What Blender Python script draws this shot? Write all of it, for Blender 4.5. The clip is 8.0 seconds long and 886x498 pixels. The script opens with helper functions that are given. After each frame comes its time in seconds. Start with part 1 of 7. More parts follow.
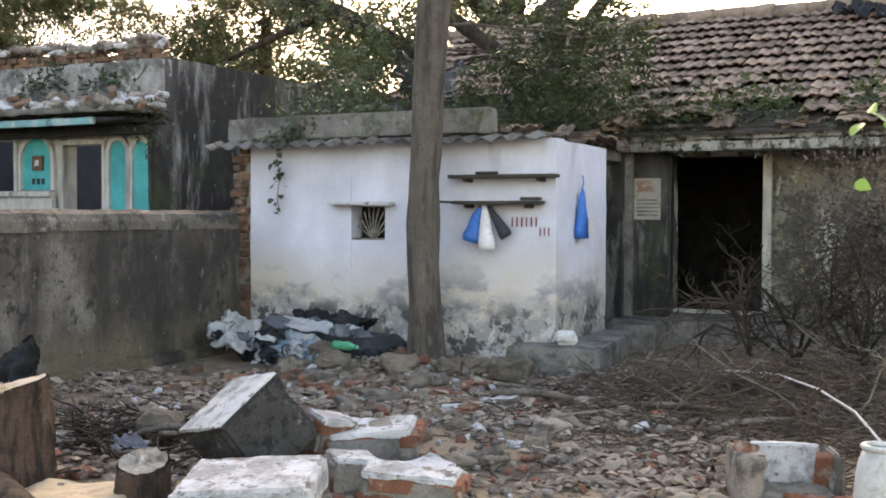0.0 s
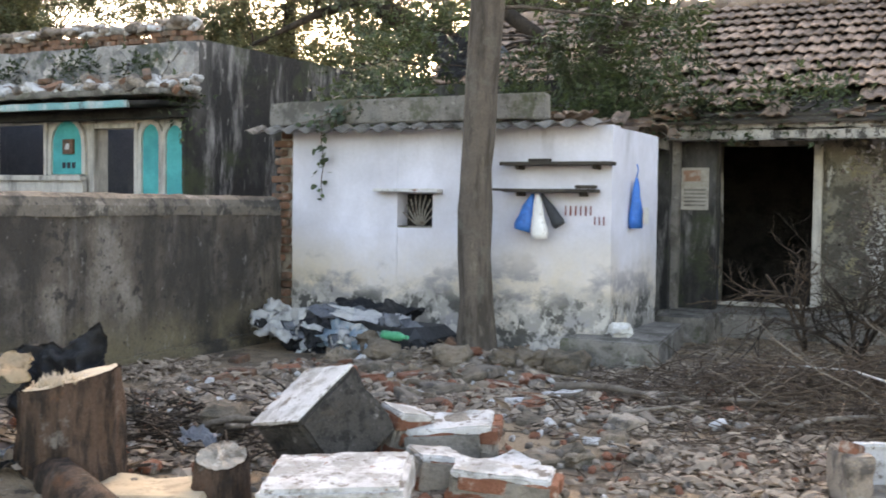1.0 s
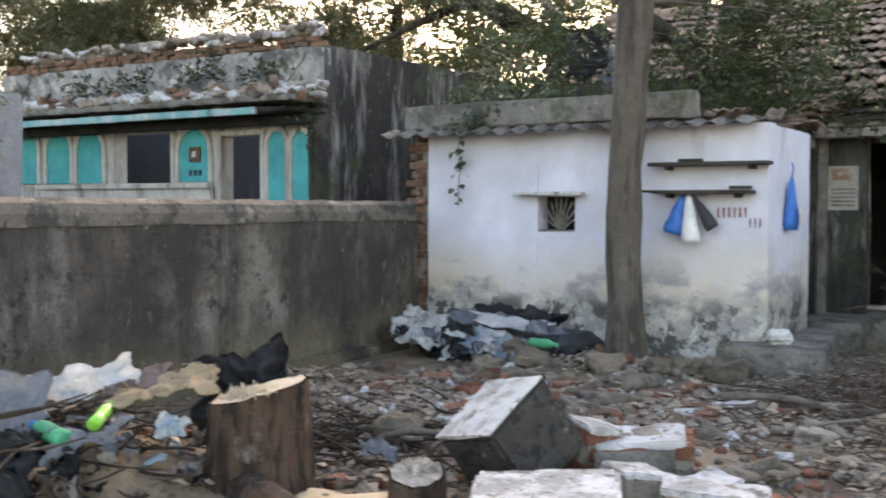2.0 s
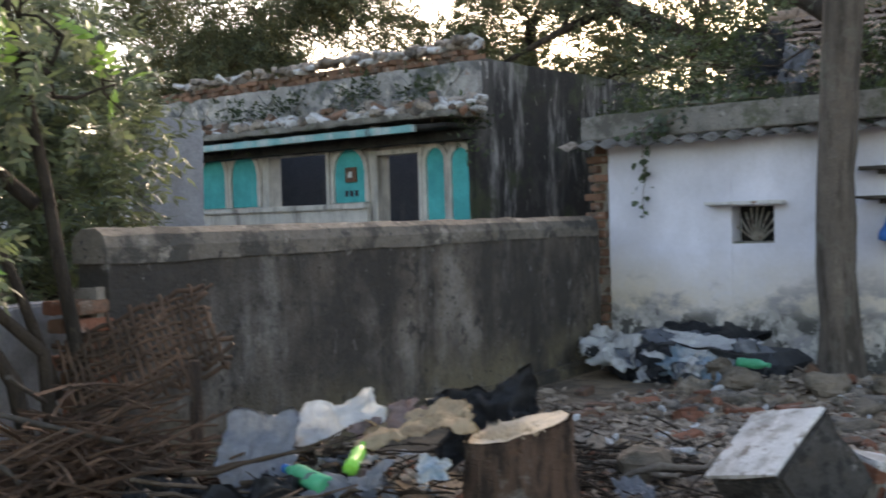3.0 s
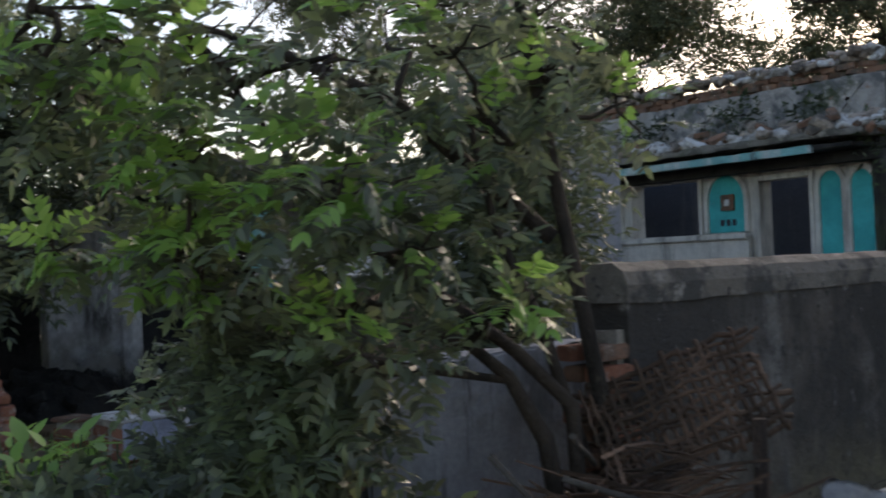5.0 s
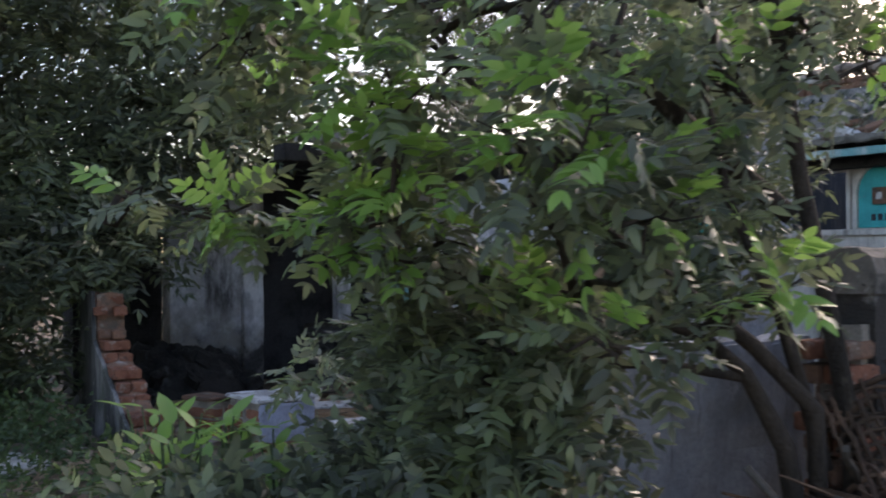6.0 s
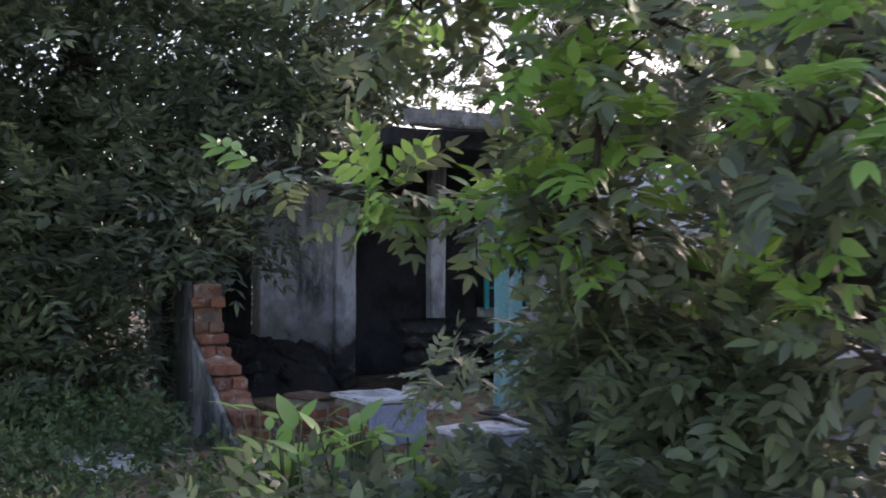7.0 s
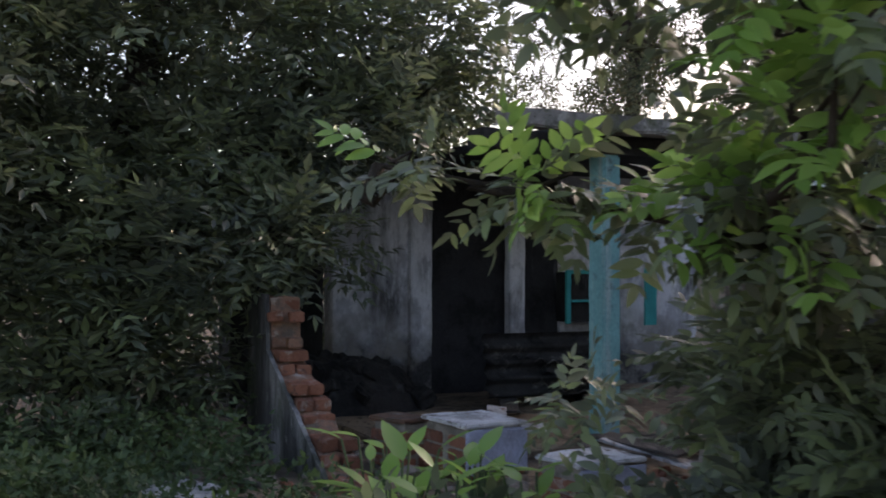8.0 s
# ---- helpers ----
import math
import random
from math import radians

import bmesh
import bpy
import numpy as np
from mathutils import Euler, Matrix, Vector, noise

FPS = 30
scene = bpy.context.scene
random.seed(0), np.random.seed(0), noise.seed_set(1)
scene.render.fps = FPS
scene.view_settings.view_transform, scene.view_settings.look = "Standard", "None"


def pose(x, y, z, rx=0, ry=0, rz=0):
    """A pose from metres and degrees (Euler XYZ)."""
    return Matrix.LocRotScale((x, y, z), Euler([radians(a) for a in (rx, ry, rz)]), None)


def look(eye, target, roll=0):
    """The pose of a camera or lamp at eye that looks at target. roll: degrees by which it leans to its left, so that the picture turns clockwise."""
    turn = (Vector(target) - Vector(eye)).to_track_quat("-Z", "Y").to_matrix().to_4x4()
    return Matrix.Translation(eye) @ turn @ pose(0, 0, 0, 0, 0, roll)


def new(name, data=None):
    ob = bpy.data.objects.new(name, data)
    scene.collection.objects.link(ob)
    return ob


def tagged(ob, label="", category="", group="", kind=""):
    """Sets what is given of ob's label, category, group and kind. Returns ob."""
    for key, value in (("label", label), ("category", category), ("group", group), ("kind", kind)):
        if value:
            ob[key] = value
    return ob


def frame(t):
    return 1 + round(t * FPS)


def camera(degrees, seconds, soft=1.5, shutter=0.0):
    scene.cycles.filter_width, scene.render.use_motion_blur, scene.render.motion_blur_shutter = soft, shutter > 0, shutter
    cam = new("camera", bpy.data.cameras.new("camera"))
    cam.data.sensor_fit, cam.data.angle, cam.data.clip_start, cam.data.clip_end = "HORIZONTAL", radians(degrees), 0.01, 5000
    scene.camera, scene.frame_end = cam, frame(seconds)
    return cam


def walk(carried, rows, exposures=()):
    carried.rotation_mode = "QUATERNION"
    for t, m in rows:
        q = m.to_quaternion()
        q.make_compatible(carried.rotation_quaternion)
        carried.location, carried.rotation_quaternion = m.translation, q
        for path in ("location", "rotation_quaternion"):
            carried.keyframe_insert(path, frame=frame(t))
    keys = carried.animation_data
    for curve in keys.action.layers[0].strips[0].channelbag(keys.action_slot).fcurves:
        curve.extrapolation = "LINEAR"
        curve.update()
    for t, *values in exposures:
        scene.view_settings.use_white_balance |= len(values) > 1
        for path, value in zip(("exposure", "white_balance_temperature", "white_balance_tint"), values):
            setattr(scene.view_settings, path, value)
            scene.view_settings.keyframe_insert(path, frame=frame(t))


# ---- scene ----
cam = camera(44.8, 8.0, soft=1.8, shutter=0.4)
PATH = [
    (0.0, pose(0.000, 0.000, 1.550, 88.20, -0.22, 27.00)),
    (0.5, pose(-0.239, 0.032, 1.545, 87.83, -0.56, 26.58)),
    (1.0, pose(-0.456, 0.035, 1.533, 87.62, -0.78, 27.38)),
    (1.2, pose(-0.556, 0.033, 1.517, 87.63, -0.77, 28.03)),
    (2.3, pose(-1.182, -0.012, 1.547, 87.86, 0.30, 33.87)),
    (2.5, pose(-1.333, -0.018, 1.559, 87.96, 0.63, 35.00)),
    (3.0, pose(-1.729, -0.032, 1.567, 88.58, 1.66, 38.11)),
    (3.5, pose(-2.084, -0.088, 1.583, 89.29, 2.70, 41.65)),
    (4.0, pose(-2.400, -0.184, 1.589, 89.95, 2.92, 45.19)),
    (4.5, pose(-2.721, -0.251, 1.588, 90.64, 3.25, 49.20)),
    (5.0, pose(-3.025, -0.320, 1.609, 90.85, 2.35, 53.14)),
    (5.2, pose(-3.185, -0.329, 1.600, 90.88, 1.78, 54.31)),
    (6.3, pose(-3.952, -0.402, 1.555, 90.22, 0.12, 59.12)),
    (6.5, pose(-4.105, -0.384, 1.552, 90.14, -0.07, 60.06)),
    (7.0, pose(-4.406, -0.435, 1.543, 90.17, -0.38, 61.09)),
    (7.5, pose(-4.719, -0.417, 1.514, 90.61, -0.51, 62.49)),
    (8.0, pose(-5.037, -0.434, 1.518, 90.89, -0.23, 63.70)),
]
EXPOSURE = [(0.0, 2.25, 8500, 19), (0.4, 2.5, 8500, 19), (1.2, 2.45, 8500, 19), (2.5, 2.1, 8000, 18), (3.0, 1.7, 7700, 17), (3.5, 0.92, 7300, 15), (4.5, 0.78, 6900, 15), (5.2, 0.68, 6800, 17), (6.5, 1.5, 6600, 24), (7.5, 1.5, 6700, 26), (8.0, 0.98, 6900, 24)]
walk(cam, PATH, exposures=EXPOSURE)

# ---- light ----
world = bpy.data.worlds.new("world")
scene.world = world
world.use_nodes = True
wn = world.node_tree
sky = wn.nodes.new("ShaderNodeTexSky")
sky.sky_type = 'NISHITA'
sky.sun_disc = False
sky.sun_elevation = radians(22)
sky.sun_rotation = radians(-20)
sky.dust_density = 1.6
sky.ozone_density = 0.6
wn.nodes["Background"].inputs["Strength"].default_value = 0.15
wn.links.new(sky.outputs[0], wn.nodes["Background"].inputs["Color"])
sun_data = bpy.data.lights.new("sun", 'SUN')
sun_data.energy = 0.9
sun_data.angle = radians(14)
sun_data.color = (1.0, 0.9, 0.76)
sun = new("sun", sun_data)
sun.matrix_world = look((-6, 16, 8), (0, 0, 0))

# ---- material helpers ----


def setin(node, key, value):
    if hasattr(value, "is_output"):
        node.id_data.links.new(value, node.inputs[key])
    else:
        node.inputs[key].default_value = value


def nd(nt, kind, **kw):
    n = nt.nodes.new("ShaderNode" + kind)
    for k, v in kw.items():
        setin(n, k.replace("_", " "), v)
    return n


def mapped(nt, stretch):
    g = nt.nodes.new("ShaderNodeNewGeometry")
    m = nd(nt, "VectorMath")
    m.operation = 'MULTIPLY'
    setin(m, 0, g.outputs["Position"])
    m.inputs[1].default_value = stretch
    return m.outputs[0]


def fac_noise(nt, vec, scale, detail=5.0, rough=0.6):
    n = nd(nt, "TexNoise", Vector=vec, Scale=scale, Detail=detail, Roughness=rough)
    return n.outputs["Fac"]


def ranged(nt, value, a, b, c=0.0, d=1.0):
    n = nd(nt, "MapRange")
    for k, v in enumerate((value, a, b, c, d)):
        setin(n, k, v)
    return n.outputs[0]


def math2(nt, op, a, b):
    n = nd(nt, "Math")
    n.operation = op
    setin(n, 0, a)
    setin(n, 1, b)
    return n.outputs[0]


def blend(nt, fac, a, b):
    n = nt.nodes.new("ShaderNodeMix")
    n.data_type = 'RGBA'
    setin(n, 0, fac)
    for k, v in ((6, a), (7, b)):
        setin(n, k, v if hasattr(v, "is_output") else (*v, 1.0))
    return n.outputs[2]


def surface(name, base, layers=(), rough=0.88, bump=0.35, grain=45.0, var=0.0, metal=0.0, coarse=6.0, speck=0.5):
    """A worn surface, at times with shade painted in: base colour with noise-shaped layers of (colour, scale, stretch,
    low, high[, (z where full, z where none, wobble)]).
    """
    m = bpy.data.materials.new(name)
    m.use_nodes = True
    nt = m.node_tree
    b = nt.nodes["Principled BSDF"]
    pos = mapped(nt, (1, 1, 1))
    fine = fac_noise(nt, pos, grain, 4.0, 0.7)
    big = fac_noise(nt, pos, coarse, 5.0, 0.6)
    col = blend(nt, ranged(nt, big, 0.3, 0.75), tuple(c * 0.78 for c in base), tuple(min(1, c * 1.12) for c in base))
    for k, layer in enumerate(layers):
        tint, scale, stretch, lo, hi = layer[:5]
        off = nd(nt, "VectorMath")
        off.operation = 'ADD'
        setin(off, 0, mapped(nt, stretch))
        off.inputs[1].default_value = (7.3 * k + 1.7, 3.1 * k, 5.9 * k)
        mask = ranged(nt, fac_noise(nt, off.outputs[0], scale, 8.0, 0.68), lo, hi)
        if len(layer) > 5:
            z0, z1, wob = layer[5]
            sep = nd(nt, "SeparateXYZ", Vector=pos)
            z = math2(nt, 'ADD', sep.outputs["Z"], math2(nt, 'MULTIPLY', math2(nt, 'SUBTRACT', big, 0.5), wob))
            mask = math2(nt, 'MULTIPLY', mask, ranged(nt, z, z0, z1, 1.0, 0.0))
        col = blend(nt, mask, col, tint)
    if var:
        r = nt.nodes.new("ShaderNodeObjectInfo").outputs["Random"]
        i = nt.nodes.new("ShaderNodeNewGeometry").outputs["Random Per Island"]
        mix = math2(nt, 'FRACT', math2(nt, 'ADD', r, i), 0.0)
        hsv = nd(nt, "HueSaturation", Color=col)
        setin(hsv, "Value", ranged(nt, mix, 0.0, 1.0, 1 - var, 1 + var))
        col = hsv.outputs[0]
    col = blend(nt, ranged(nt, fine, 0.38, 0.72, 0.0, speck), col, tuple(c * 0.45 for c in base))
    setin(b, "Base Color", col)
    setin(b, "Roughness", ranged(nt, fine, 0.2, 0.8, max(0.0, rough - 0.12), min(1.0, rough + 0.1)))
    b.inputs["Metallic"].default_value = metal
    b.inputs["Specular IOR Level"].default_value = 0.3
    bp = nd(nt, "Bump", Strength=bump, Distance=0.02, Height=math2(nt, 'ADD', fine, math2(nt, 'MULTIPLY', big, 1.5)))
    setin(b, "Normal", bp.outputs[0])
    return m


def leafy(name, tints, rough=0.5, glow=0.35):
    """Leaf blades: tints by blade, with light shining through."""
    m = bpy.data.materials.new(name)
    m.use_nodes = True
    nt = m.node_tree
    b = nt.nodes["Principled BSDF"]
    i = nt.nodes.new("ShaderNodeNewGeometry").outputs["Random Per Island"]
    n = fac_noise(nt, mapped(nt, (1, 1, 1)), 1.3, 3.0)
    f = math2(nt, 'ADD', math2(nt, 'MULTIPLY', i, 0.7), ranged(nt, n, 0.35, 0.65, -0.1, 0.4))
    r = nt.nodes.new("ShaderNodeValToRGB")
    setin(r, 0, f)
    els = r.color_ramp.elements
    while len(els) < len(tints):
        els.new(0.5)
    for k, t in enumerate(tints):
        els[k].position = k / max(1, len(tints) - 1)
        els[k].color = (*t, 1)
    setin(b, "Base Color", r.outputs[0])
    b.inputs["Roughness"].default_value = rough
    tr = nd(nt, "BsdfTranslucent")
    hsv = nd(nt, "HueSaturation", Color=r.outputs[0])
    hsv.inputs["Value"].default_value = 1.4
    setin(tr, "Color", hsv.outputs[0])
    mx = nd(nt, "MixShader")
    mx.inputs[0].default_value = glow
    setin(mx, 1, b.outputs[0])
    setin(mx, 2, tr.outputs[0])
    nt.links.new(mx.outputs[0], nt.nodes["Material Output"].inputs["Surface"])
    return m


# ---- materials ----
S1 = (1, 1, 1)
DRIP = (1, 1, 0.12)
M = {}
M["dirt"] = surface("dirt", (0.33, 0.245, 0.165), [((0.15, 0.12, 0.09), 1.3, S1, 0.48, 0.58), ((0.40, 0.30, 0.20), 1.1, S1, 0.52, 0.62), ((0.07, 0.056, 0.045), 9, S1, 0.56, 0.62), ((0.30, 0.26, 0.21), 30, S1, 0.6, 0.65)], 0.95, 1.0, 60)
# the grey layer below z 2.3 paints the eave's shade; base layers are stains
M["hut_paint"] = surface("hut_paint", (0.70, 0.71, 0.79), [((0.60, 0.60, 0.65), 0.9, (1, 1, 0.5), 0.52, 0.75), ((0.28, 0.28, 0.30), 2.6, (1, 1, 0.25), 0.52, 0.72, (2.3, 1.7, 0.5)), ((0.68, 0.60, 0.47), 0.8, S1, 0.30, 0.55, (0.75, 1.3, 0.4)), ((0.33, 0.32, 0.33), 1.2, (1, 1, 1.6), 0.5, 0.58, (0.85, 1.1, 0.4)), ((0.34, 0.33, 0.31), 2.4, S1, 0.42, 0.50, (0.6, 0.85, 0.5)), ((0.09, 0.09, 0.08), 4.5, S1, 0.5, 0.56, (0.62, 0.8, 0.4)), ((0.56, 0.54, 0.50), 7, S1, 0.54, 0.57, (0.55, 0.7, 0.3)), ((0.45, 0.44, 0.43), 38, S1, 0.70, 0.74)], 0.92, 0.18, 30, coarse=1.6, speck=0.12)
M["boundary"] = surface("boundary", (0.175, 0.148, 0.122), [((0.32, 0.305, 0.28), 0.8, (1, 1, 0.5), 0.55, 0.70), ((0.30, 0.285, 0.265), 3.2, (1, 1, 0.22), 0.54, 0.70), ((0.04, 0.038, 0.035), 1.5, (1, 1, 0.28), 0.52, 0.64), ((0.29, 0.265, 0.235), 1.7, S1, 0.52, 0.66), ((0.052, 0.048, 0.044), 0.85, (1, 1, 0.8), 0.41, 0.56), ((0.045, 0.042, 0.038), 3.0, (1, 1, 0.14), 0.54, 0.66), ((0.045, 0.042, 0.04), 6.5, S1, 0.55, 0.62), ((0.19, 0.16, 0.10), 1.6, S1, 0.40, 0.56, (0.35, 0.7, 0.3)), ((0.28, 0.26, 0.24), 15, (1, 1, 0.8), 0.64, 0.72), ((0.36, 0.35, 0.33), 8, (1, 1, 0.7), 0.62, 0.72), ((0.03, 0.03, 0.028), 24, S1, 0.60, 0.65)], 0.95, 0.8, 40)
M["coping"] = surface("coping", (0.215, 0.19, 0.16), [((0.07, 0.068, 0.062), 3, S1, 0.48, 0.56), ((0.33, 0.30, 0.26), 7, S1, 0.58, 0.63), ((0.04, 0.04, 0.038), 16, S1, 0.6, 0.65)], 0.95, 0.7, 40)
M["black_mould"] = surface("black_mould", (0.14, 0.137, 0.13), [((0.026, 0.026, 0.026), 0.9, (1, 1, 0.4), 0.36, 0.52), ((0.36, 0.35, 0.335), 2.6, (1, 1, 0.25), 0.52, 0.66), ((0.025, 0.025, 0.025), 4, (1, 1, 0.16), 0.52, 0.62), ((0.055, 0.07, 0.035), 1.2, S1, 0.52, 0.64), ((0.34, 0.33, 0.31), 12, (1, 1, 0.4), 0.64, 0.67)], 0.95, 0.6, 40)
M["parapet"] = surface("parapet", (0.40, 0.385, 0.365), [((0.13, 0.135, 0.14), 2.2, S1, 0.47, 0.56), ((0.60, 0.55, 0.50), 3.4, S1, 0.55, 0.6), ((0.05, 0.07, 0.03), 1.5, S1, 0.56, 0.64), ((0.30, 0.17, 0.12), 5, S1, 0.63, 0.66)], 0.95, 0.9, 30)
M["concrete"] = surface("concrete", (0.27, 0.255, 0.23), [((0.11, 0.105, 0.09), 2.6, S1, 0.48, 0.58), ((0.40, 0.385, 0.35), 5, S1, 0.56, 0.64), ((0.10, 0.11, 0.065), 3, S1, 0.57, 0.66), ((0.06, 0.055, 0.05), 18, S1, 0.6, 0.66)], 0.94, 0.7, 50)
M["block_dark"] = surface("block_dark", (0.085, 0.08, 0.073), [((0.34, 0.32, 0.30), 9, S1, 0.58, 0.66), ((0.26, 0.19, 0.13), 2.2, S1, 0.56, 0.66), ((0.03, 0.03, 0.028), 18, S1, 0.5, 0.6), ((0.13, 0.10, 0.07), 3, S1, 0.55, 0.7)], 0.96, 1.0, 70)
M["lime"] = surface("lime", (0.66, 0.66, 0.655), [((0.36, 0.35, 0.33), 4, S1, 0.5, 0.58), ((0.20, 0.17, 0.145), 11, S1, 0.56, 0.61), ((0.30, 0.16, 0.11), 7, S1, 0.63, 0.66), ((0.12, 0.11, 0.10), 30, S1, 0.63, 0.68)], 0.93, 0.6, 60, speck=0.3)
M["chipped"] = surface("chipped", (0.58, 0.57, 0.55), [((0.06, 0.058, 0.052), 7, (1, 1, 0.5), 0.52, 0.55), ((0.34, 0.32, 0.29), 3, S1, 0.5, 0.6), ((0.04, 0.04, 0.036), 16, S1, 0.58, 0.61)], 0.94, 0.8, 50)
M["rough_wall"] = surface("rough_wall", (0.29, 0.27, 0.22), [((0.09, 0.085, 0.07), 3, S1, 0.46, 0.54), ((0.58, 0.57, 0.54), 2.6, (1, 1, 0.4), 0.55, 0.58), ((0.30, 0.27, 0.17), 4, S1, 0.56, 0.62), ((0.05, 0.05, 0.042), 9, S1, 0.56, 0.62)], 0.95, 1.0, 30)
M["lime_blue"] = surface("lime_blue", (0.45, 0.48, 0.60), [((0.25, 0.25, 0.28), 4, S1, 0.52, 0.7), ((0.62, 0.63, 0.66), 3, S1, 0.6, 0.7)], 0.93, 0.35, 50)
M["brick"] = surface("brick", (0.34, 0.145, 0.09), [((0.24, 0.10, 0.06), 6, S1, 0.5, 0.66), ((0.47, 0.38, 0.32), 10, S1, 0.55, 0.64), ((0.12, 0.075, 0.06), 14, S1, 0.58, 0.64)], 0.93, 0.9, 70, var=0.3)
M["brick_old"] = surface("brick_old", (0.27, 0.15, 0.10), [((0.12, 0.10, 0.08), 6, S1, 0.48, 0.6), ((0.42, 0.36, 0.31), 8, S1, 0.56, 0.68)], 0.95, 0.8, 60, var=0.3)
M["mortar"] = surface("mortar", (0.37, 0.33, 0.28), [((0.2, 0.18, 0.15), 6, S1, 0.5, 0.62)], 0.96, 0.9, 60)
M["old_cut"] = surface("old_cut", (0.42, 0.38, 0.33), [((0.16, 0.13, 0.10), 9, S1, 0.48, 0.6), ((0.56, 0.53, 0.48), 14, S1, 0.56, 0.64)], 0.95, 0.9, 70)
M["tile"] = surface("tile", (0.33, 0.24, 0.185), [((0.11, 0.09, 0.075), 3.0, S1, 0.5, 0.64), ((0.46, 0.375, 0.31), 6, S1, 0.56, 0.68), ((0.07, 0.07, 0.05), 9, S1, 0.6, 0.7)], 0.93, 0.6, 50, var=0.35)
M["asbestos"] = surface("asbestos", (0.46, 0.44, 0.41), [((0.10, 0.10, 0.09), 5, S1, 0.5, 0.64), ((0.45, 0.43, 0.39), 7, S1, 0.6, 0.7)], 0.93, 0.5, 60)
M["sooty_sheet"] = surface("sooty_sheet", (0.10, 0.10, 0.098), [((0.34, 0.33, 0.31), 3, S1, 0.56, 0.64), ((0.03, 0.03, 0.03), 5, S1, 0.5, 0.62)], 0.9, 0.4, 60)
M["dry_branch"] = surface("dry_branch", (0.26, 0.22, 0.18), [((0.10, 0.08, 0.065), 7, S1, 0.48, 0.62), ((0.38, 0.34, 0.29), 9, S1, 0.6, 0.7)], 0.95, 0.6, 50, var=0.3)
M["teal"] = surface("teal", (0.05, 0.47, 0.47), [((0.03, 0.33, 0.34), 2.5, S1, 0.48, 0.66), ((0.10, 0.46, 0.45), 6, DRIP, 0.58, 0.7), ((0.30, 0.30, 0.27), 12, S1, 0.66, 0.72)], 0.8, 0.2, 30, speck=0.2)
M["teal_old"] = surface("teal_old", (0.20, 0.45, 0.45), [((0.50, 0.53, 0.51), 3, DRIP, 0.45, 0.6), ((0.10, 0.12, 0.12), 5, S1, 0.58, 0.68)], 0.85, 0.3, 40)
M["frame_white"] = surface("frame_white", (0.64, 0.61, 0.55), [((0.22, 0.20, 0.18), 4, DRIP, 0.5, 0.66), ((0.62, 0.60, 0.56), 7, S1, 0.6, 0.7)], 0.9, 0.3, 40, speck=0.3)
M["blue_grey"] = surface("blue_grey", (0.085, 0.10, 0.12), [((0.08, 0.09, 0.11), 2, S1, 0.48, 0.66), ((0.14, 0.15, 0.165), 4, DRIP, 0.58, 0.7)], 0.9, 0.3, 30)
M["blue_door"] = surface("blue_door", (0.045, 0.068, 0.105), [((0.02, 0.022, 0.03), 4, DRIP, 0.5, 0.6), ((0.14, 0.14, 0.14), 7, DRIP, 0.6, 0.66)], 0.75, 0.3, 40)
# Burnt soot; also the near-black painted for shade indoors and under eaves
M["soot_and_shade"] = surface("soot_and_shade", (0.045, 0.043, 0.041), [((0.014, 0.014, 0.014), 3, S1, 0.45, 0.6), ((0.10, 0.10, 0.10), 4, DRIP, 0.62, 0.72)], 0.95, 0.4, 40)
# soot and bare patches at the foot; dark streaks strengthen towards the top
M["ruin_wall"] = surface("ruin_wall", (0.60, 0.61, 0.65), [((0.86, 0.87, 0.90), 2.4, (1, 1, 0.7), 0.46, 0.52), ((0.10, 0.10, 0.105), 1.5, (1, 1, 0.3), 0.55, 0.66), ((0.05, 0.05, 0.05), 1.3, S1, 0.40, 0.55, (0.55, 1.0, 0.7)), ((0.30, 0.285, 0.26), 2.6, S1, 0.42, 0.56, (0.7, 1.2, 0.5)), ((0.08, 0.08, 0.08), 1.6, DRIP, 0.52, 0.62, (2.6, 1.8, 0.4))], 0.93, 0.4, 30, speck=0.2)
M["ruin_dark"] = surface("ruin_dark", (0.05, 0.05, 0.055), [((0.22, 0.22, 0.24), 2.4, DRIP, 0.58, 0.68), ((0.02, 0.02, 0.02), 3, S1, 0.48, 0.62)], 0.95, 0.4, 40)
M["grey_wall"] = surface("grey_wall", (0.38, 0.39, 0.42), [((0.15, 0.15, 0.15), 1.5, (1, 1, 0.5), 0.52, 0.68), ((0.45, 0.45, 0.46), 4, S1, 0.58, 0.7), ((0.05, 0.05, 0.05), 4, DRIP, 0.58, 0.66)], 0.94, 0.4, 40)
M["rubble"] = surface("rubble", (0.37, 0.31, 0.255), [((0.12, 0.11, 0.10), 7, S1, 0.48, 0.6), ((0.42, 0.40, 0.37), 8, S1, 0.6, 0.68)], 0.95, 0.9, 60, var=0.4)
M["stone"] = surface("stone", (0.26, 0.21, 0.16), [((0.11, 0.10, 0.08), 5, S1, 0.48, 0.6), ((0.33, 0.30, 0.26), 9, S1, 0.58, 0.7)], 0.95, 0.9, 50, var=0.3)
M["bark"] = surface("bark", (0.18, 0.15, 0.125), [((0.07, 0.06, 0.05), 8, (1, 1, 0.18), 0.46, 0.6), ((0.25, 0.22, 0.18), 12, (1, 1, 0.3), 0.58, 0.7), ((0.20, 0.20, 0.17), 2.5, S1, 0.55, 0.7)], 0.95, 1.0, 60)
M["bark_dark"] = surface("bark_dark", (0.075, 0.058, 0.045), [((0.03, 0.025, 0.02), 8, (1, 1, 0.18), 0.46, 0.6), ((0.16, 0.13, 0.10), 14, (1, 1, 0.3), 0.6, 0.7)], 0.95, 1.0, 60)
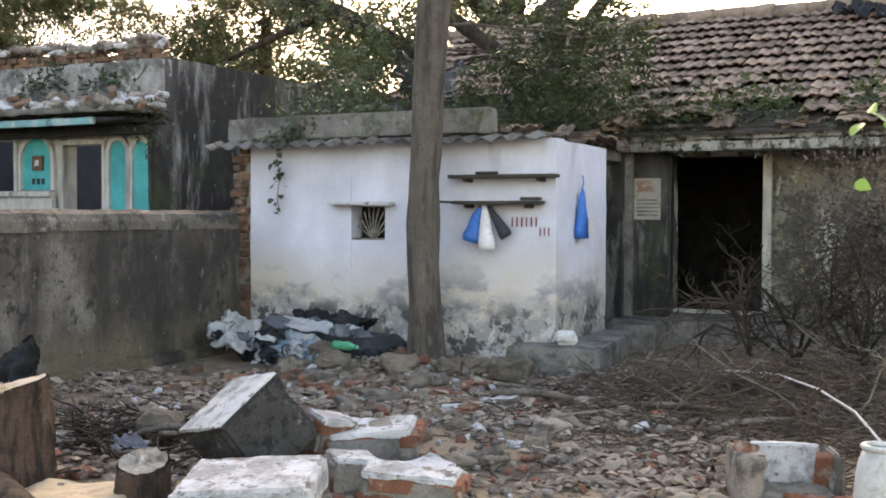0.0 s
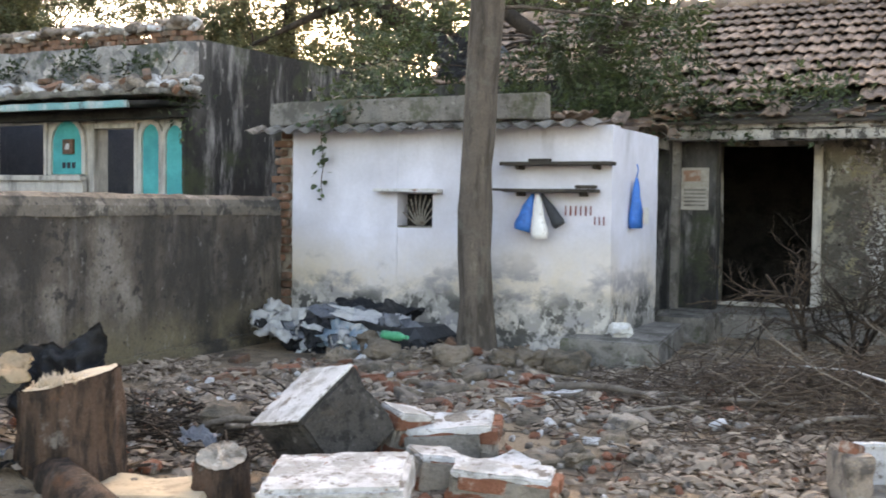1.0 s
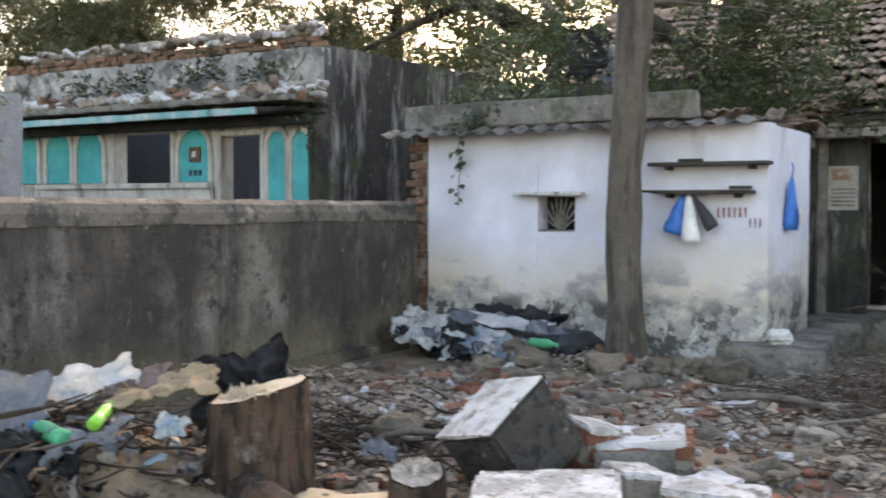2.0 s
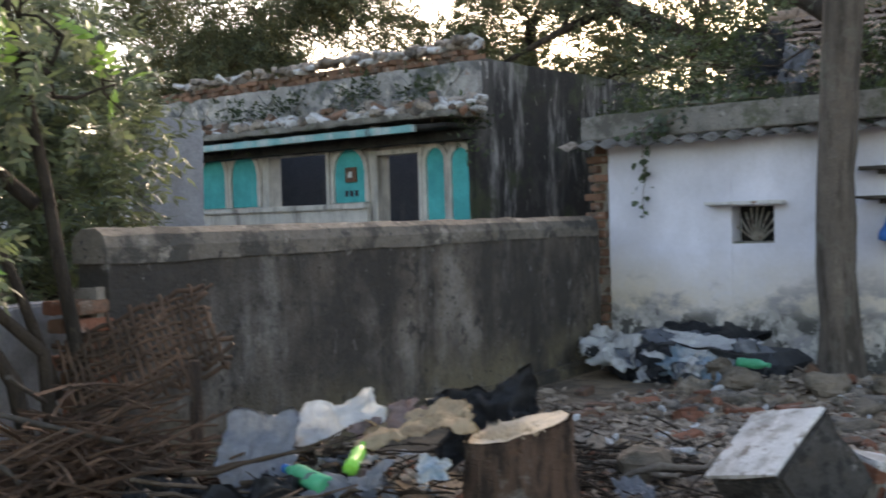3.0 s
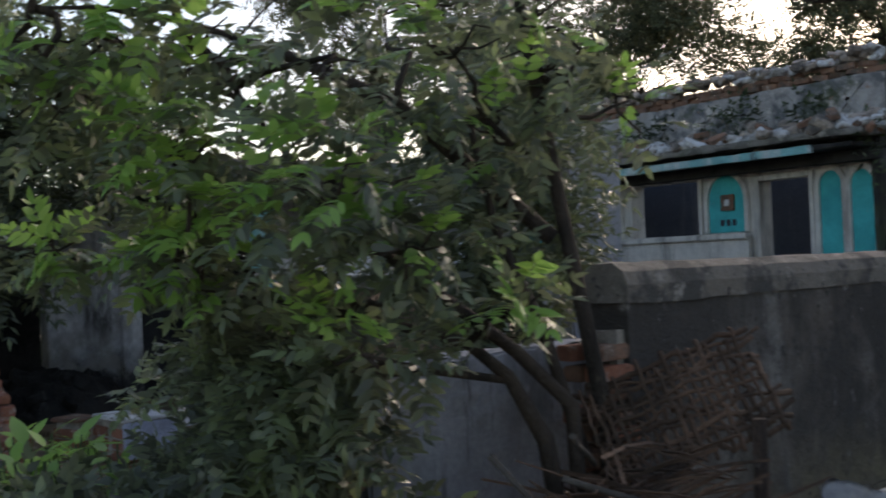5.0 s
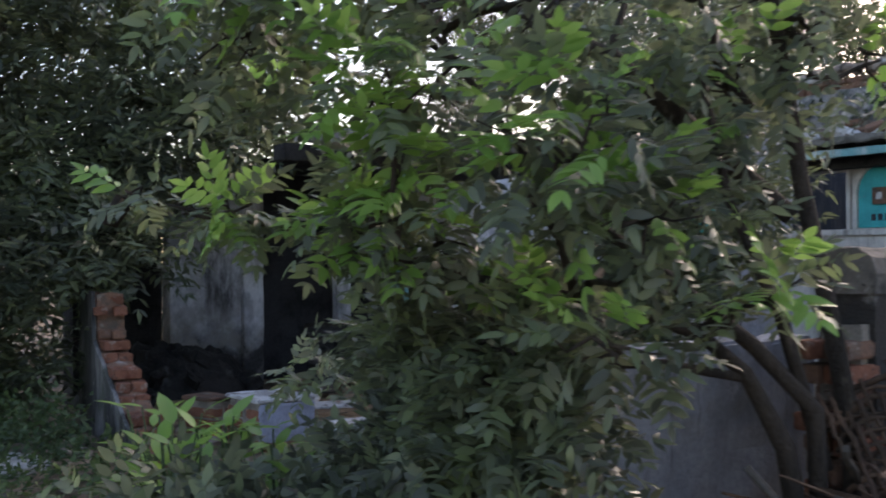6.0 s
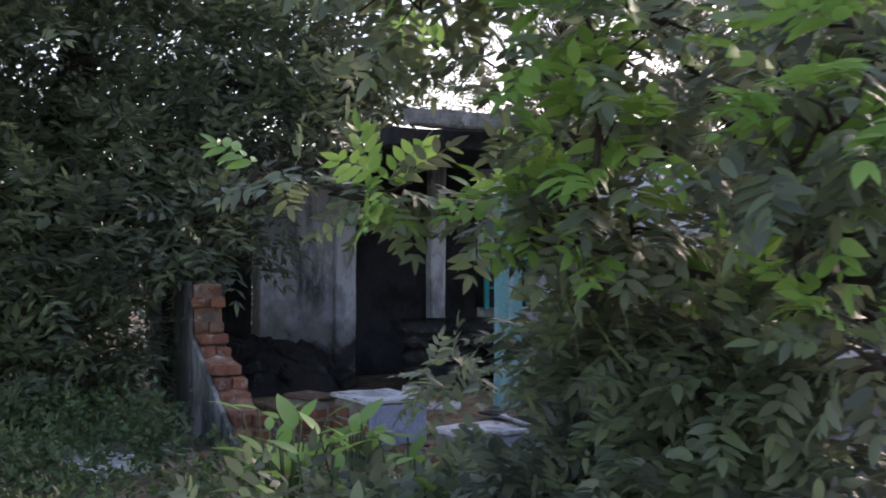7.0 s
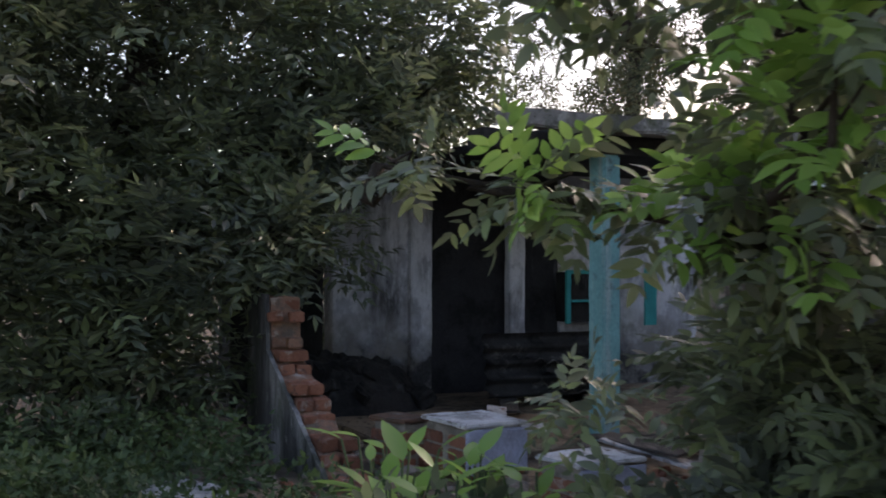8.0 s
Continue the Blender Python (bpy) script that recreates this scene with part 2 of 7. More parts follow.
M["stump_bark"] = surface("stump_bark", (0.15, 0.095, 0.068), [((0.035, 0.027, 0.022), 12, (1, 1, 0.22), 0.44, 0.56), ((0.26, 0.23, 0.2), 7, S1, 0.6, 0.7), ((0.2, 0.09, 0.045), 4, S1, 0.58, 0.7)], 0.96, 1.2, 60)
M["cut_wood"] = surface("cut_wood", (0.70, 0.57, 0.42), [((0.48, 0.42, 0.35), 5, S1, 0.5, 0.65), ((0.42, 0.30, 0.18), 30, (1, 0.2, 1), 0.58, 0.7)], 0.85, 0.5, 70)
M["twig"] = surface("twig", (0.13, 0.095, 0.07), [((0.06, 0.045, 0.035), 7, S1, 0.48, 0.62), ((0.24, 0.20, 0.16), 9, S1, 0.6, 0.7)], 0.95, 0.5, 50, var=0.35)
M["wicker"] = surface("wicker", (0.135, 0.082, 0.056), [((0.05, 0.035, 0.025), 4, S1, 0.45, 0.6), ((0.20, 0.13, 0.095), 8, S1, 0.58, 0.7)], 0.9, 0.5, 60, var=0.4)
M["plank"] = surface("plank", (0.085, 0.075, 0.065), [((0.04, 0.035, 0.03), 8, (0.2, 1, 1), 0.48, 0.6), ((0.17, 0.15, 0.13), 10, (0.2, 1, 1), 0.6, 0.7)], 0.92, 0.5, 60, var=0.2)
M["sheet_white"] = surface("sheet_white", (0.82, 0.83, 0.83), [((0.45, 0.44, 0.42), 4, S1, 0.56, 0.68), ((0.20, 0.18, 0.15), 9, S1, 0.62, 0.7)], 0.6, 0.2, 40, speck=0.2)
M["sheet_blue"] = surface("sheet_blue", (0.40, 0.55, 0.66), [((0.66, 0.70, 0.72), 5, S1, 0.48, 0.56), ((0.2, 0.2, 0.2), 8, S1, 0.62, 0.7)], 0.6, 0.2, 40, speck=0.2)
M["sheet_black"] = surface("sheet_black", (0.045, 0.05, 0.058), [((0.11, 0.11, 0.11), 4, S1, 0.54, 0.68)], 0.55, 0.25, 40)
M["sheet_grey"] = surface("sheet_grey", (0.30, 0.33, 0.38), [((0.36, 0.38, 0.41), 3, S1, 0.5, 0.66), ((0.11, 0.11, 0.11), 6, S1, 0.6, 0.7)], 0.6, 0.2, 40)
M["sheet_pink"] = surface("sheet_pink", (0.40, 0.31, 0.30), [((0.24, 0.19, 0.17), 6, S1, 0.5, 0.66)], 0.7, 0.3, 40)
M["sawdust"] = surface("sawdust", (0.68, 0.54, 0.37), [((0.42, 0.32, 0.22), 12, S1, 0.5, 0.65)], 0.97, 0.4, 130, speck=0.2)
M["plastic_green"] = surface("plastic_green", (0.06, 0.42, 0.22), [((0.10, 0.52, 0.32), 12, S1, 0.5, 0.6)], 0.3, 0.1, 30)
M["plastic_lime"] = surface("plastic_lime", (0.27, 0.72, 0.10), [((0.5, 0.8, 0.4), 20, S1, 0.6, 0.66)], 0.35, 0.1, 30)
M["plastic_blue"] = surface("plastic_blue", (0.03, 0.20, 0.62), [((0.02, 0.12, 0.42), 10, S1, 0.5, 0.66)], 0.45, 0.25, 40)
M["plastic_white"] = surface("plastic_white", (0.66, 0.66, 0.63), [((0.42, 0.38, 0.32), 7, S1, 0.54, 0.66)], 0.5, 0.2, 40)
M["paper"] = surface("paper", (0.52, 0.49, 0.43), [((0.36, 0.32, 0.27), 9, S1, 0.5, 0.66)], 0.9, 0.1, 40)
M["ink_red"] = surface("ink_red", (0.24, 0.05, 0.05), (), 0.9, 0.1, 40)
M["ink_dark"] = surface("ink_dark", (0.05, 0.06, 0.07), (), 0.9, 0.1, 40)
M["ink_orange"] = surface("ink_orange", (0.40, 0.24, 0.17), [((0.5, 0.42, 0.36), 12, S1, 0.5, 0.56)], 0.9, 0.1, 40)
M["iron"] = surface("iron", (0.36, 0.34, 0.30), [((0.16, 0.10, 0.07), 12, S1, 0.52, 0.64)], 0.75, 0.3, 60)
M["dry_leaf"] = leafy("dry_leaf", [(0.08, 0.06, 0.047), (0.19, 0.145, 0.108), (0.40, 0.325, 0.25), (0.14, 0.11, 0.088)], 0.85, 0.1)
M["leaf_near"] = leafy("leaf_near", [(0.068, 0.078, 0.06), (0.115, 0.134, 0.086), (0.162, 0.195, 0.108), (0.205, 0.262, 0.112)], 0.42, 0.38)
M["leaf_bright"] = leafy("leaf_bright", [(0.15, 0.27, 0.06), (0.21, 0.37, 0.08), (0.30, 0.46, 0.12)], 0.4, 0.4)
M["leaf_dark"] = leafy("leaf_dark", [(0.06, 0.074, 0.053), (0.096, 0.118, 0.075), (0.142, 0.172, 0.092), (0.21, 0.255, 0.11)], 0.4, 0.36)
M["leaf_far"] = leafy("leaf_far", [(0.045, 0.06, 0.036), (0.075, 0.095, 0.05), (0.12, 0.135, 0.07), (0.14, 0.13, 0.075)], 0.6, 0.25)
M["leaf_roof"] = leafy("leaf_roof", [(0.022, 0.034, 0.017), (0.04, 0.06, 0.026), (0.075, 0.11, 0.042)], 0.5, 0.2)
M["leaf_weed"] = leafy("leaf_weed", [(0.03, 0.052, 0.022), (0.06, 0.10, 0.036), (0.10, 0.15, 0.05)], 0.6, 0.3)
M["withered"] = leafy("withered", [(0.05, 0.042, 0.036), (0.10, 0.082, 0.068), (0.17, 0.14, 0.115)], 0.85, 0.15)

# ---- geometry helpers ----
GROUND = 0.2
rng = np.random.default_rng(5)


def ground_z(x, y):
    z = GROUND + 0.035 * noise.noise(Vector((x * 0.7, y * 0.7, 0))) + 0.018 * noise.noise(Vector((x * 2.6, y * 2.6, 4)))
    z += 0.36 * math.exp(-(((x + 4.95) / 0.62) ** 2 + ((y - 3.15) / 0.55) ** 2))      # rubbish heap
    z += 0.10 * math.exp(-(((x + 4.45) / 0.7) ** 2 + ((y - 8.2) / 0.7) ** 2))         # round the tree
    z += 0.12 * math.exp(-(((x + 10.6) / 1.2) ** 2 + ((y - 1.2) / 1.6) ** 2))         # weedy bank
    return z


def mesh_of(name, bm):
    me = bpy.data.meshes.new(name)
    bm.to_mesh(me)
    bm.free()
    return me


def part(name, bm, material, parent=None, label=""):
    """Links a bmesh (or mesh) as one mesh object under a thing or part."""
    me = bm if isinstance(bm, bpy.types.Mesh) else mesh_of(name, bm)
    if not me.materials:
        me.materials.append(material)
    ob = new(name, me)
    if parent is not None:
        ob.parent = parent
    if label:
        ob["label"] = label
    return ob


def thing(name, label, category, at=(0, 0, 0), rz=0.0, group="", kind=""):
    ob = new(name)
    ob.empty_display_size = 0.1
    ob.matrix_basis = pose(*at, 0, 0, rz)
    return tagged(ob, label, category, group, kind)


def single(name, bm, material, label, category, at=None, group="", kind=""):
    ob = part(name, bm, material)
    if at is not None:
        ob.matrix_basis = at
    return tagged(ob, label, category, group, kind)


def add_box(bm, x0, x1, y0, y1, z0, z1, m=None):
    vs = [bm.verts.new((x, y, z)) for z in (z0, z1) for y in (y0, y1) for x in (x0, x1)]
    for f in ((0, 2, 3, 1), (4, 5, 7, 6), (0, 1, 5, 4), (1, 3, 7, 5), (3, 2, 6, 7), (2, 0, 4, 6)):
        bm.faces.new([vs[k] for k in f])
    if m is not None:
        bmesh.ops.transform(bm, matrix=m, verts=vs)
    return vs


def box(x0, x1, y0, y1, z0, z1, bevel=0.0, cell=0.0, jit=0.0, seed=0):
    """A box; with cell it is cut fine and worn by noise."""
    bm = bmesh.new()
    add_box(bm, x0, x1, y0, y1, z0, z1)
    if bevel:
        bmesh.ops.bevel(bm, geom=bm.edges[:], offset=bevel, segments=2, affect='EDGES')
    if cell:
        for axis, a, b in ((0, x0, x1), (1, y0, y1), (2, z0, z1)):
            n = min(60, int((b - a) / cell))
            no = Vector([float(k == axis) for k in range(3)])
            for k in range(1, n):
                p = Vector((x0, y0, z0)) + no * (b - a) * k / n
                bmesh.ops.bisect_plane(bm, geom=bm.verts[:] + bm.edges[:] + bm.faces[:], plane_co=p, plane_no=no)
        wear(bm, jit, seed)
    return bm


def wear(bm, jit, seed=0, freq=4.0):
    o = Vector((seed * 3.7, seed * 1.3, seed * 5.1))
    bm.normal_update()
    for v in bm.verts:
        n = noise.noise(v.co * freq + o) + 0.6 * noise.noise(v.co * freq * 3 + o)
        v.co += v.normal * n * jit


def chunk(sx, sy, sz, seed=0, jit=0.03, bevel=0.03, cuts=3):
    """A rough broken block, its base at z = 0."""
    bm = bmesh.new()
    add_box(bm, -sx / 2, sx / 2, -sy / 2, sy / 2, 0, sz)
    bmesh.ops.bevel(bm, geom=bm.edges[:], offset=bevel, segments=1, affect='EDGES')
    bmesh.ops.subdivide_edges(bm, edges=bm.edges[:], cuts=cuts, use_grid_fill=True)
    wear(bm, jit, seed, 2.2 / max(sx, sy, sz))
    return bm


def tube(points, radii, seg=8, close=True, bm=None, lump=0.0):
    bm = bm or bmesh.new()
    pts = [Vector(p) for p in points]
    rings = []
    for k, p in enumerate(pts):
        d = (pts[min(k + 1, len(pts) - 1)] - pts[max(k - 1, 0)]).normalized()
        a = d.orthogonal().normalized() if not rings else (prev - d * prev.dot(d)).normalized()
        prev = a
        b = d.cross(a)
        r = radii[k] if hasattr(radii, "__len__") else radii
        ring = []
        for s in range(seg):
            w = 2 * math.pi * s / seg
            q = p + (a * math.cos(w) + b * math.sin(w)) * r
            if lump:
                q += (q - p) * lump * noise.noise(q * 5.0)
            ring.append(bm.verts.new(q))
        rings.append(ring)
    for r0, r1 in zip(rings, rings[1:]):
        for s in range(seg):
            bm.faces.new((r0[s], r0[(s + 1) % seg], r1[(s + 1) % seg], r1[s])).smooth = True
    if close:
        bm.faces.new(rings[0][::-1])
        bm.faces.new(rings[-1])
    return bm


def wander(a, b, n=6, amp=0.08, seed=0, sag=0.0):
    """A crooked line from a to b."""
    a, b = Vector(a), Vector(b)
    out = []
    for k in range(n + 1):
        f = k / n
        s = math.sin(math.pi * f)
        o = Vector([noise.noise(Vector((f * 2.3 + c * 9.1, seed * 1.7, c))) for c in range(3)]) * amp * s
        out.append(a.lerp(b, f) + o - Vector((0, 0, sag * s)))
    return out


def cloth(w, h, nx, ny, amp, seed, thick=0.004, freq=3.0):
    """A crumpled sheet about the origin."""
    bm = bmesh.new()
    g = []
    for j in range(ny + 1):
        for i in range(nx + 1):
            x, y = (i / nx - 0.5) * w, (j / ny - 0.5) * h
            p = Vector((x * freq, y * freq, seed * 2.3))
            a = math.atan2(y / h, x / w)
            q = Vector((math.cos(a) * 1.6, math.sin(a) * 1.6, seed * 1.9))
            ed = 0.8 + 0.40 * noise.noise(q) + 0.1 * noise.noise(q * 3.1) + 0.08 * noise.noise(Vector((x * 9, y * 9, seed)))
            z = amp * (1.1 * noise.noise(p) + 0.9 * (0.35 - abs(noise.noise(p * 1.7 + Vector((3, 1, 0))))) + 0.4 * abs(noise.noise(p * 3.4)) + 0.2 * noise.noise(p * 7))
            g.append(bm.verts.new((x * ed, y * ed, z)))
    for j in range(ny):
        for i in range(nx):
            k = j * (nx + 1) + i
            bm.faces.new((g[k], g[k + 1], g[k + nx + 2], g[k + nx + 1])).smooth = True
    bmesh.ops.solidify(bm, geom=bm.faces[:], thickness=thick)
    return bm


def mesh_np(name, verts, faces):
    me = bpy.data.meshes.new(name)
    me.from_pydata(verts.tolist(), [], faces.tolist())
    me.update()
    return me


def unit(a):
    return a / np.maximum(1e-9, np.linalg.norm(a, axis=-1, keepdims=True))


def fine_blades(name, base, way, up, length, width, droop=0.2, fold=0.14):
    """Leaf blades seen close by: oval outline in seven steps, folded and bent."""
    way = unit(way)
    side = unit(np.cross(way, up))
    nor = np.cross(side, way)
    L, W = np.reshape(length, (-1, 1)), np.reshape(width, (-1, 1))
    v = [base]
    for f, w in ((0.14, 0.34), (0.34, 0.48), (0.56, 0.46), (0.78, 0.28)):
        mid = base + way * L * f - nor * L * droop * f * f
        v += [mid + side * W * w + nor * W * fold * w, mid, mid - side * W * w + nor * W * fold * w]
    v = np.stack(v + [base + way * L - nor * L * droop], 1)
    f = [[0, 1, 2], [0, 2, 3]]
    for k in (1, 4, 7):
        f += [[k, k + 3, k + 4], [k, k + 4, k + 1], [k + 1, k + 4, k + 5], [k + 1, k + 5, k + 2]]
    f = np.array(f + [[10, 13, 11], [11, 13, 12]])
    faces = (np.arange(len(base))[:, None, None] * 14 + f[None]).reshape(-1, 3)
    me = mesh_np(name, v.reshape(-1, 3), faces)
    me.polygons.foreach_set("use_smooth", [True] * len(me.polygons))
    return me


def blades(name, base, way, up, length, width, droop=0.15, fold=0.12):
    """Leaf blades, each folded along its middle and bent at its tip."""
    way = unit(way)
    side = unit(np.cross(way, up))
    nor = np.cross(side, way)
    L, W = np.reshape(length, (-1, 1)), np.reshape(width, (-1, 1))
    mid = base + way * L * 0.45
    v = np.stack([base, mid + side * W / 2, mid - nor * W * fold, mid - side * W / 2, base + way * L - nor * L * droop], 1)
    n = len(base)
    f = np.array([[0, 1, 2], [0, 2, 3], [3, 2, 4], [2, 1, 4]])
    faces = (np.arange(n)[:, None, None] * 5 + f[None]).reshape(-1, 3)
    return mesh_np(name, v.reshape(-1, 3), faces)


def fronds(starts, ways, ups, length, pairs, leaf, ratio, r, spread=1.0):
    """Pinnate sprays: leaflets in pairs along a short stalk and one at its tip. Gives blade arrays."""
    ways = unit(ways)
    sides = unit(np.cross(ways, ups))
    nors = np.cross(sides, ways)
    B, D, U, L = [], [], [], []
    for k in range(pairs):
        f = 0.22 + 0.78 * k / max(1, pairs - 1)
        p = starts + ways * (length * f)[:, None] - nors * (length * 0.22 * f * f)[:, None]
        for s in (-1, 1):
            B.append(p)
            D.append(ways * 0.55 + sides * s * spread + r.normal(0, 0.16, p.shape) - nors * 0.12)
            U.append(nors + r.normal(0, 0.25, p.shape))
            L.append(leaf * r.uniform(0.75, 1.2, len(p)) * (0.75 + 0.5 * math.sin(math.pi * min(1.0, f))))
    B.append(starts + ways * length[:, None] - nors * (length * 0.22)[:, None])
    D.append(ways + r.normal(0, 0.1, starts.shape))
    U.append(nors)
    L.append(leaf * r.uniform(0.9, 1.3, len(starts)))
    L = np.concatenate(L)
    return np.concatenate(B), np.concatenate(D), np.concatenate(U), L, L * ratio


def in_cluster(c, n, r, shell=0.45):
    """Points in an ellipsoid (x, y, z, rx, ry, rz), more of them towards its skin, and ways out of it."""
    d = unit(r.normal(size=(n, 3)))
    rad = r.uniform(0, 1, (n, 1)) ** shell
    lump = 1 + 0.28 * np.sin(d[:, :1] * 5 + c[0] * 3) * np.cos(d[:, 1:2] * 4 + c[1] * 2) + r.normal(0, 0.08, (n, 1))
    return np.array(c[:3]) + d * rad * np.array(c[3:6]) * lump, d


def tree(name, label, trunk, clusters, leaf, bark, seed, size=0.09, ratio=0.38, stalk=0.26, pairs=4, lift=0.1, extra=None, twigs=5, limbs=True, category="tree", young=None, share=0.16, make=blades, lowest=0.0, young_above=0.0):
    """A tree: trunk lines [(points, radii)], limbs to each leaf cluster (x, y, z, rx, ry, rz, sprays), and the crown."""
    r = np.random.default_rng(seed)
    base = trunk[0][0][0]
    t = thing(name, label, category, base)
    inv = Matrix.Translation(-Vector(base))
    for k, (pts, rad) in enumerate(trunk):
        bm = tube(pts, rad, 10 if k == 0 else 7, lump=0.25)
        bmesh.ops.transform(bm, matrix=inv, verts=bm.verts[:])
        part("trunk" if k == 0 else "limb", bm, bark, t)
    line = [Vector(p) for pts, _ in trunk for p in pts[1:]]
    bm = bmesh.new()
    A = [[], [], [], [], []]
    Y = [[], [], [], [], []]
    for k, c in enumerate(clusters):
        cc = Vector(c[:3])
        root = min(line, key=lambda p: (p - cc).length + max(0, p.z - cc.z) * 0.7)
        if limbs and cc.z > lowest:
            tube(wander(root, cc, 5, 0.25, seed + k), [0.02, 0.017, 0.014, 0.011, 0.008, 0.006], 5, bm=bm)
            for j in range(twigs):
                e, _ = in_cluster(c, 1, r, 0.3)
                tube(wander(cc.lerp(root, 0.15), e[0], 3, 0.12, seed + k * 7 + j), [0.009, 0.007, 0.005, 0.003], 4, bm=bm)
        p, d = in_cluster(c, c[6], r)
        way = d * 0.8 + r.normal(0, 0.5, p.shape) + np.array([0, 0, lift])
        up = np.array([0, 0, 1.0]) + r.normal(0, 0.35, p.shape)
        if young is not None:
            out = (d @ np.array([0.5, -0.65, 0.55]) > 0.35) & (r.uniform(0, 1, len(p)) < share * 2.5) & (p[:, 2] > young_above)
            if out.any():
                for lst, arr in zip(Y, fronds(p[out], way[out] + np.array([0.15, -0.25, 0.0]), up[out], r.uniform(0.8, 1.3, int(out.sum())) * stalk, pairs, size * 1.1, ratio * 1.1, r)):
                    lst.append(arr)
            p, way, up = p[~out], way[~out], up[~out]
        for lst, arr in zip(A, fronds(p, way, up, r.uniform(0.7, 1.25, len(p)) * stalk, pairs, size, ratio, r)):
            lst.append(arr)
    if limbs:
        bmesh.ops.transform(bm, matrix=inv, verts=bm.verts[:])
        tagged(part("branchwork", bm, bark, t), kind="stuff")
    else:
        bm.free()
    A = [np.concatenate(a) for a in A]
    crown = part("crown", make("crown", A[0] - np.array(base), *A[1:]), leaf, t)
    if young is not None:
        Y = [np.concatenate(a) for a in Y]
        part("young_leaves", make("young_leaves", Y[0] - np.array(base), *Y[1:]), young, crown, "pale bright green young leaf sprays")
    return t

# ---- ground ----
def make_ground():
    xs = np.concatenate([np.linspace(-400, -30, 12), np.linspace(-24, 8, 215), np.linspace(16, 400, 12)])
    ys = np.concatenate([np.linspace(-400, -12, 12), np.linspace(-6, 16, 150), np.linspace(24, 400, 12)])
    v = np.array([(x, y, ground_z(x, y)) for y in ys for x in xs])
    nx = len(xs)
    k = (np.arange(len(ys) - 1)[:, None] * nx + np.arange(nx - 1)[None]).ravel()
    me = mesh_np("ground", v, np.stack([k, k + 1, k + nx + 1, k + nx], 1))
    for p in me.polygons:
        p.use_smooth = True
    tagged(part("ground", me, M["dirt"]), "bare brown earth littered with dry leaves", "ground", kind="structure")


make_ground()

# one brick and one tile, shared by all their kin
BRICK = mesh_of("brick", box(-0.108, 0.108, -0.05, 0.05, 0, 0.066, 0.006))
BRICK.materials.append(M["brick"])
OLD_BRICK = mesh_of("brick", box(-0.108, 0.108, -0.05, 0.05, 0, 0.066, 0.008))
OLD_BRICK.materials.append(M["brick_old"])


def lay(me, name, m, parent):
    ob = new(name, me)
    ob.parent = parent
    ob.matrix_basis = m
    return ob


# ---- whitewashed hut ----
HY = 8.91


def wall_with_hole(x0, x1, y0, y1, z0, z1, holes, seed, jit=0.006, cell=0.12):
    """A wall along x from panels round its openings (hx0, hx1, hz0, hz1)."""
    bm = bmesh.new()
    xs = sorted({x0, x1, *[h[0] for h in holes], *[h[1] for h in holes]})
    for a, b in zip(xs, xs[1:]):
        cuts = [(h[2], h[3]) for h in holes if h[0] <= a and h[1] >= b]
        z = z0
        for c0, c1 in sorted(cuts) + [(z1, z1)]:
            if c0 > z:
                add_box(bm, a, b, y0, y1, z, c0)
            z = max(z, c1)
    bmesh.ops.remove_doubles(bm, verts=bm.verts[:], dist=0.0005)
    inner = {}
    for f in bm.faces:
        key = tuple(round(c, 3) for c in f.calc_center_median())
        inner.setdefault(key, []).append(f)
    bmesh.ops.delete(bm, geom=[f for fs in inner.values() if len(fs) > 1 for f in fs], context='FACES')
    for axis, a, b in ((0, x0, x1), (2, z0, z1)):
        n = int((b - a) / cell)
        no = Vector([float(k == axis) for k in range(3)])
        for k in range(1, n):
            bmesh.ops.bisect_plane(bm, geom=bm.verts[:] + bm.edges[:] + bm.faces[:], plane_co=Vector((x0, y0, z0)) + no * (b - a) * k / n, plane_no=no)
    wear(bm, jit, seed, 2.0)
    return bm


hut = thing("hut", "low whitewashed hut with bluish peeling walls and flat roof", "hut", (-5.1, HY, 0), kind="structure")
HI = Matrix.Translation((5.1, -HY, 0))


def of_hut(name, bm, material, label="", parent=None):
    if isinstance(bm, bmesh.types.BMesh):
        bmesh.ops.transform(bm, matrix=HI, verts=bm.verts[:])
    return part(name, bm, material, parent or hut, label)


of_hut("wall", wall_with_hole(-6.75, -3.42, HY, HY + 0.2, 0.1, 2.235, [(-5.54, -5.16, 1.31, 1.63)], 1), M["hut_paint"])
of_hut("wall", box(-3.64, -3.422, HY + 0.2, 10.3, 0.1, 2.22, 0, 0.15, 0.008, 2), M["hut_paint"])
of_hut("wall", box(-7.0, -6.78, HY + 0.25, 11.6, 0.1, 2.27, 0, 0.3, 0.01, 3), M["black_mould"])
of_hut("wall", box(-6.78, -3.64, 11.5, 11.68, 0.1, 2.27), M["black_mould"])
of_hut("roof", box(-6.77, -3.65, HY + 0.3, 11.49, 2.15, 2.26, 0, 0.25, 0.01, 4), M["concrete"])
of_hut("parapet", box(-7.02, -4.05, HY - 0.03, HY + 0.14, 2.30, 2.53, 0.012, 0.12, 0.016, 5), M["concrete"])
for k in range(20):   # broken bricks at the bare corner
    z = 0.5 + 0.088 * k
    m = pose(-6.86 + 5.1 + 0.03 * rng.normal(), 0.06 + 0.02 * rng.normal(), z, 0, 0, 4 * rng.normal() + (90 if k % 2 else 0))
    lay(OLD_BRICK, "brick", m, hut)
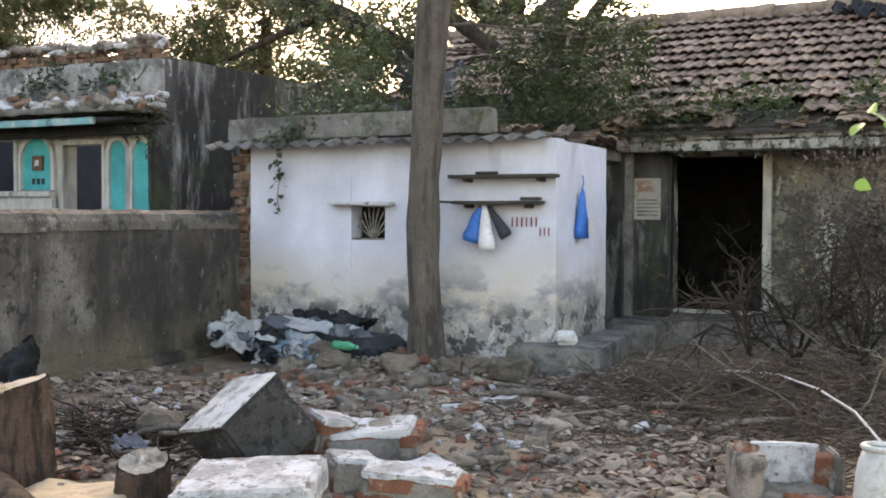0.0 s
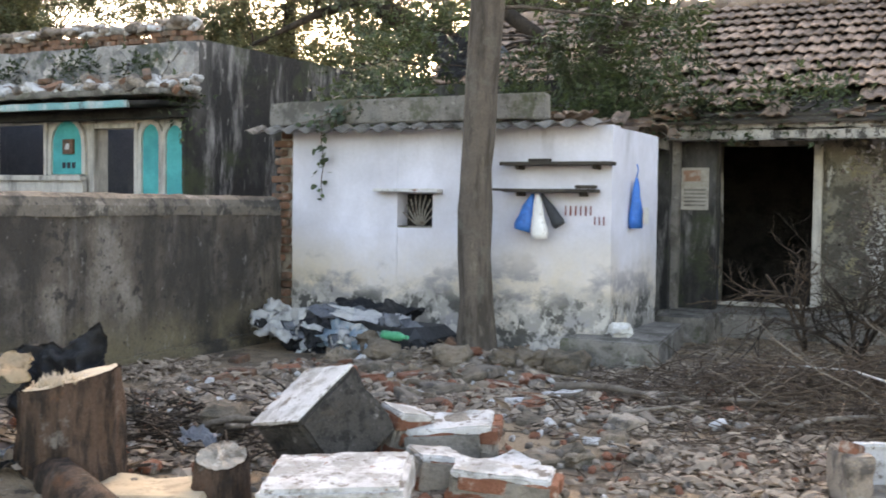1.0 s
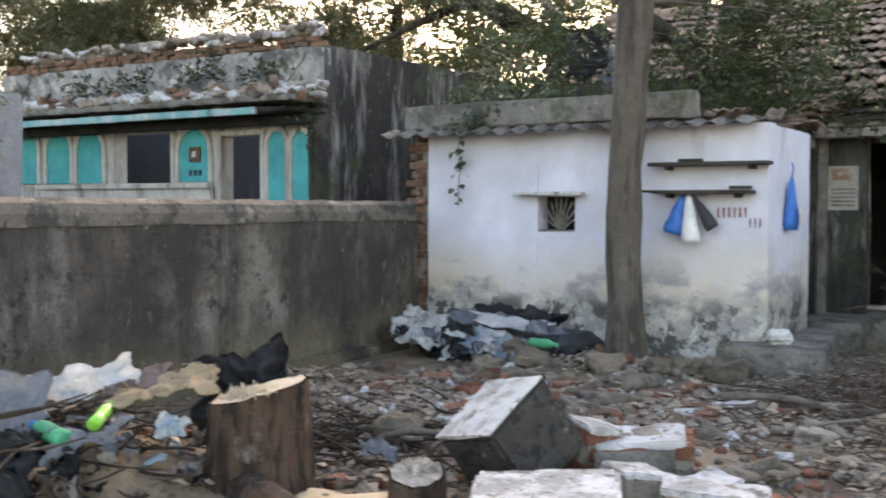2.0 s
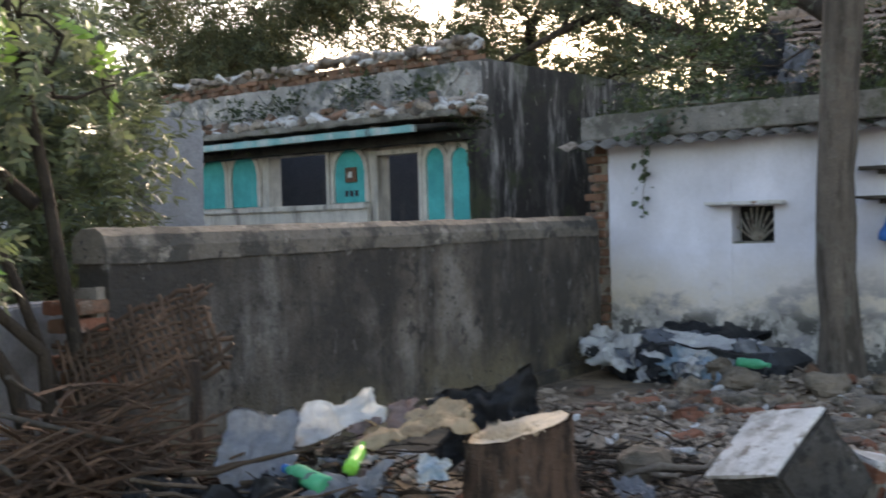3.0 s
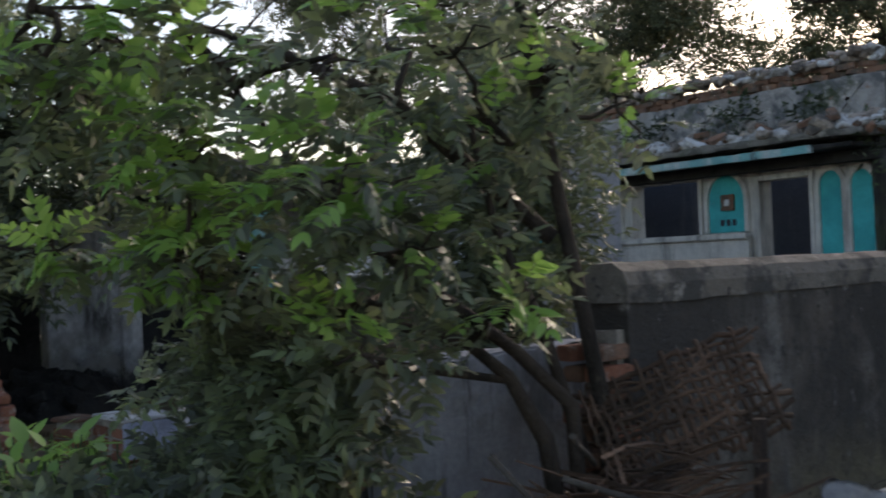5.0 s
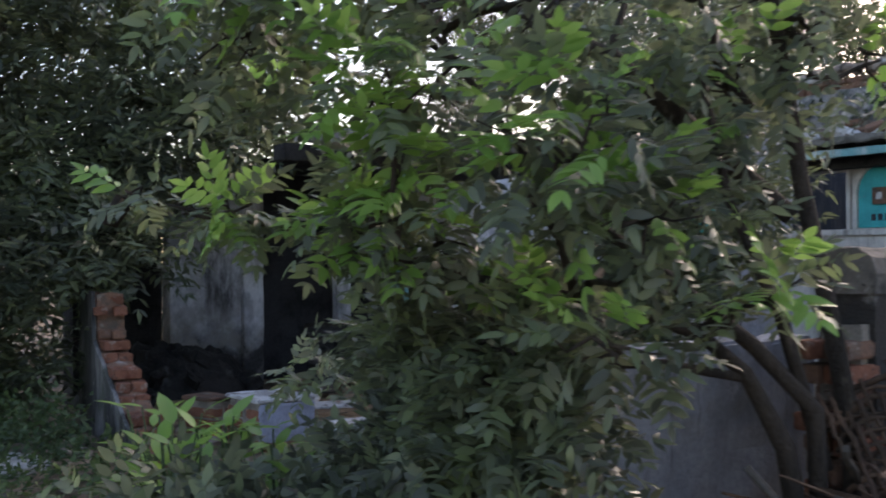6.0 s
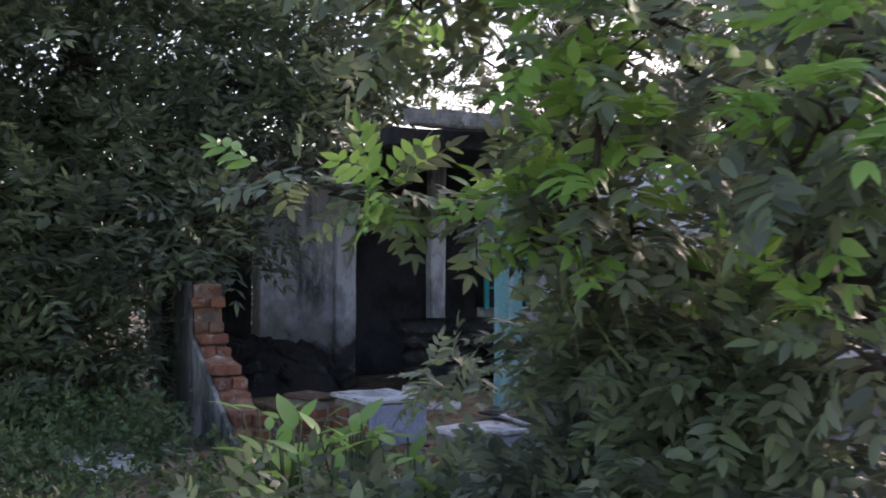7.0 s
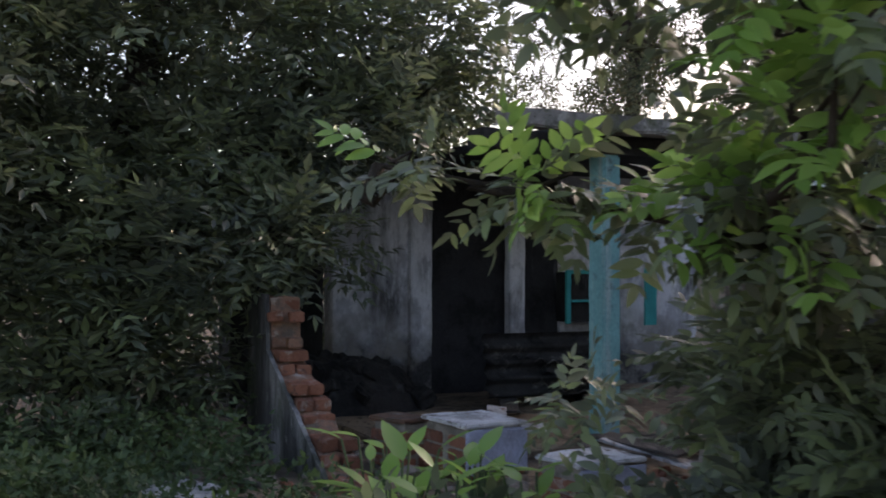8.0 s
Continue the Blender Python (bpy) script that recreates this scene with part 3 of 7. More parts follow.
of_hut("mortar_core", box(-6.93, -6.752, HY + 0.05, HY + 0.24, 0.1, 2.28, 0, 0.08, 0.015, 6), M["mortar"])


def corrugated(x0, x1, y0, y1, z0, z1, pitch, amp, thick=0.008, seed=0):
    bm = bmesh.new()
    n = int((x1 - x0) / pitch * 8)
    rows = 6
    g = []
    for j in range(rows + 1):
        for i in range(n + 1):
            x = x0 + (x1 - x0) * i / n
            f = j / rows
            bite = 0.05 * max(0, noise.noise(Vector((x * 2.2, seed, 0)))) if j == 0 else 0
            wob = 0.02 * noise.noise(Vector((x * 0.8, f * 2, seed)))
            g.append(bm.verts.new((x, y0 + (y1 - y0) * f + bite, z0 + (z1 - z0) * f + amp * math.sin(2 * math.pi * x / pitch) + wob)))
    for j in range(rows):
        for i in range(n):
            k = j * (n + 1) + i
            bm.faces.new((g[k], g[k + 1], g[k + n + 2], g[k + n + 1])).smooth = True
    bmesh.ops.solidify(bm, geom=bm.faces[:], thickness=thick)
    return bm


of_hut("roof_sheet", corrugated(-7.15, -5.2, 8.62, 8.9, 2.215, 2.28, 0.205, 0.024, 0.007, 1), M["asbestos"], "grey corrugated cement roof sheet")
of_hut("roof_sheet", corrugated(-5.22, -3.48, 8.64, 9.05, 2.222, 2.29, 0.205, 0.024, 0.007, 2), M["asbestos"], "grey corrugated cement roof sheet")
win = of_hut("window", box(-5.56, -5.14, HY + 0.14, HY + 0.17, 1.29, 1.308), M["concrete"], "small square window with a fan-shaped grille")
of_hut("sill", box(-5.54, -5.16, HY + 0.005, HY + 0.19, 1.30, 1.325, 0.004), M["concrete"], "", win)
# dark sheet in place of the shaded room behind the grille
of_hut("backing", box(-5.6, -5.1, HY + 0.22, HY + 0.25, 1.25, 1.7), M["soot_and_shade"], "", win)
for k in range(9):
    a = math.radians(-66 + 16.5 * k)
    x, z = -5.35, 1.33
    e = (x + 0.2 * math.sin(a), HY + 0.11, min(1.63, z + 0.3 * math.cos(a)))
    of_hut("grille_bar", tube([(x + 0.03 * math.sin(a), HY + 0.11, z), (x + 0.12 * math.sin(a) - 0.012, HY + 0.11, z + 0.17 * math.cos(a)), e], 0.008, 6), M["iron"], "", win)
of_hut("window_ledge", box(-5.74, -5.05, HY - 0.13, HY + 0.003, 1.642, 1.675, 0.006, 0.08, 0.006, 7), M["lime"])


def bars(owner, x, z, y, widths, h, material, gap=0.02):
    for w in widths:
        of_hut("mark", box(x, x + w, y - 0.003, y - 0.0005, z, z + h), material, "", owner)
        x += w + gap


bars(hut, -3.84, 1.45, HY - 0.012, (0.012, 0.014, 0.014, 0.012, 0.014, 0.012), 0.085, M["ink_red"], 0.033)
bars(hut, -3.57, 1.37, HY - 0.012, (0.011, 0.011, 0.011), 0.075, M["ink_red"], 0.03)

for x0, x1, z in ((-4.40, -3.38, 1.885), (-4.36, -3.52, 1.65)):
    s = thing("wall_shelf", "weathered dark plank shelf fixed to the whitewashed wall", "shelf", ((x0 + x1) / 2, HY, z), group="plank shelves")
    w = (x1 - x0) / 2
    part("board", box(-w, w, -0.19, -0.012, 0, 0.03, 0.004, 0.1, 0.004, int(z * 9)), M["plank"], s)
    for bx in (-w * 0.7, w * 0.7):
        part("bracket", box(bx - 0.015, bx + 0.015, -0.16, 0.03, -0.035, -0.002, 0.003), M["plank"], s)
single("loose_plank", box(-0.3, 0.3, -0.03, 0.03, 0, 0.022, 0.004), M["plank"], "thin dark plank lying across the lower shelf", "plank", pose(-4.2, HY - 0.2, 1.652, 0, 2, 2))
single("wood_offcut", box(-0.09, 0.09, -0.04, 0.04, 0, 0.03, 0.005), M["plank"], "dark wood offcut lying on the shelf", "wood", pose(-3.62, HY - 0.1, 1.684, 0, 0, 5))
single("wood_offcut", box(-0.1, 0.1, -0.04, 0.04, 0, 0.025, 0.005), M["plank"], "dark wood offcut lying on the upper shelf", "wood", pose(-4.05, HY - 0.1, 1.919, 0, 0, -4))

# ---- porch and tiled house ----
house = thing("tiled_house", "old house with a clay tile roof and dark doorway", "house", (-2.2, 12.4, 0), kind="structure")
TI = Matrix.Translation((2.2, -12.4, 0))


def of_house(name, bm, material, label="", parent=None):
    bmesh.ops.transform(bm, matrix=TI, verts=bm.verts[:])
    return part(name, bm, material, parent or house, label)


of_house("wall", wall_with_hole(-3.42, 4.6, 12.4, 12.6, 0.1, 2.5, [(-3.3, -2.27, 0.45, 2.24)], 11, 0.02), M["rough_wall"])
of_house("wall", box(-4.2, -3.2, 11.75, 11.95, 0.1, 2.3, 0.01, 0.12, 0.012, 12), M["black_mould"], "mouldy plaster pier")
of_house("wall", box(-3.62, -3.42, 11.95, 12.6, 0.1, 2.3), M["black_mould"])
of_house("wall", box(-7.3, -4.2, 11.82, 12.0, 0.1, 3.0, 0, 0.3, 0.01, 13), M["black_mould"])
of_house("wall", box(-7.3, 4.6, 17.2, 17.4, 0.1, 3.0), M["black_mould"])
of_house("wall", box(4.4, 4.6, 12.6, 17.2, 0.1, 3.0), M["black_mould"])
of_house("wall", box(-7.3, -7.1, 12.0, 17.2, 0.1, 3.0), M["black_mould"])
# room lining coloured near-black to stand in for the unlit interior
of_house("inner_wall", box(-4.6, -0.8, 15.2, 15.3, 0.1, 2.6), M["soot_and_shade"])
of_house("inner_wall", box(-4.6, -4.5, 12.6, 15.2, 0.1, 2.6), M["soot_and_shade"])
of_house("inner_wall", box(-0.9, -0.8, 12.6, 15.2, 0.1, 2.6), M["soot_and_shade"])
of_house("loft", box(-4.6, -0.8, 12.6, 15.3, 2.62, 2.7), M["soot_and_shade"])
of_house("porch_floor", box(-3.7, 4.5, 11.3, 12.6, 0.1, 0.43, 0.02, 0.25, 0.012, 14), M["concrete"])
of_house("doorstep", box(-3.28, -2.29, 12.34, 12.5, 0.432, 0.47, 0.008), M["frame_white"])
of_house("lintel", box(-4.45, 4.6, 11.4, 11.72, 2.25, 2.345, 0.012, 0.05, 0.02, 15), M["chipped"], "chipped whitewashed lintel")
of_house("lintel", box(-4.35, 4.6, 11.36, 11.76, 2.36, 2.43, 0.012, 0.05, 0.024, 16), M["chipped"])
of_house("ceiling_board", box(-4.4, 4.5, 11.78, 12.38, 2.3, 2.36), M["plank"])
door_1 = of_house("door_frame", box(-3.38, -3.29, 12.30, 12.39, 0.45, 2.24, 0.008), M["blue_door"], "dark blue wooden door frame")
of_house("door_frame", box(-2.27, -2.18, 12.30, 12.39, 0.45, 2.24, 0.008), M["frame_white"])
of_house("side_door", box(-4.12, -3.66, 11.64, 11.69, 0.42, 2.22, 0.008), M["blue_door"], "closed dark blue plank door")
for k in range(3):
    of_house("door_batten", box(-4.12, -3.66, 11.615, 11.637, 0.6 + 0.65 * k, 0.7 + 0.65 * k, 0.004), M["blue_door"])
of_house("post", box(-3.655, -3.57, 11.60, 11.73, 0.42, 2.26, 0.012), M["concrete"])
poster = thing("wall_calendar", "faded paper calendar hung on the mouldy pier", "calendar", (-3.42, 11.74, 1.74))
part("sheet", box(-0.15, 0.15, -0.008, -0.002, -0.23, 0.23), M["paper"], poster)
part("picture", box(-0.13, 0.06, -0.0115, -0.009, 0.08, 0.2), M["ink_orange"], poster, "faded orange picture")
for k in range(5):
    part("text_bar", box(-0.12, 0.12, -0.0115, -0.009, -0.19 + 0.042 * k, -0.17 + 0.042 * k), M["concrete"], poster)

ROOF_Y0, ROOF_Z0, SLOPE = 11.25, 2.46, 26.5


def roof_pose(x, s, lift=0.0):
    a = math.radians(SLOPE)
    return Vector((x, ROOF_Y0 + s * math.cos(a) - lift * math.sin(a), ROOF_Z0 + s * math.sin(a) + lift * math.cos(a)))


def tile_mesh():
    bm = bmesh.new()
    prof = [(-0.125, 0.0), (-0.1, 0.024), (-0.06, 0.024), (-0.035, 0.003), (0.015, 0.0), (0.04, 0.024), (0.08, 0.024), (0.122, 0.0)]
    top = [[bm.verts.new((x, y, z + (0.06 if y < 0 else 0.0))) for x, z in prof] for y in (-0.19, 0.19)]
    low = [[bm.verts.new((x, y, z - 0.016 + (0.06 if y < 0 else 0.0))) for x, z in prof] for y in (-0.19, 0.19)]
    for k in range(len(prof) - 1):
        bm.faces.new((top[0][k], top[0][k + 1], top[1][k + 1], top[1][k]))
        bm.faces.new((low[0][k + 1], low[0][k], low[1][k], low[1][k + 1]))
        bm.faces.new((low[0][k], low[0][k + 1], top[0][k + 1], top[0][k]))
    return mesh_of("roof_tile", bm)


TILE = tile_mesh()
TILE.materials.append(M["tile"])
roof = of_house("roof", box(-7.35, 4.7, ROOF_Y0 + 0.15, ROOF_Y0 + 0.2, ROOF_Z0 - 0.1, ROOF_Z0 - 0.06), M["plank"], "sloping roof of broken brown clay tiles")
bm = bmesh.new()
for s0, s1, off in ((0.0, 3.92, -0.03),):
    a, b = roof_pose(0, s0, off), roof_pose(0, s1, off)
    vs = [bm.verts.new((x, p.y, p.z + dz)) for dz in (-0.03, 0) for x, p in ((-7.3, a), (4.7, a), (4.7, b), (-7.3, b))]
    for f in ((3, 2, 1, 0), (4, 5, 6, 7), (0, 1, 5, 4), (1, 2, 6, 5), (2, 3, 7, 6), (3, 0, 4, 7)):
        bm.faces.new([vs[k] for k in f])
of_house("roof_deck", bm, M["plank"])
far_tiles = []
count = 0
for row in range(13):
    for col in range(48):
        x = -7.15 + 0.245 * col + (0.12 if row % 2 else 0)
        s = 0.12 + 0.305 * row
        ragged = noise.noise(Vector((x * 0.9, s * 1.2, 2)))
        if row < 2 and ragged > -0.05 + 0.15 * row or ragged > 0.52:
            continue
        loose = 1.0 if (row < 5 and x < -1.5) else 0.35
        p = roof_pose(x + 0.012 * rng.normal(), s + 0.035 * loose * rng.normal(), 0.012 + 0.02 * loose * abs(rng.normal()))
        m = TI @ Matrix.Translation(p) @ pose(0, 0, 0, SLOPE + 3 * loose * rng.normal(), 3 * loose * rng.normal(), 5 * loose * rng.normal())
        if -4.3 < x < 0.9 and count < 290:
            lay(TILE, "roof_tile", m, roof)
            count += 1
        else:
            far_tiles.append(m)
tv = np.array([v.co[:] for v in TILE.vertices])
tf = [list(p.vertices) for p in TILE.polygons]
av, af = [], []
for k, m in enumerate(far_tiles):
    r3, tr = np.array(m.to_3x3()), np.array(m.translation)
    av.append(tv @ r3.T + tr)
    af += [[i + k * len(tv) for i in f] for f in tf]
me = bpy.data.meshes.new("roof_tiles")
me.from_pydata(np.concatenate(av).tolist(), [], af)
tagged(part("roof_tiles", me, M["tile"], house), kind="stuff")
bm = bmesh.new()
for k in range(30):
    p = roof_pose(-7.2 + 0.4 * k, 3.95, 0.04)
    tube([p + Vector((-0.21, 0, 0)), p + Vector((0.21, 0, 0.02 * rng.normal()))], [0.1, 0.11], 8, bm=bm)
of_house("ridge", bm, M["tile"])

# tile shards and rubble on the roof edges
for k in range(70):
    if k % 2:
        x, y, z = rng.uniform(-4.3, -3.45), rng.uniform(9.0, 11.4), 2.27
    else:
        x, y, z = rng.uniform(-4.3, 1.2), rng.uniform(11.32, 11.55), 2.44
    m = TI @ pose(x, y, z + 0.03 * rng.uniform(), 14 * rng.normal(), 14 * rng.normal(), rng.uniform(0, 360)) @ Matrix.Scale(rng.uniform(0.5, 1.0), 4)
    lay(TILE, "roof_tile", m, house)
of_house("roof_batten", tube(wander((-4.3, 11.36, 2.47), (1.5, 11.34, 2.5), 8, 0.08, 3), 0.03, 6), M["plank"])

for w, h, x, y, z, rx, ry, rz, sd, mt, lb in ((0.8, 0.75, -6.45, 12.0, 3.35, 78, 0, 10, 211, "sheet_black", "black tarpaulin hanging over the roof gable"), (0.5, 0.6, -6.05, 11.95, 3.2, 70, 12, -12, 212, "sheet_grey", "grey tarpaulin scrap hanging over the roof gable"), (0.8, 0.55, -1.45, 14.2, 4.10, 28, 0, 12, 213, "sheet_black", "black plastic patch lying on the roof tiles")):
    single("tarpaulin", cloth(w, h, 26, 22, 0.09, sd, 0.005, 6.0), M[mt], lb, "tarpaulin", pose(x, y, z, rx, ry, rz))

# steps in front of the porch
bm = bmesh.new()
q = [(-3.72, 8.5), (-2.87, 8.5), (-3.12, 10.25), (-3.418, 10.25), (-3.418, HY - 0.01), (-3.72, HY - 0.01)]
lo = [bm.verts.new((x, y, 0.1)) for x, y in q]
hi = [bm.verts.new((x, y, 0.42)) for x, y in q]
bm.faces.new(hi)
bm.faces.new(lo[::-1])
for k in range(6):
    bm.faces.new((lo[k], lo[(k + 1) % 6], hi[(k + 1) % 6], hi[k]))
bmesh.ops.bevel(bm, geom=bm.edges[:], offset=0.015, segments=2, affect='EDGES')
single("plinth", bm, M["concrete"], "worn grey cement plinth beside the porch", "plinth", kind="structure")
single("step", box(-3.55, -3.0, 10.6, 11.28, 0.1, 0.44, 0.02, 0.12, 0.012, 21), M["concrete"], "mossy cement step before the porch", "step", kind="structure")

# ---- boundary wall ----
bw = thing("boundary_wall", "mould-blackened plastered yard wall with rounded coping", "wall", (-6.24, 3.07, 0), 5.4, kind="structure")
part("wall", box(-0.23, 0.0, 0.0, 5.72, 0.1, 1.42, 0, 0.1, 0.016, 31), M["boundary"], bw)
bm = bmesh.new()
pr = [(0.012, 1.41), (0.016, 1.49), (-0.005, 1.55), (-0.06, 1.585), (-0.17, 1.585), (-0.23, 1.55), (-0.25, 1.49), (-0.245, 1.41)]
rings = [[bm.verts.new((x, -0.02 + 0.1 * j + 0.01 * math.sin(j), z)) for x, z in pr] for j in range(58)]
for a, b in zip(rings, rings[1:]):
    for k in range(8):
        bm.faces.new((a[k], a[(k + 1) % 8], b[(k + 1) % 8], b[k]))
bm.faces.new(rings[0][::-1])
bm.faces.new(rings[-1])
bmesh.ops.recalc_face_normals(bm, faces=bm.faces[:])
wear(bm, 0.012, 32, 5)
part("coping", bm, M["coping"], bw)
part("footing", box(0.0, 0.07, 1.2, 5.7, 0.1, 0.3, 0.02, 0.12, 0.02, 33), M["boundary"], bw)
for k in range(13):   # broken end
    for j in range(2):
        lay(BRICK if (k + j) % 3 == 0 else OLD_BRICK, "brick", pose(-0.17 + 0.115 * j + 0.01 * rng.normal(), -0.09 + 0.05 * rng.normal(), 0.12 + 0.088 * k, 0, 0, 90 + 5 * rng.normal()), bw)
part("mortar_core", box(-0.2, -0.03, -0.05, 0.0, 0.1, 1.3, 0, 0.08, 0.02, 34), M["mortar"], bw)

# lower grey wall beyond the gap
gw = thing("garden_wall", "low grey plastered wall with a brick end", "wall", (-6.9, 2.25, 0), 2.0, kind="structure")
part("wall", box(-0.2, 0.0, -0.1, 1.35, 0.1, 1.19, 0.015, 0.09, 0.028, 41), M["grey_wall"], gw)
for k in range(9):
    lay(OLD_BRICK, "brick", pose(-0.1 + 0.02 * rng.normal(), -0.17 + 0.03 * rng.normal(), 0.14 + 0.088 * k, 0, 0, 5 * rng.normal()), gw)

# ---- teal veranda house ----
teal = thing("veranda_house", "abandoned flat-roofed house with teal arched panels", "house", (-9.6, 10.6, 0), kind="structure")
VI = Matrix.Translation((9.6, -10.6, 0))
FY = 10.62


def of_teal(name, bm, material, label="", parent=None):
    bmesh.ops.transform(bm, matrix=VI, verts=bm.verts[:])
    return part(name, bm, material, parent or teal, label)


def arch_panel(x0, x1, z0, z1, y, deep=0.06):
    """A recessed panel with a round head."""
    bm = bmesh.new()
    r = (x1 - x0) / 2
    cx = (x0 + x1) / 2
    rim = [(x0, z0), (x1, z0)] + [(cx + r * math.cos(math.pi * k / 12), z1 - r + r * 1.15 * math.sin(math.pi * k / 12)) for k in range(13)]
    a = [bm.verts.new((x, y, z)) for x, z in rim]
    b = [bm.verts.new((x, y + deep, z)) for x, z in rim]
    bm.faces.new(a)
    bm.faces.new(b[::-1])
    for k in range(len(rim)):
        bm.faces.new((a[k], b[k], b[(k + 1) % len(rim)], a[(k + 1) % len(rim)]))
    bmesh.ops.recalc_face_normals(bm, faces=bm.faces[:])
    return bm


def arch_frame(x0, x1, z0, z1, y, wide=0.05, proud=0.06):
    """The moulded surround of an arched panel."""
    bm = bmesh.new()
    cx, r = (x0 + x1) / 2, (x1 - x0) / 2

    def rim(d):
        return [(x0 - d, z0)] + [(cx - (r + d) * math.cos(math.pi * k / 12), z1 - r + (r + d) * 1.15 * math.sin(math.pi * k / 12)) for k in range(13)] + [(x1 + d, z0)]
    i, o = rim(-0.012), rim(wide)
    g = [[bm.verts.new((x, yy, z)) for x, z in line] for line, yy in ((i, y), (i, y - proud), (o, y - proud), (o, y))]
    for k in range(len(i) - 1):
        for p, q2 in ((0, 1), (1, 2), (2, 3)):
            bm.faces.new((g[p][k], g[q2][k], g[q2][k + 1], g[p][k + 1]))
    bmesh.ops.recalc_face_normals(bm, faces=bm.faces[:])
    return bm


of_teal("wall", wall_with_hole(-15.6, -9.56, FY, FY + 0.2, 0.1, 2.95, [(-13.2, -12.06, 1.86, 2.56), (-11.12, -10.43, 0.4, 2.47)], 51, 0.006, 0.3), M["frame_white"])
for x0, x1, z0, z1 in ((-15.4, -14.88, 1.87, 2.66), (-14.70, -14.13, 1.87, 2.64), (-14.02, -13.43, 1.87, 2.62), (-11.92, -11.33, 1.87, 2.56), (-10.31, -9.99, 1.0, 2.50), (-9.91, -9.60, 1.0, 2.48)):
    p = of_teal("panel", arch_panel(x0, x1, z0, z1, FY - 0.018), M["teal"], "arched panel painted teal")
    of_teal("surround", arch_frame(x0, x1, z0, z1, FY - 0.006, 0.045, 0.05), M["frame_white"], "", p)
for x0, x1, z0, z1 in ((-13.2, -12.06, 1.86, 2.56), (-11.12, -10.43, 0.4, 2.47)):
    for a, b, c, d in ((x0 - 0.06, x0, z0, z1), (x1, x1 + 0.06, z0, z1), (x0 - 0.06, x1 + 0.06, z1, z1 + 0.06)):
        of_teal("opening_frame", box(a, b, FY - 0.05, FY + 0.1, c, d, 0.006), M["frame_white"])
nich = of_teal("niche", box(-11.70, -11.50, FY - 0.055, FY - 0.02, 2.14, 2.34, 0.006), M["brick_old"], "small square tile set in the teal panel")
of_teal("niche_face", box(-11.64, -11.565, FY - 0.06, FY - 0.056, 2.20, 2.28), M["lime"], "", nich)
for k in range(3):
    of_teal("mark", box(-11.73 + 0.09 * k, -11.67 + 0.09 * k, FY - 0.024, FY - 0.019, 1.95, 2.03), M["ink_dark"])
of_teal("sill", box(-14.75, -11.25, FY - 0.17, FY - 0.052, 1.78, 1.85, 0.01, 0.2, 0.006, 52), M["frame_white"])
of_teal("plinth", box(-14.75, -11.25, FY - 0.12, FY - 0.05, 0.1, 1.778), M["frame_white"])
of_teal("wall", box(-9.78, -9.56, FY + 0.202, 17.0, 0.1, 3.6, 0, 0.3, 0.02, 53), M["black_mould"], "side wall streaked black with mould")
of_teal("wall", box(-9.60, -9.50, FY - 0.1, FY + 0.2, 0.1, 2.9, 0.02, 0.2, 0.02, 54), M["black_mould"])
of_teal("wall", box(-15.8, -15.602, FY, 17.0, 0.1, 3.3), M["black_mould"])
of_teal("wall", box(-15.6, -9.78, 16.8, 17.0, 0.1, 3.3), M["black_mould"])
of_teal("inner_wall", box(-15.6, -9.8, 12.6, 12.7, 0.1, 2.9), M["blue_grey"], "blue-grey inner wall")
of_teal("transom", box(-11.12, -10.43, 12.5, 12.58, 2.25, 2.4), M["teal"])
of_teal("inner_floor", box(-15.6, -9.8, 10.9, 12.6, 0.1, 0.4), M["concrete"])
# roof left open above the front rooms so skylight brightens the inner wall
of_teal("roof", box(-15.6, -9.78, 12.7, 16.8, 2.97, 3.06), M["concrete"], "flat roof over the rear rooms only")
of_teal("roof_beam", box(-15.6, -9.6, 10.72, 10.95, 2.952, 3.058), M["concrete"])
of_teal("parapet", box(-15.9, -9.56, 10.72, 10.95, 3.06, 3.56, 0, 0.14, 0.03, 55), M["parapet"], "crumbling grey parapet with relief")
bm = bmesh.new()
for k in range(9):   # raised diamond relief
    x = -15.4 + 0.68 * k
    for s in (-1, 1):
        m = Matrix.Translation((x, 10.715, 3.3)) @ pose(0, 0, 0, 0, 45 * s, 0)
        add_box(bm, -0.24, 0.24, -0.02, 0.01, -0.025, 0.025, m)
of_teal("relief", bm, M["parapet"])
eave = of_teal("eave", box(-15.2, -9.42, 9.95, 10.75, 2.82, 2.90, 0.015, 0.16, 0.03, 56), M["concrete"], "broken eave slab heaped with rubble")
# soffit slab and beam painted near-black for the shade under the eave
of_teal("eave_slab", box(-15.2, -9.5, 10.0, 10.7, 2.70, 2.75, 0.01, 0.2, 0.012, 57), M["soot_and_shade"], "", eave)
of_teal("fascia", box(-15.1, -9.95, 9.94, 10.0, 2.665, 2.755, 0.008, 0.15, 0.014, 58), M["teal_old"], "peeling pale teal fascia board", eave)
of_teal("beam", box(-15.5, -9.5, 10.35, 10.56, 2.57, 2.69, 0.01, 0.2, 0.01, 59), M["soot_and_shade"], "", eave)
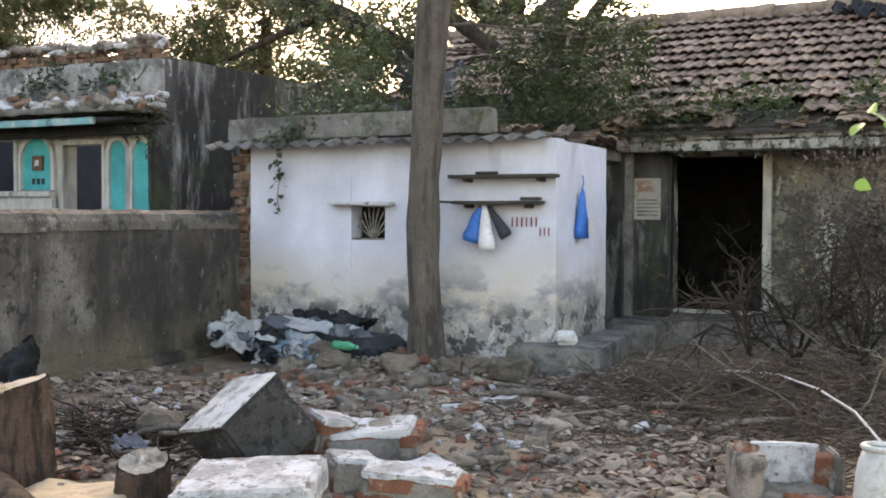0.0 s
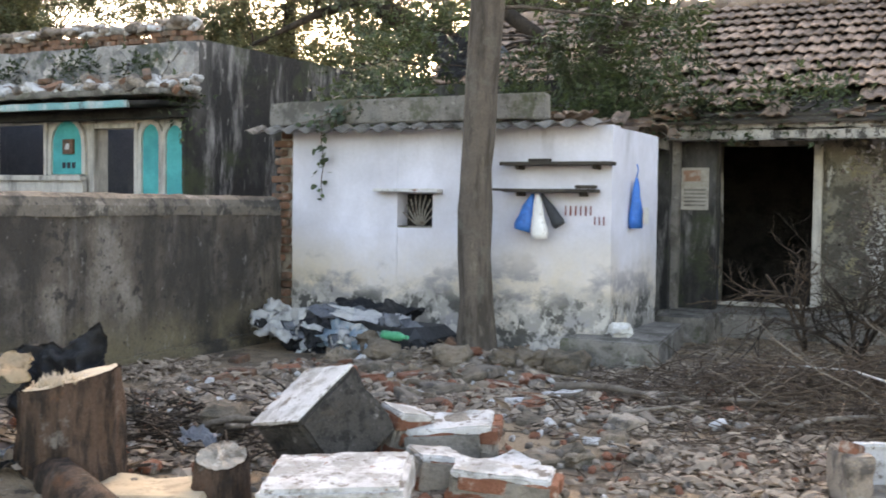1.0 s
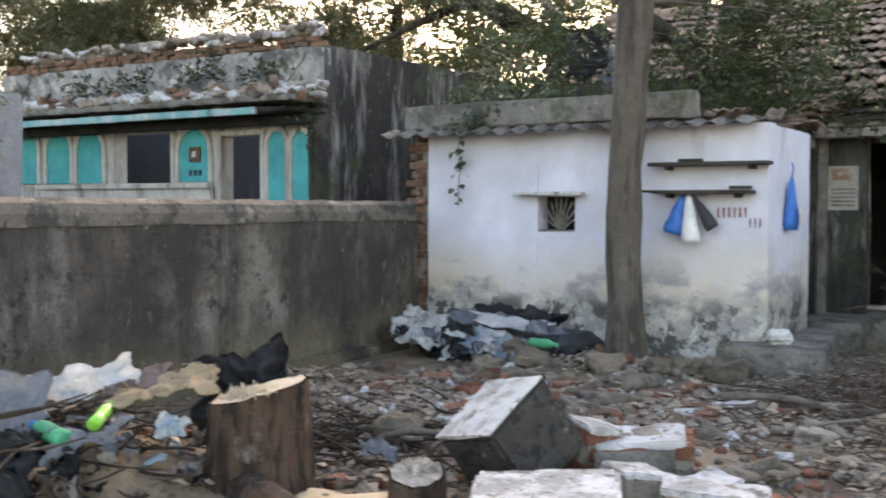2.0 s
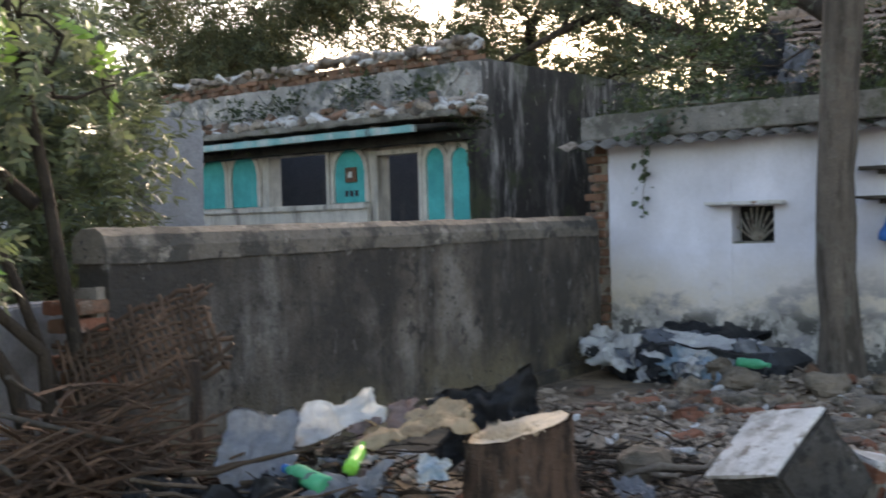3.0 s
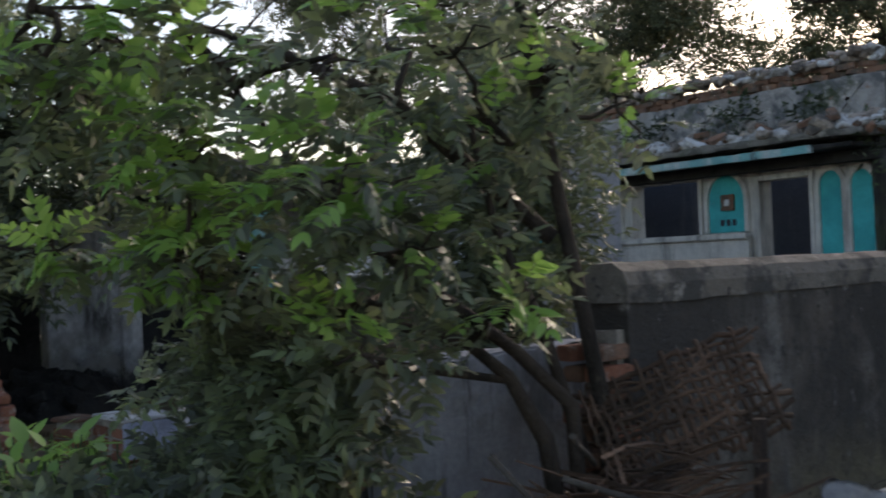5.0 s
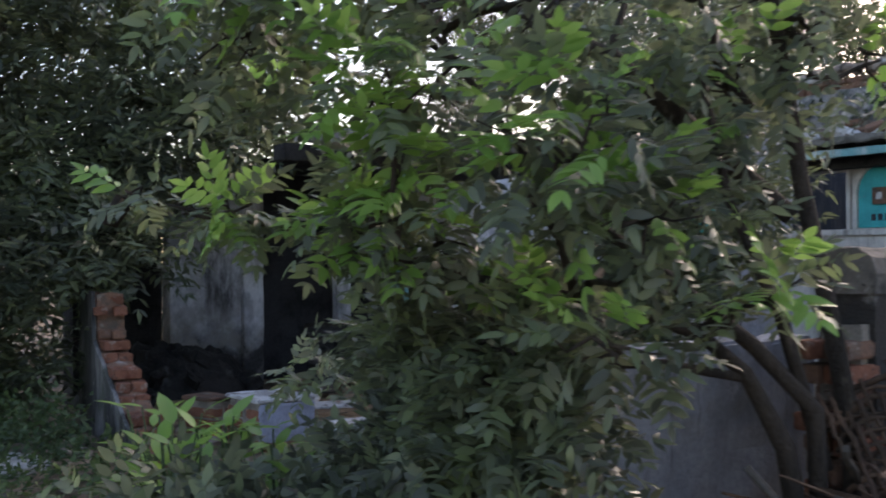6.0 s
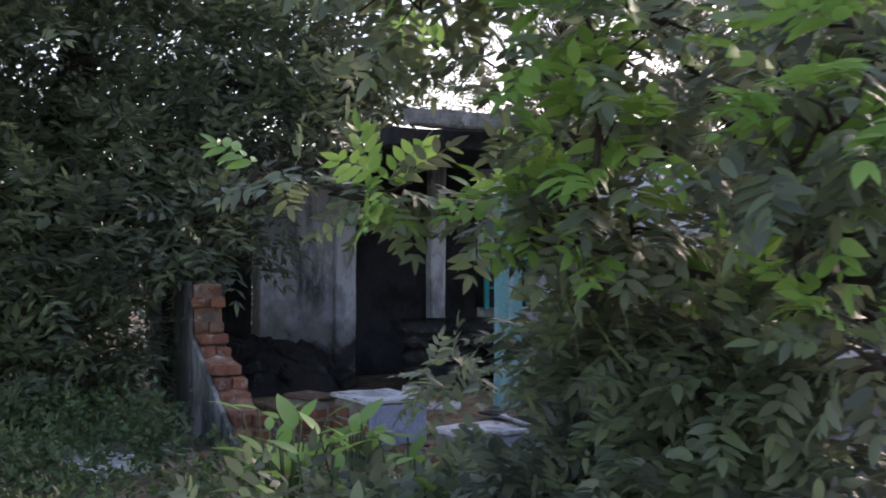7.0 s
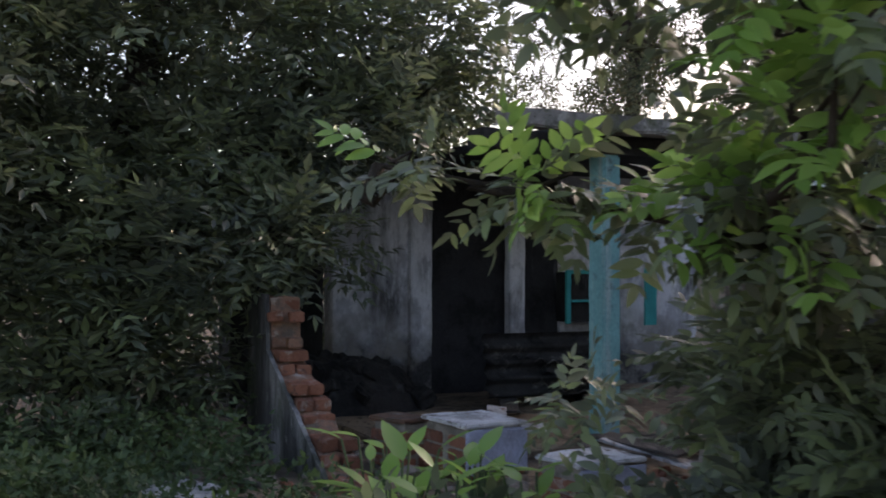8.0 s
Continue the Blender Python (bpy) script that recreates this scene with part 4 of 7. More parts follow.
for k in range(108):   # parapet's bare brick courses
    c = k // 27
    x = -15.8 + 0.232 * (k % 27) + 0.1 * (c % 2)
    z = 3.51 + 0.07 * c
    if c > 2.6 + 1.4 * noise.noise(Vector((x * 1.1, 3, 0))) or x > -9.65:
        continue
    lay(OLD_BRICK, "brick", VI @ pose(x, 10.83 + 0.02 * rng.normal(), z, 4 * rng.normal(), 4 * rng.normal(), 6 * rng.normal()), teal)
for k in range(200):   # rubble on the eave
    x = rng.uniform(-15.0, -9.4)
    if rng.uniform() < 0.35:
        lay(OLD_BRICK, "brick", VI @ pose(x, rng.uniform(10.05, 10.6), 2.90 + 0.16 * rng.uniform() ** 2, 25 * rng.normal(), 25 * rng.normal(), rng.uniform(0, 180)), eave)
RUB = mesh_of("stone", chunk(0.16, 0.12, 0.08, 3, 0.02, 0.02, 1))
RUB.materials.append(M["rubble"])
PALE = mesh_of("stone", chunk(0.18, 0.12, 0.06, 4, 0.02, 0.02, 1))
PALE.materials.append(M["lime"])
for k in range(190):
    x = rng.uniform(-15.0, -9.35)
    yy = rng.uniform(9.98, 10.7)
    m = VI @ pose(x, yy, 2.88 + 0.22 * (yy - 9.98) * rng.uniform(), 15 * rng.normal(), 15 * rng.normal(), rng.uniform(0, 360)) @ Matrix.Scale(rng.uniform(0.6, 1.9), 4)
    lay(PALE if k % 3 else RUB, "stone", m, eave)
for k in range(120):   # broken plaster along the parapet top
    x = rng.uniform(-15.7, -9.6)
    m = VI @ pose(x, rng.uniform(10.74, 10.94), 3.70 + 0.12 * rng.uniform(), 15 * rng.normal(), 15 * rng.normal(), rng.uniform(0, 360)) @ Matrix.Scale(rng.uniform(0.5, 1.4), 4)
    lay(RUB if k % 3 else PALE, "stone", m, teal)
lay(RUB, "stone", VI @ pose(-10.95, 10.3, 2.92, 20, 70, 30) @ Matrix.Scale(2.4, 4), eave)
single("yard_pier", box(-0.25, 0.0, 0, 0.57, 0.1, 2.5, 0.015, 0.14, 0.012, 61), M["grey_wall"], "tall grey plastered pier with a cracked face", "pier", pose(-9.0, 5.38, 0, 0, 0, 0), kind="structure")

# ---- roofless house at the end of the walk ----
ruin = thing("ruined_house", "ruined house with sooty whitewashed walls and open veranda", "house", (-13.0, 4.5, 0), kind="structure")
RI = Matrix.Translation((13.0, -4.5, 0))


def of_ruin(name, bm, material, label="", parent=None):
    bmesh.ops.transform(bm, matrix=RI, verts=bm.verts[:])
    return part(name, bm, material, parent or ruin, label)


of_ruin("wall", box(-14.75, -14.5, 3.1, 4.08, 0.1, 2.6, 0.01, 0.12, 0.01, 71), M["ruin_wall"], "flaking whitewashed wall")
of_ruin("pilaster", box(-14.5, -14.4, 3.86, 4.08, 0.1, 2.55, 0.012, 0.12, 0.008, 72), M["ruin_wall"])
# bay between the white walls, coloured near-black
of_ruin("wall", box(-14.78, -14.55, 4.08, 5.6, 0.1, 2.6, 0, 0.3, 0.01, 73), M["ruin_dark"], "near-black wall bay")
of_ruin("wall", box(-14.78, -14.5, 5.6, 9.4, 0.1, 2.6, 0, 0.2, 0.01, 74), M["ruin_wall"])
of_ruin("pilaster", box(-14.5, -14.36, 4.93, 5.1, 0.1, 2.5, 0.012, 0.12, 0.008, 75), M["ruin_wall"])
of_ruin("wall", box(-15.2, -14.78, 2.2, 3.1, 0.1, 2.6), M["soot_and_shade"])
bm = bmesh.new()
g = []
for i in range(37):
    for j in range(31):
        u, v = i / 18 - 1, j / 15 - 1
        x, y = -14.0 + 0.62 * v, 2.95 + 0.95 * u
        h = max(0.0, 1 - u * u - v * v) ** 0.7
        g.append(bm.verts.new((x, y, 0.2 + h * (0.44 + 0.12 * noise.noise(Vector((x * 4, y * 4, 1))) + 0.10 * abs(noise.noise(Vector((x * 11, y * 11, 6))))))))
for i in range(36):
    for j in range(30):
        k = i * 31 + j
        bm.faces.new((g[k], g[k + 1], g[k + 32], g[k + 31]))
bmesh.ops.recalc_face_normals(bm, faces=bm.faces[:])
mound = of_ruin("burnt_mound", bm, M["soot_and_shade"], "heap of burnt black rubble")
for k in range(40):
    u, v = rng.uniform(-0.9, 0.9), rng.uniform(-0.5, 0.9)
    if u * u + v * v < 0.9:
        bm = chunk(*rng.uniform(0.06, 0.2, 3), 400 + k, 0.03, 0.02, 1)
        bmesh.ops.transform(bm, matrix=pose(-14.0 + 0.62 * v, 2.95 + 0.95 * u, 0.18 + 0.42 * (1 - u * u - v * v) ** 0.7, 30 * rng.normal(), 30 * rng.normal(), rng.uniform(0, 180)), verts=bm.verts[:])
        of_ruin("cinder", bm, M["soot_and_shade"], "", mound)
# solid box, its near-black face standing for the shaded hollow
cup = of_ruin("cupboard", box(-14.5, -14.3, 5.55, 6.1, 0.95, 1.46), M["soot_and_shade"], "wall cupboard with a teal frame and shelf")
for a in ((-14.3, -14.26, 5.53, 5.58, 0.93, 1.48), (-14.3, -14.26, 6.07, 6.12, 0.93, 1.48), (-14.3, -14.26, 5.58, 6.07, 1.44, 1.48), (-14.3, -14.25, 5.58, 6.07, 1.15, 1.175)):
    of_ruin("cupboard_frame", box(*a, 0.004), M["teal"], "", cup)
of_ruin("shutter", box(-14.28, -14.25, 6.5, 6.65, 0.9, 1.5, 0.004), M["teal"], "teal shutter leaf")
of_ruin("column", box(-11.6, -11.4, 3.99, 4.14, 0.1, 2.32, 0.015, 0.12, 0.006, 77), M["teal_old"], "peeling pale teal veranda column")
of_ruin("column", box(-11.6, -11.4, 6.4, 6.6, 0.1, 2.32, 0.015, 0.12, 0.006, 78), M["teal_old"], "peeling pale teal veranda column")
# roof slab and eave beam share one near-black colour
of_ruin("roof", box(-14.9, -11.25, 3.75, 6.9, 2.46, 2.54, 0.01, 0.3, 0.015, 79), M["soot_and_shade"], "dark veranda roof slab")
of_ruin("eave_beam", box(-11.62, -11.4, 3.0, 6.9, 2.322, 2.455, 0.01, 0.2, 0.012, 80), M["soot_and_shade"])
of_ruin("eave_edge", box(-11.25, -11.1, 3.0, 6.9, 2.44, 2.56, 0.012, 0.12, 0.02, 81), M["concrete"])
of_ruin("wall", box(-10.1, -9.85, 3.75, 5.4, 0.1, 1.45, 0, 0.1, 0.05, 82), M["rubble"], "rough rubble wall stub with white lime cap")
of_ruin("lime_cap", box(-10.12, -9.83, 3.85, 4.6, 1.46, 1.56, 0.02, 0.08, 0.04, 83), M["lime"])
of_ruin("floor", box(-14.6, -11.3, 2.6, 6.9, 0.1, 0.26, 0.01, 0.25, 0.02, 84), M["dirt"])

# broken brick wall, stepped down towards the yard
bwall = thing("broken_wall", "broken brick wall stepping down, white plaster on one face", "wall", (-10.9, 1.75, 0), -4, kind="structure")


def top_at(x):
    """The broken wall's height: a standing pier, then a slope of stepped courses."""
    return 1.30 if x < -12.0 else 0.30 + max(0.0, -10.5 - x) * 0.43


for c in range(15):
    z = 0.12 + 0.085 * c
    off = 0.11 if c % 2 else 0.0
    for k in range(11):
        x = -12.48 + 0.225 * k + off
        if z > top_at(x) or x > -10.2:
            continue
        for j in (0, 1):
            edge = z + 0.17 > top_at(x + 0.1)
            w = 1.7 if edge else 0.3
            lay(BRICK if (c * 7 + k * 3) % 4 else OLD_BRICK, "brick", pose(x + 10.9 + 0.008 * w * rng.normal(), -0.055 + 0.112 * j + 0.006 * w * rng.normal(), z, 2 * w * rng.normal(), 2 * w * rng.normal(), 3 * w * rng.normal()), bwall)
bm = bmesh.new()
xs = np.linspace(-12.55, -10.4, 60)
fr = []
for x in xs:
    h = top_at(float(x)) + 0.03 * noise.noise(Vector((x * 7, 0, 0))) + 0.02
    fr.append([bm.verts.new((x + 10.9, y, z)) for y in (-0.14, -0.112) for z in (0.1, h)])
for a, b in zip(fr, fr[1:]):
    for p, q2 in ((0, 1), (1, 3), (3, 2), (2, 0)):
        bm.faces.new((a[p], a[q2], b[q2], b[p]))
bmesh.ops.recalc_face_normals(bm, faces=bm.faces[:])
part("plaster", bm, M["black_mould"], bwall, "blackened plaster skin")
bm = bmesh.new()
fr = []
for x in np.linspace(-12.56, -10.42, 60):
    h = top_at(float(x)) - 0.01 + 0.02 * noise.noise(Vector((x * 9, 5, 0)))
    fr.append([bm.verts.new((x + 10.9, y, z)) for y, z in ((-0.1, 0.1), (-0.1, h), (0.0, h + 0.015), (0.1, h), (0.1, 0.1))])
for a, b in zip(fr, fr[1:]):
    for k in range(5):
        bm.faces.new((a[k], a[(k + 1) % 5], b[(k + 1) % 5], b[k]))
bm.faces.new(fr[-1])
bm.faces.new(fr[0][::-1])
bmesh.ops.recalc_face_normals(bm, faces=bm.faces[:])
part("mortar_core", bm, M["brick_old"], bwall)

# ---- trees ----
tree("yard_tree", "straight tree with a grey-brown trunk standing in rubble", [
    ([(-4.47, 8.46, 0.05), (-4.47, 8.45, 0.3), (-4.475, 8.44, 0.7), (-4.485, 8.43, 1.1), (-4.48, 8.42, 1.5), (-4.47, 8.41, 1.85), (-4.45, 8.4, 2.1), (-4.42, 8.38, 2.6), (-4.37, 8.36, 3.2), (-4.32, 8.34, 3.7)], [0.215, 0.178, 0.158, 0.15, 0.143, 0.15, 0.138, 0.142, 0.148, 0.14]),
    ([(-4.38, 8.32, 3.5), (-4.6, 8.5, 4.2), (-5.1, 8.8, 5.2)], [0.11, 0.09, 0.06]),
    ([(-4.38, 8.32, 3.5), (-4.0, 8.4, 4.3), (-3.3, 8.8, 5.4)], [0.11, 0.09, 0.06]),
], [(-4.7, 9.0, 4.0, 1.0, 0.9, 0.5, 130), (-3.6, 9.2, 4.2, 0.9, 0.8, 0.6, 120), (-5.6, 9.0, 4.5, 0.9, 0.8, 0.7, 130), (-3.5, 10.6, 3.4, 0.45, 0.5, 0.55, 110), (-4.2, 7.6, 4.6, 1.3, 1.2, 0.6, 160)],
    M["leaf_roof"], M["bark"], 3, size=0.085, ratio=0.36, stalk=0.24)
tree("roof_tree", "leafy tree growing behind the hut over its flat roof", [
    ([(-5.2, 12.9, 0.1), (-5.1, 12.9, 2.0), (-5.0, 12.8, 3.2), (-4.8, 12.6, 4.6)], [0.24, 0.22, 0.18, 0.12]),
    ([(-5.05, 12.85, 2.8), (-5.6, 12.6, 3.6), (-6.6, 12.2, 4.4), (-7.6, 11.8, 4.9)], [0.13, 0.11, 0.08, 0.05]),
    ([(-5.0, 12.85, 3.0), (-4.5, 12.6, 3.8), (-3.6, 12.0, 4.6)], [0.13, 0.10, 0.05]),
], [(-6.6, 10.6, 3.75, 0.5, 0.4, 0.3, 40), (-6.3, 10.4, 3.0, 0.55, 0.5, 0.35, 120), (-5.9, 10.4, 3.4, 0.4, 0.5, 0.3, 40), (-5.0, 11.1, 2.95, 0.5, 0.45, 0.35, 130), (-4.45, 11.0, 3.15, 0.45, 0.45, 0.4, 120), (-4.1, 10.9, 2.75, 0.45, 0.4, 0.25, 110), (-3.55, 10.8, 3.2, 0.4, 0.4, 0.45, 110), (-4.5, 11.0, 3.75, 0.5, 0.5, 0.3, 90), (-8.3, 13.2, 3.5, 0.6, 0.6, 0.5, 120), (-7.8, 12.6, 3.1, 0.5, 0.5, 0.4, 90)],
    M["leaf_roof"], M["bark_dark"], 4, size=0.08, ratio=0.36, stalk=0.22)
tree("near_tree", "many-stemmed young tree with bright pinnate leaves by the wall gap", [
    ([(-6.2, 2.9, 0.15), (-6.2, 2.88, 0.9), (-6.28, 2.83, 1.46), (-6.38, 2.84, 1.8), (-6.4, 2.73, 2.4), (-6.4, 2.6, 3.0)], [0.046, 0.038, 0.034, 0.03, 0.025, 0.018]),
    ([(-6.2, 2.66, 0.25), (-6.22, 2.55, 0.9), (-6.28, 2.42, 1.16), (-6.36, 2.28, 1.3), (-6.6, 1.95, 1.42), (-6.9, 1.4, 1.55)], [0.04, 0.036, 0.032, 0.026, 0.018, 0.01]),
    ([(-6.27, 2.44, 1.14), (-6.4, 2.15, 1.2), (-6.5, 1.9, 1.2), (-6.62, 1.6, 1.16)], [0.02, 0.017, 0.013, 0.008]),
    ([(-6.22, 2.74, 0.3), (-6.22, 2.7, 1.02), (-6.32, 2.5, 1.25), (-6.5, 2.25, 1.5), (-6.8, 2.0, 1.8), (-7.0, 1.6, 2.4)], [0.038, 0.034, 0.03, 0.025, 0.018, 0.01]),
    ([(-6.24, 2.78, 0.8), (-6.3, 2.62, 1.35), (-6.42, 2.5, 1.75), (-6.5, 2.45, 2.2)], [0.03, 0.026, 0.02, 0.014]),
    ([(-6.4, 2.8, 1.7), (-6.8, 2.3, 2.3), (-7.1, 1.9, 2.55), (-7.5, 1.6, 2.5)], [0.04, 0.032, 0.025, 0.012]),
    ([(-6.8, 2.0, 1.4), (-7.2, 1.5, 1.6), (-7.55, 1.05, 1.72), (-7.82, 0.74, 1.8)], [0.018, 0.014, 0.010, 0.006]),
    ([(-7.1, 1.9, 2.55), (-7.1, 1.45, 2.64), (-7.12, 1.15, 2.66), (-7.15, 0.9, 2.64)], [0.02, 0.015, 0.011, 0.006]),
], [c[:6] + (int(c[6] * (0.95 if c[2] > 2.2 else 1.4)),) for c in [(-6.4, 2.75, 2.6, 0.35, 0.35, 0.39, 42), (-6.3, 2.2, 2.45, 0.35, 0.35, 0.31, 36), (-6.25, 1.7, 2.35, 0.31, 0.31, 0.27, 31), (-6.1, 1.5, 1.9, 0.27, 0.27, 0.22, 44), (-6.2, 1.9, 1.7, 0.27, 0.27, 0.20, 40), (-6, 2.25, 1.45, 0.12, 0.12, 0.11, 14), (-6.1, 1.65, 1.32, 0.19, 0.17, 0.09, 22),
    (-6.8, 1.6, 2.2, 0.39, 0.35, 0.31, 20), (-6.7, 2.1, 2, 0.35, 0.31, 0.27, 32), (-6.85, 1.4, 1.85, 0.31, 0.31, 0.23, 51), (-7, 1.65, 1.60, 0.26, 0.28, 0.13, 36), (-7.05, 1.5, 1.66, 0.20, 0.20, 0.14, 32), (-7.25, 1.42, 1.66, 0.15, 0.14, 0.06, 26), (-7.5, 1.05, 1.74, 0.16, 0.10, 0.04, 22), (-7.76, 0.78, 1.80, 0.06, 0.06, 0.03, 6),
    (-7.1, 1.6, 2.5, 0.39, 0.39, 0.31, 11), (-7.2, 1.75, 2.15, 0.31, 0.31, 0.27, 9), (-7.2, 1.75, 1.15, 0.28, 0.26, 0.22, 70), (-7.4, 1.85, 0.95, 0.22, 0.22, 0.18, 50), (-8.3, 1.78, 1.03, 0.20, 0.16, 0.08, 14), (-7.89, 1.62, 2.27, 0.15, 0.15, 0.16, 6), (-7.1, 1.6, 0.75, 0.35, 0.31, 0.23, 81), (-7.5, 1.75, 0.62, 0.25, 0.25, 0.18, 50), (-6.75, 1.5, 0.95, 0.20, 0.22, 0.23, 40),
    (-6.75, 1.45, 0.5, 0.27, 0.27, 0.20, 54), (-6.2, 1.3, 2.9, 0.47, 0.47, 0.31, 36), (-7.2, 2.6, 2.9, 0.47, 0.47, 0.39, 36), (-6.3, 3.2, 2.3, 0.20, 0.20, 0.27, 16), (-5.9, 2.3, 2.9, 0.39, 0.39, 0.27, 27),
    (-7.16, 0.90, 2.48, 0.26, 0.26, 0.21, 44), (-7.06, 1.17, 2.53, 0.24, 0.24, 0.19, 40), (-7.16, 1.02, 2.27, 0.20, 0.20, 0.16, 30), (-6.95, 1.42, 2.55, 0.24, 0.24, 0.19, 30), (-6.75, 1.25, 2.1, 0.22, 0.2, 0.14, 26), (-6.45, 2.55, 2.15, 0.22, 0.22, 0.3, 30),
    (-7.60, 1.87, 1.18, 0.20, 0.20, 0.17, 46), (-7.24, 1.80, 1.01, 0.20, 0.20, 0.17, 50), (-7.01, 1.80, 1.24, 0.20, 0.20, 0.17, 46), (-6.79, 1.70, 1.04, 0.20, 0.20, 0.17, 50), (-6.65, 1.74, 1.33, 0.17, 0.17, 0.14, 36), (-6.54, 1.68, 1.15, 0.18, 0.18, 0.15, 44), (-7.41, 1.97, 1.34, 0.18, 0.18, 0.15, 36), (-6.61, 1.73, 1.15, 0.15, 0.15, 0.13, 40), (-6.46, 1.71, 0.98, 0.17, 0.17, 0.14, 46), (-6.75, 1.90, 1.29, 0.15, 0.15, 0.13, 36)]],
    M["leaf_near"], M["bark_dark"], 8, size=0.068, ratio=0.37, stalk=0.17, pairs=5, lift=-0.05, twigs=4, young=M["leaf_bright"], share=0.22, make=fine_blades, lowest=1.2, young_above=1.35)
tree("back_tree", "dense dark tree behind the low garden wall", [
    ([(-8.8, 4.4, 0.1), (-8.8, 4.4, 1.2), (-8.7, 4.3, 2.2), (-8.6, 4.3, 3.0)], [0.09, 0.08, 0.06, 0.03]),
], [(-8.6, 4.2, 1.7, 0.6, 0.6, 0.4, 260), (-8.9, 4.6, 2.3, 0.6, 0.6, 0.4, 260), (-8.2, 4.3, 2.3, 0.5, 0.5, 0.4, 200), (-8.4, 3.9, 1.2, 0.5, 0.5, 0.3, 180), (-9.2, 4.2, 1.6, 0.5, 0.5, 0.4, 190), (-8.6, 4.4, 2.9, 0.5, 0.5, 0.4, 150), (-8.0, 4.0, 1.75, 0.4, 0.4, 0.35, 150), (-8.3, 3.6, 2.5, 0.5, 0.4, 0.4, 120)],
    M["leaf_dark"], M["bark_dark"], 18, size=0.095, ratio=0.33, stalk=0.24, pairs=4, twigs=3)
big = [(-13.8, 0.8, 3.2, 1.1, 1.1, 0.9, 420), (-14.0, 2.0, 3.3, 1.0, 1.0, 0.8, 420), (-14.0, 3.2, 3.4, 0.9, 0.8, 0.7, 330), (-13.9, 3.9, 3.5, 0.7, 0.6, 0.6, 220), (-13.4, 0.7, 2.2, 0.9, 0.9, 0.6, 360), (-13.3, 1.8, 2.3, 0.8, 0.8, 0.6, 360), (-13.4, 2.8, 2.65, 0.8, 0.6, 0.5, 260), (-12.7, 1.0, 1.6, 0.7, 0.7, 0.5, 260), (-12.7, 1.9, 1.72, 0.6, 0.55, 0.35, 220), (-12.9, 0.3, 1.2, 0.8, 0.7, 0.5, 260), (-12.6, 1.1, 0.9, 0.6, 0.4, 0.45, 180), (-13.9, 3.7, 2.95, 0.6, 0.5, 0.35, 150), (-14.2, 2.3, 4.2, 1.1, 0.9, 0.6, 320), (-13.8, 0.3, 4.2, 1.2, 1.2, 0.7, 320), (-12.6, -0.6, 2.4, 0.9, 0.9, 0.8, 260), (-12.4, -0.7, 1.0, 0.7, 0.7, 0.6, 180), (-13.0, -0.8, 3.4, 1.0, 1.0, 0.7, 240), (-12.3, 0.4, 0.6, 0.5, 0.5, 0.3, 110), (-13.2, -0.1, 3.0, 1.0, 0.9, 0.8, 300), (-13.0, -0.4, 2.0, 0.9, 0.8, 0.6, 240), (-13.3, 0.4, 3.8, 1.0, 0.9, 0.6, 260)]
tree("shade_tree", "large dense dark green tree overhanging the broken wall", [
    ([(-13.6, 0.9, 0.1), (-13.6, 0.95, 1.4), (-13.65, 1.1, 2.6), (-13.8, 1.4, 4.0)], [0.2, 0.17, 0.14, 0.08]),
    ([(-13.6, 0.95, 1.5), (-13.4, 1.8, 2.3), (-13.7, 3.2, 3.3)], [0.11, 0.08, 0.04]),
    ([(-13.6, 0.95, 1.5), (-13.2, 0.2, 2.2), (-12.8, -0.6, 3.0)], [0.11, 0.08, 0.04]),
], [c[:6] + (int(c[6] * 1.2),) for c in big] + [(-15.0, -0.4, 3.2, 0.9, 1.4, 1.3, 240), (-15.2, 1.6, 3.4, 0.8, 1.3, 1.0, 240), (-14.6, 0.4, 1.6, 0.7, 1.3, 0.8, 300)], M["leaf_dark"], M["bark_dark"], 9, size=0.12, ratio=0.34, stalk=0.30, pairs=4, twigs=3, young=M["leaf_near"], share=0.1)


def far_tree(x, y, h, seed, spread, n):
    r = np.random.default_rng(seed)
    cl = []
    for k in range(22):
        a = r.uniform(0, 6.28)
        d = spread * r.uniform(0.15, 1.1)
        cl.append((x + d * math.cos(a), y + d * math.sin(a), h * r.uniform(0.56, 1.0), spread * 0.27, spread * 0.27, spread * 0.16, int(n * 0.62)))
    tree("far_tree", "tall distant tree with thin dark foliage", [([(x, y, 0.1), (x + 0.1, y, h * 0.4), (x + 0.2, y, h * 0.75)], [0.3, 0.24, 0.12])], cl, M["leaf_far"], M["bark_dark"], seed, size=0.105, ratio=0.42, stalk=0.34, pairs=4, twigs=5)


for x, y, h, sd, sp, n in ((-16.0, 21.5, 8.4, 21, 3.4, 330), (-21.5, 18.0, 9.0, 22, 3.8, 560), (-19.2, 17.2, 6.8, 31, 2.2, 120), (-18.8, 20.5, 7.4, 29, 2.6, 160), (-11.5, 21.0, 7.6, 23, 3.0, 190), (-25.5, 14.5, 8.6, 28, 3.4, 330)):
    far_tree(x, y, h, sd, sp, n)

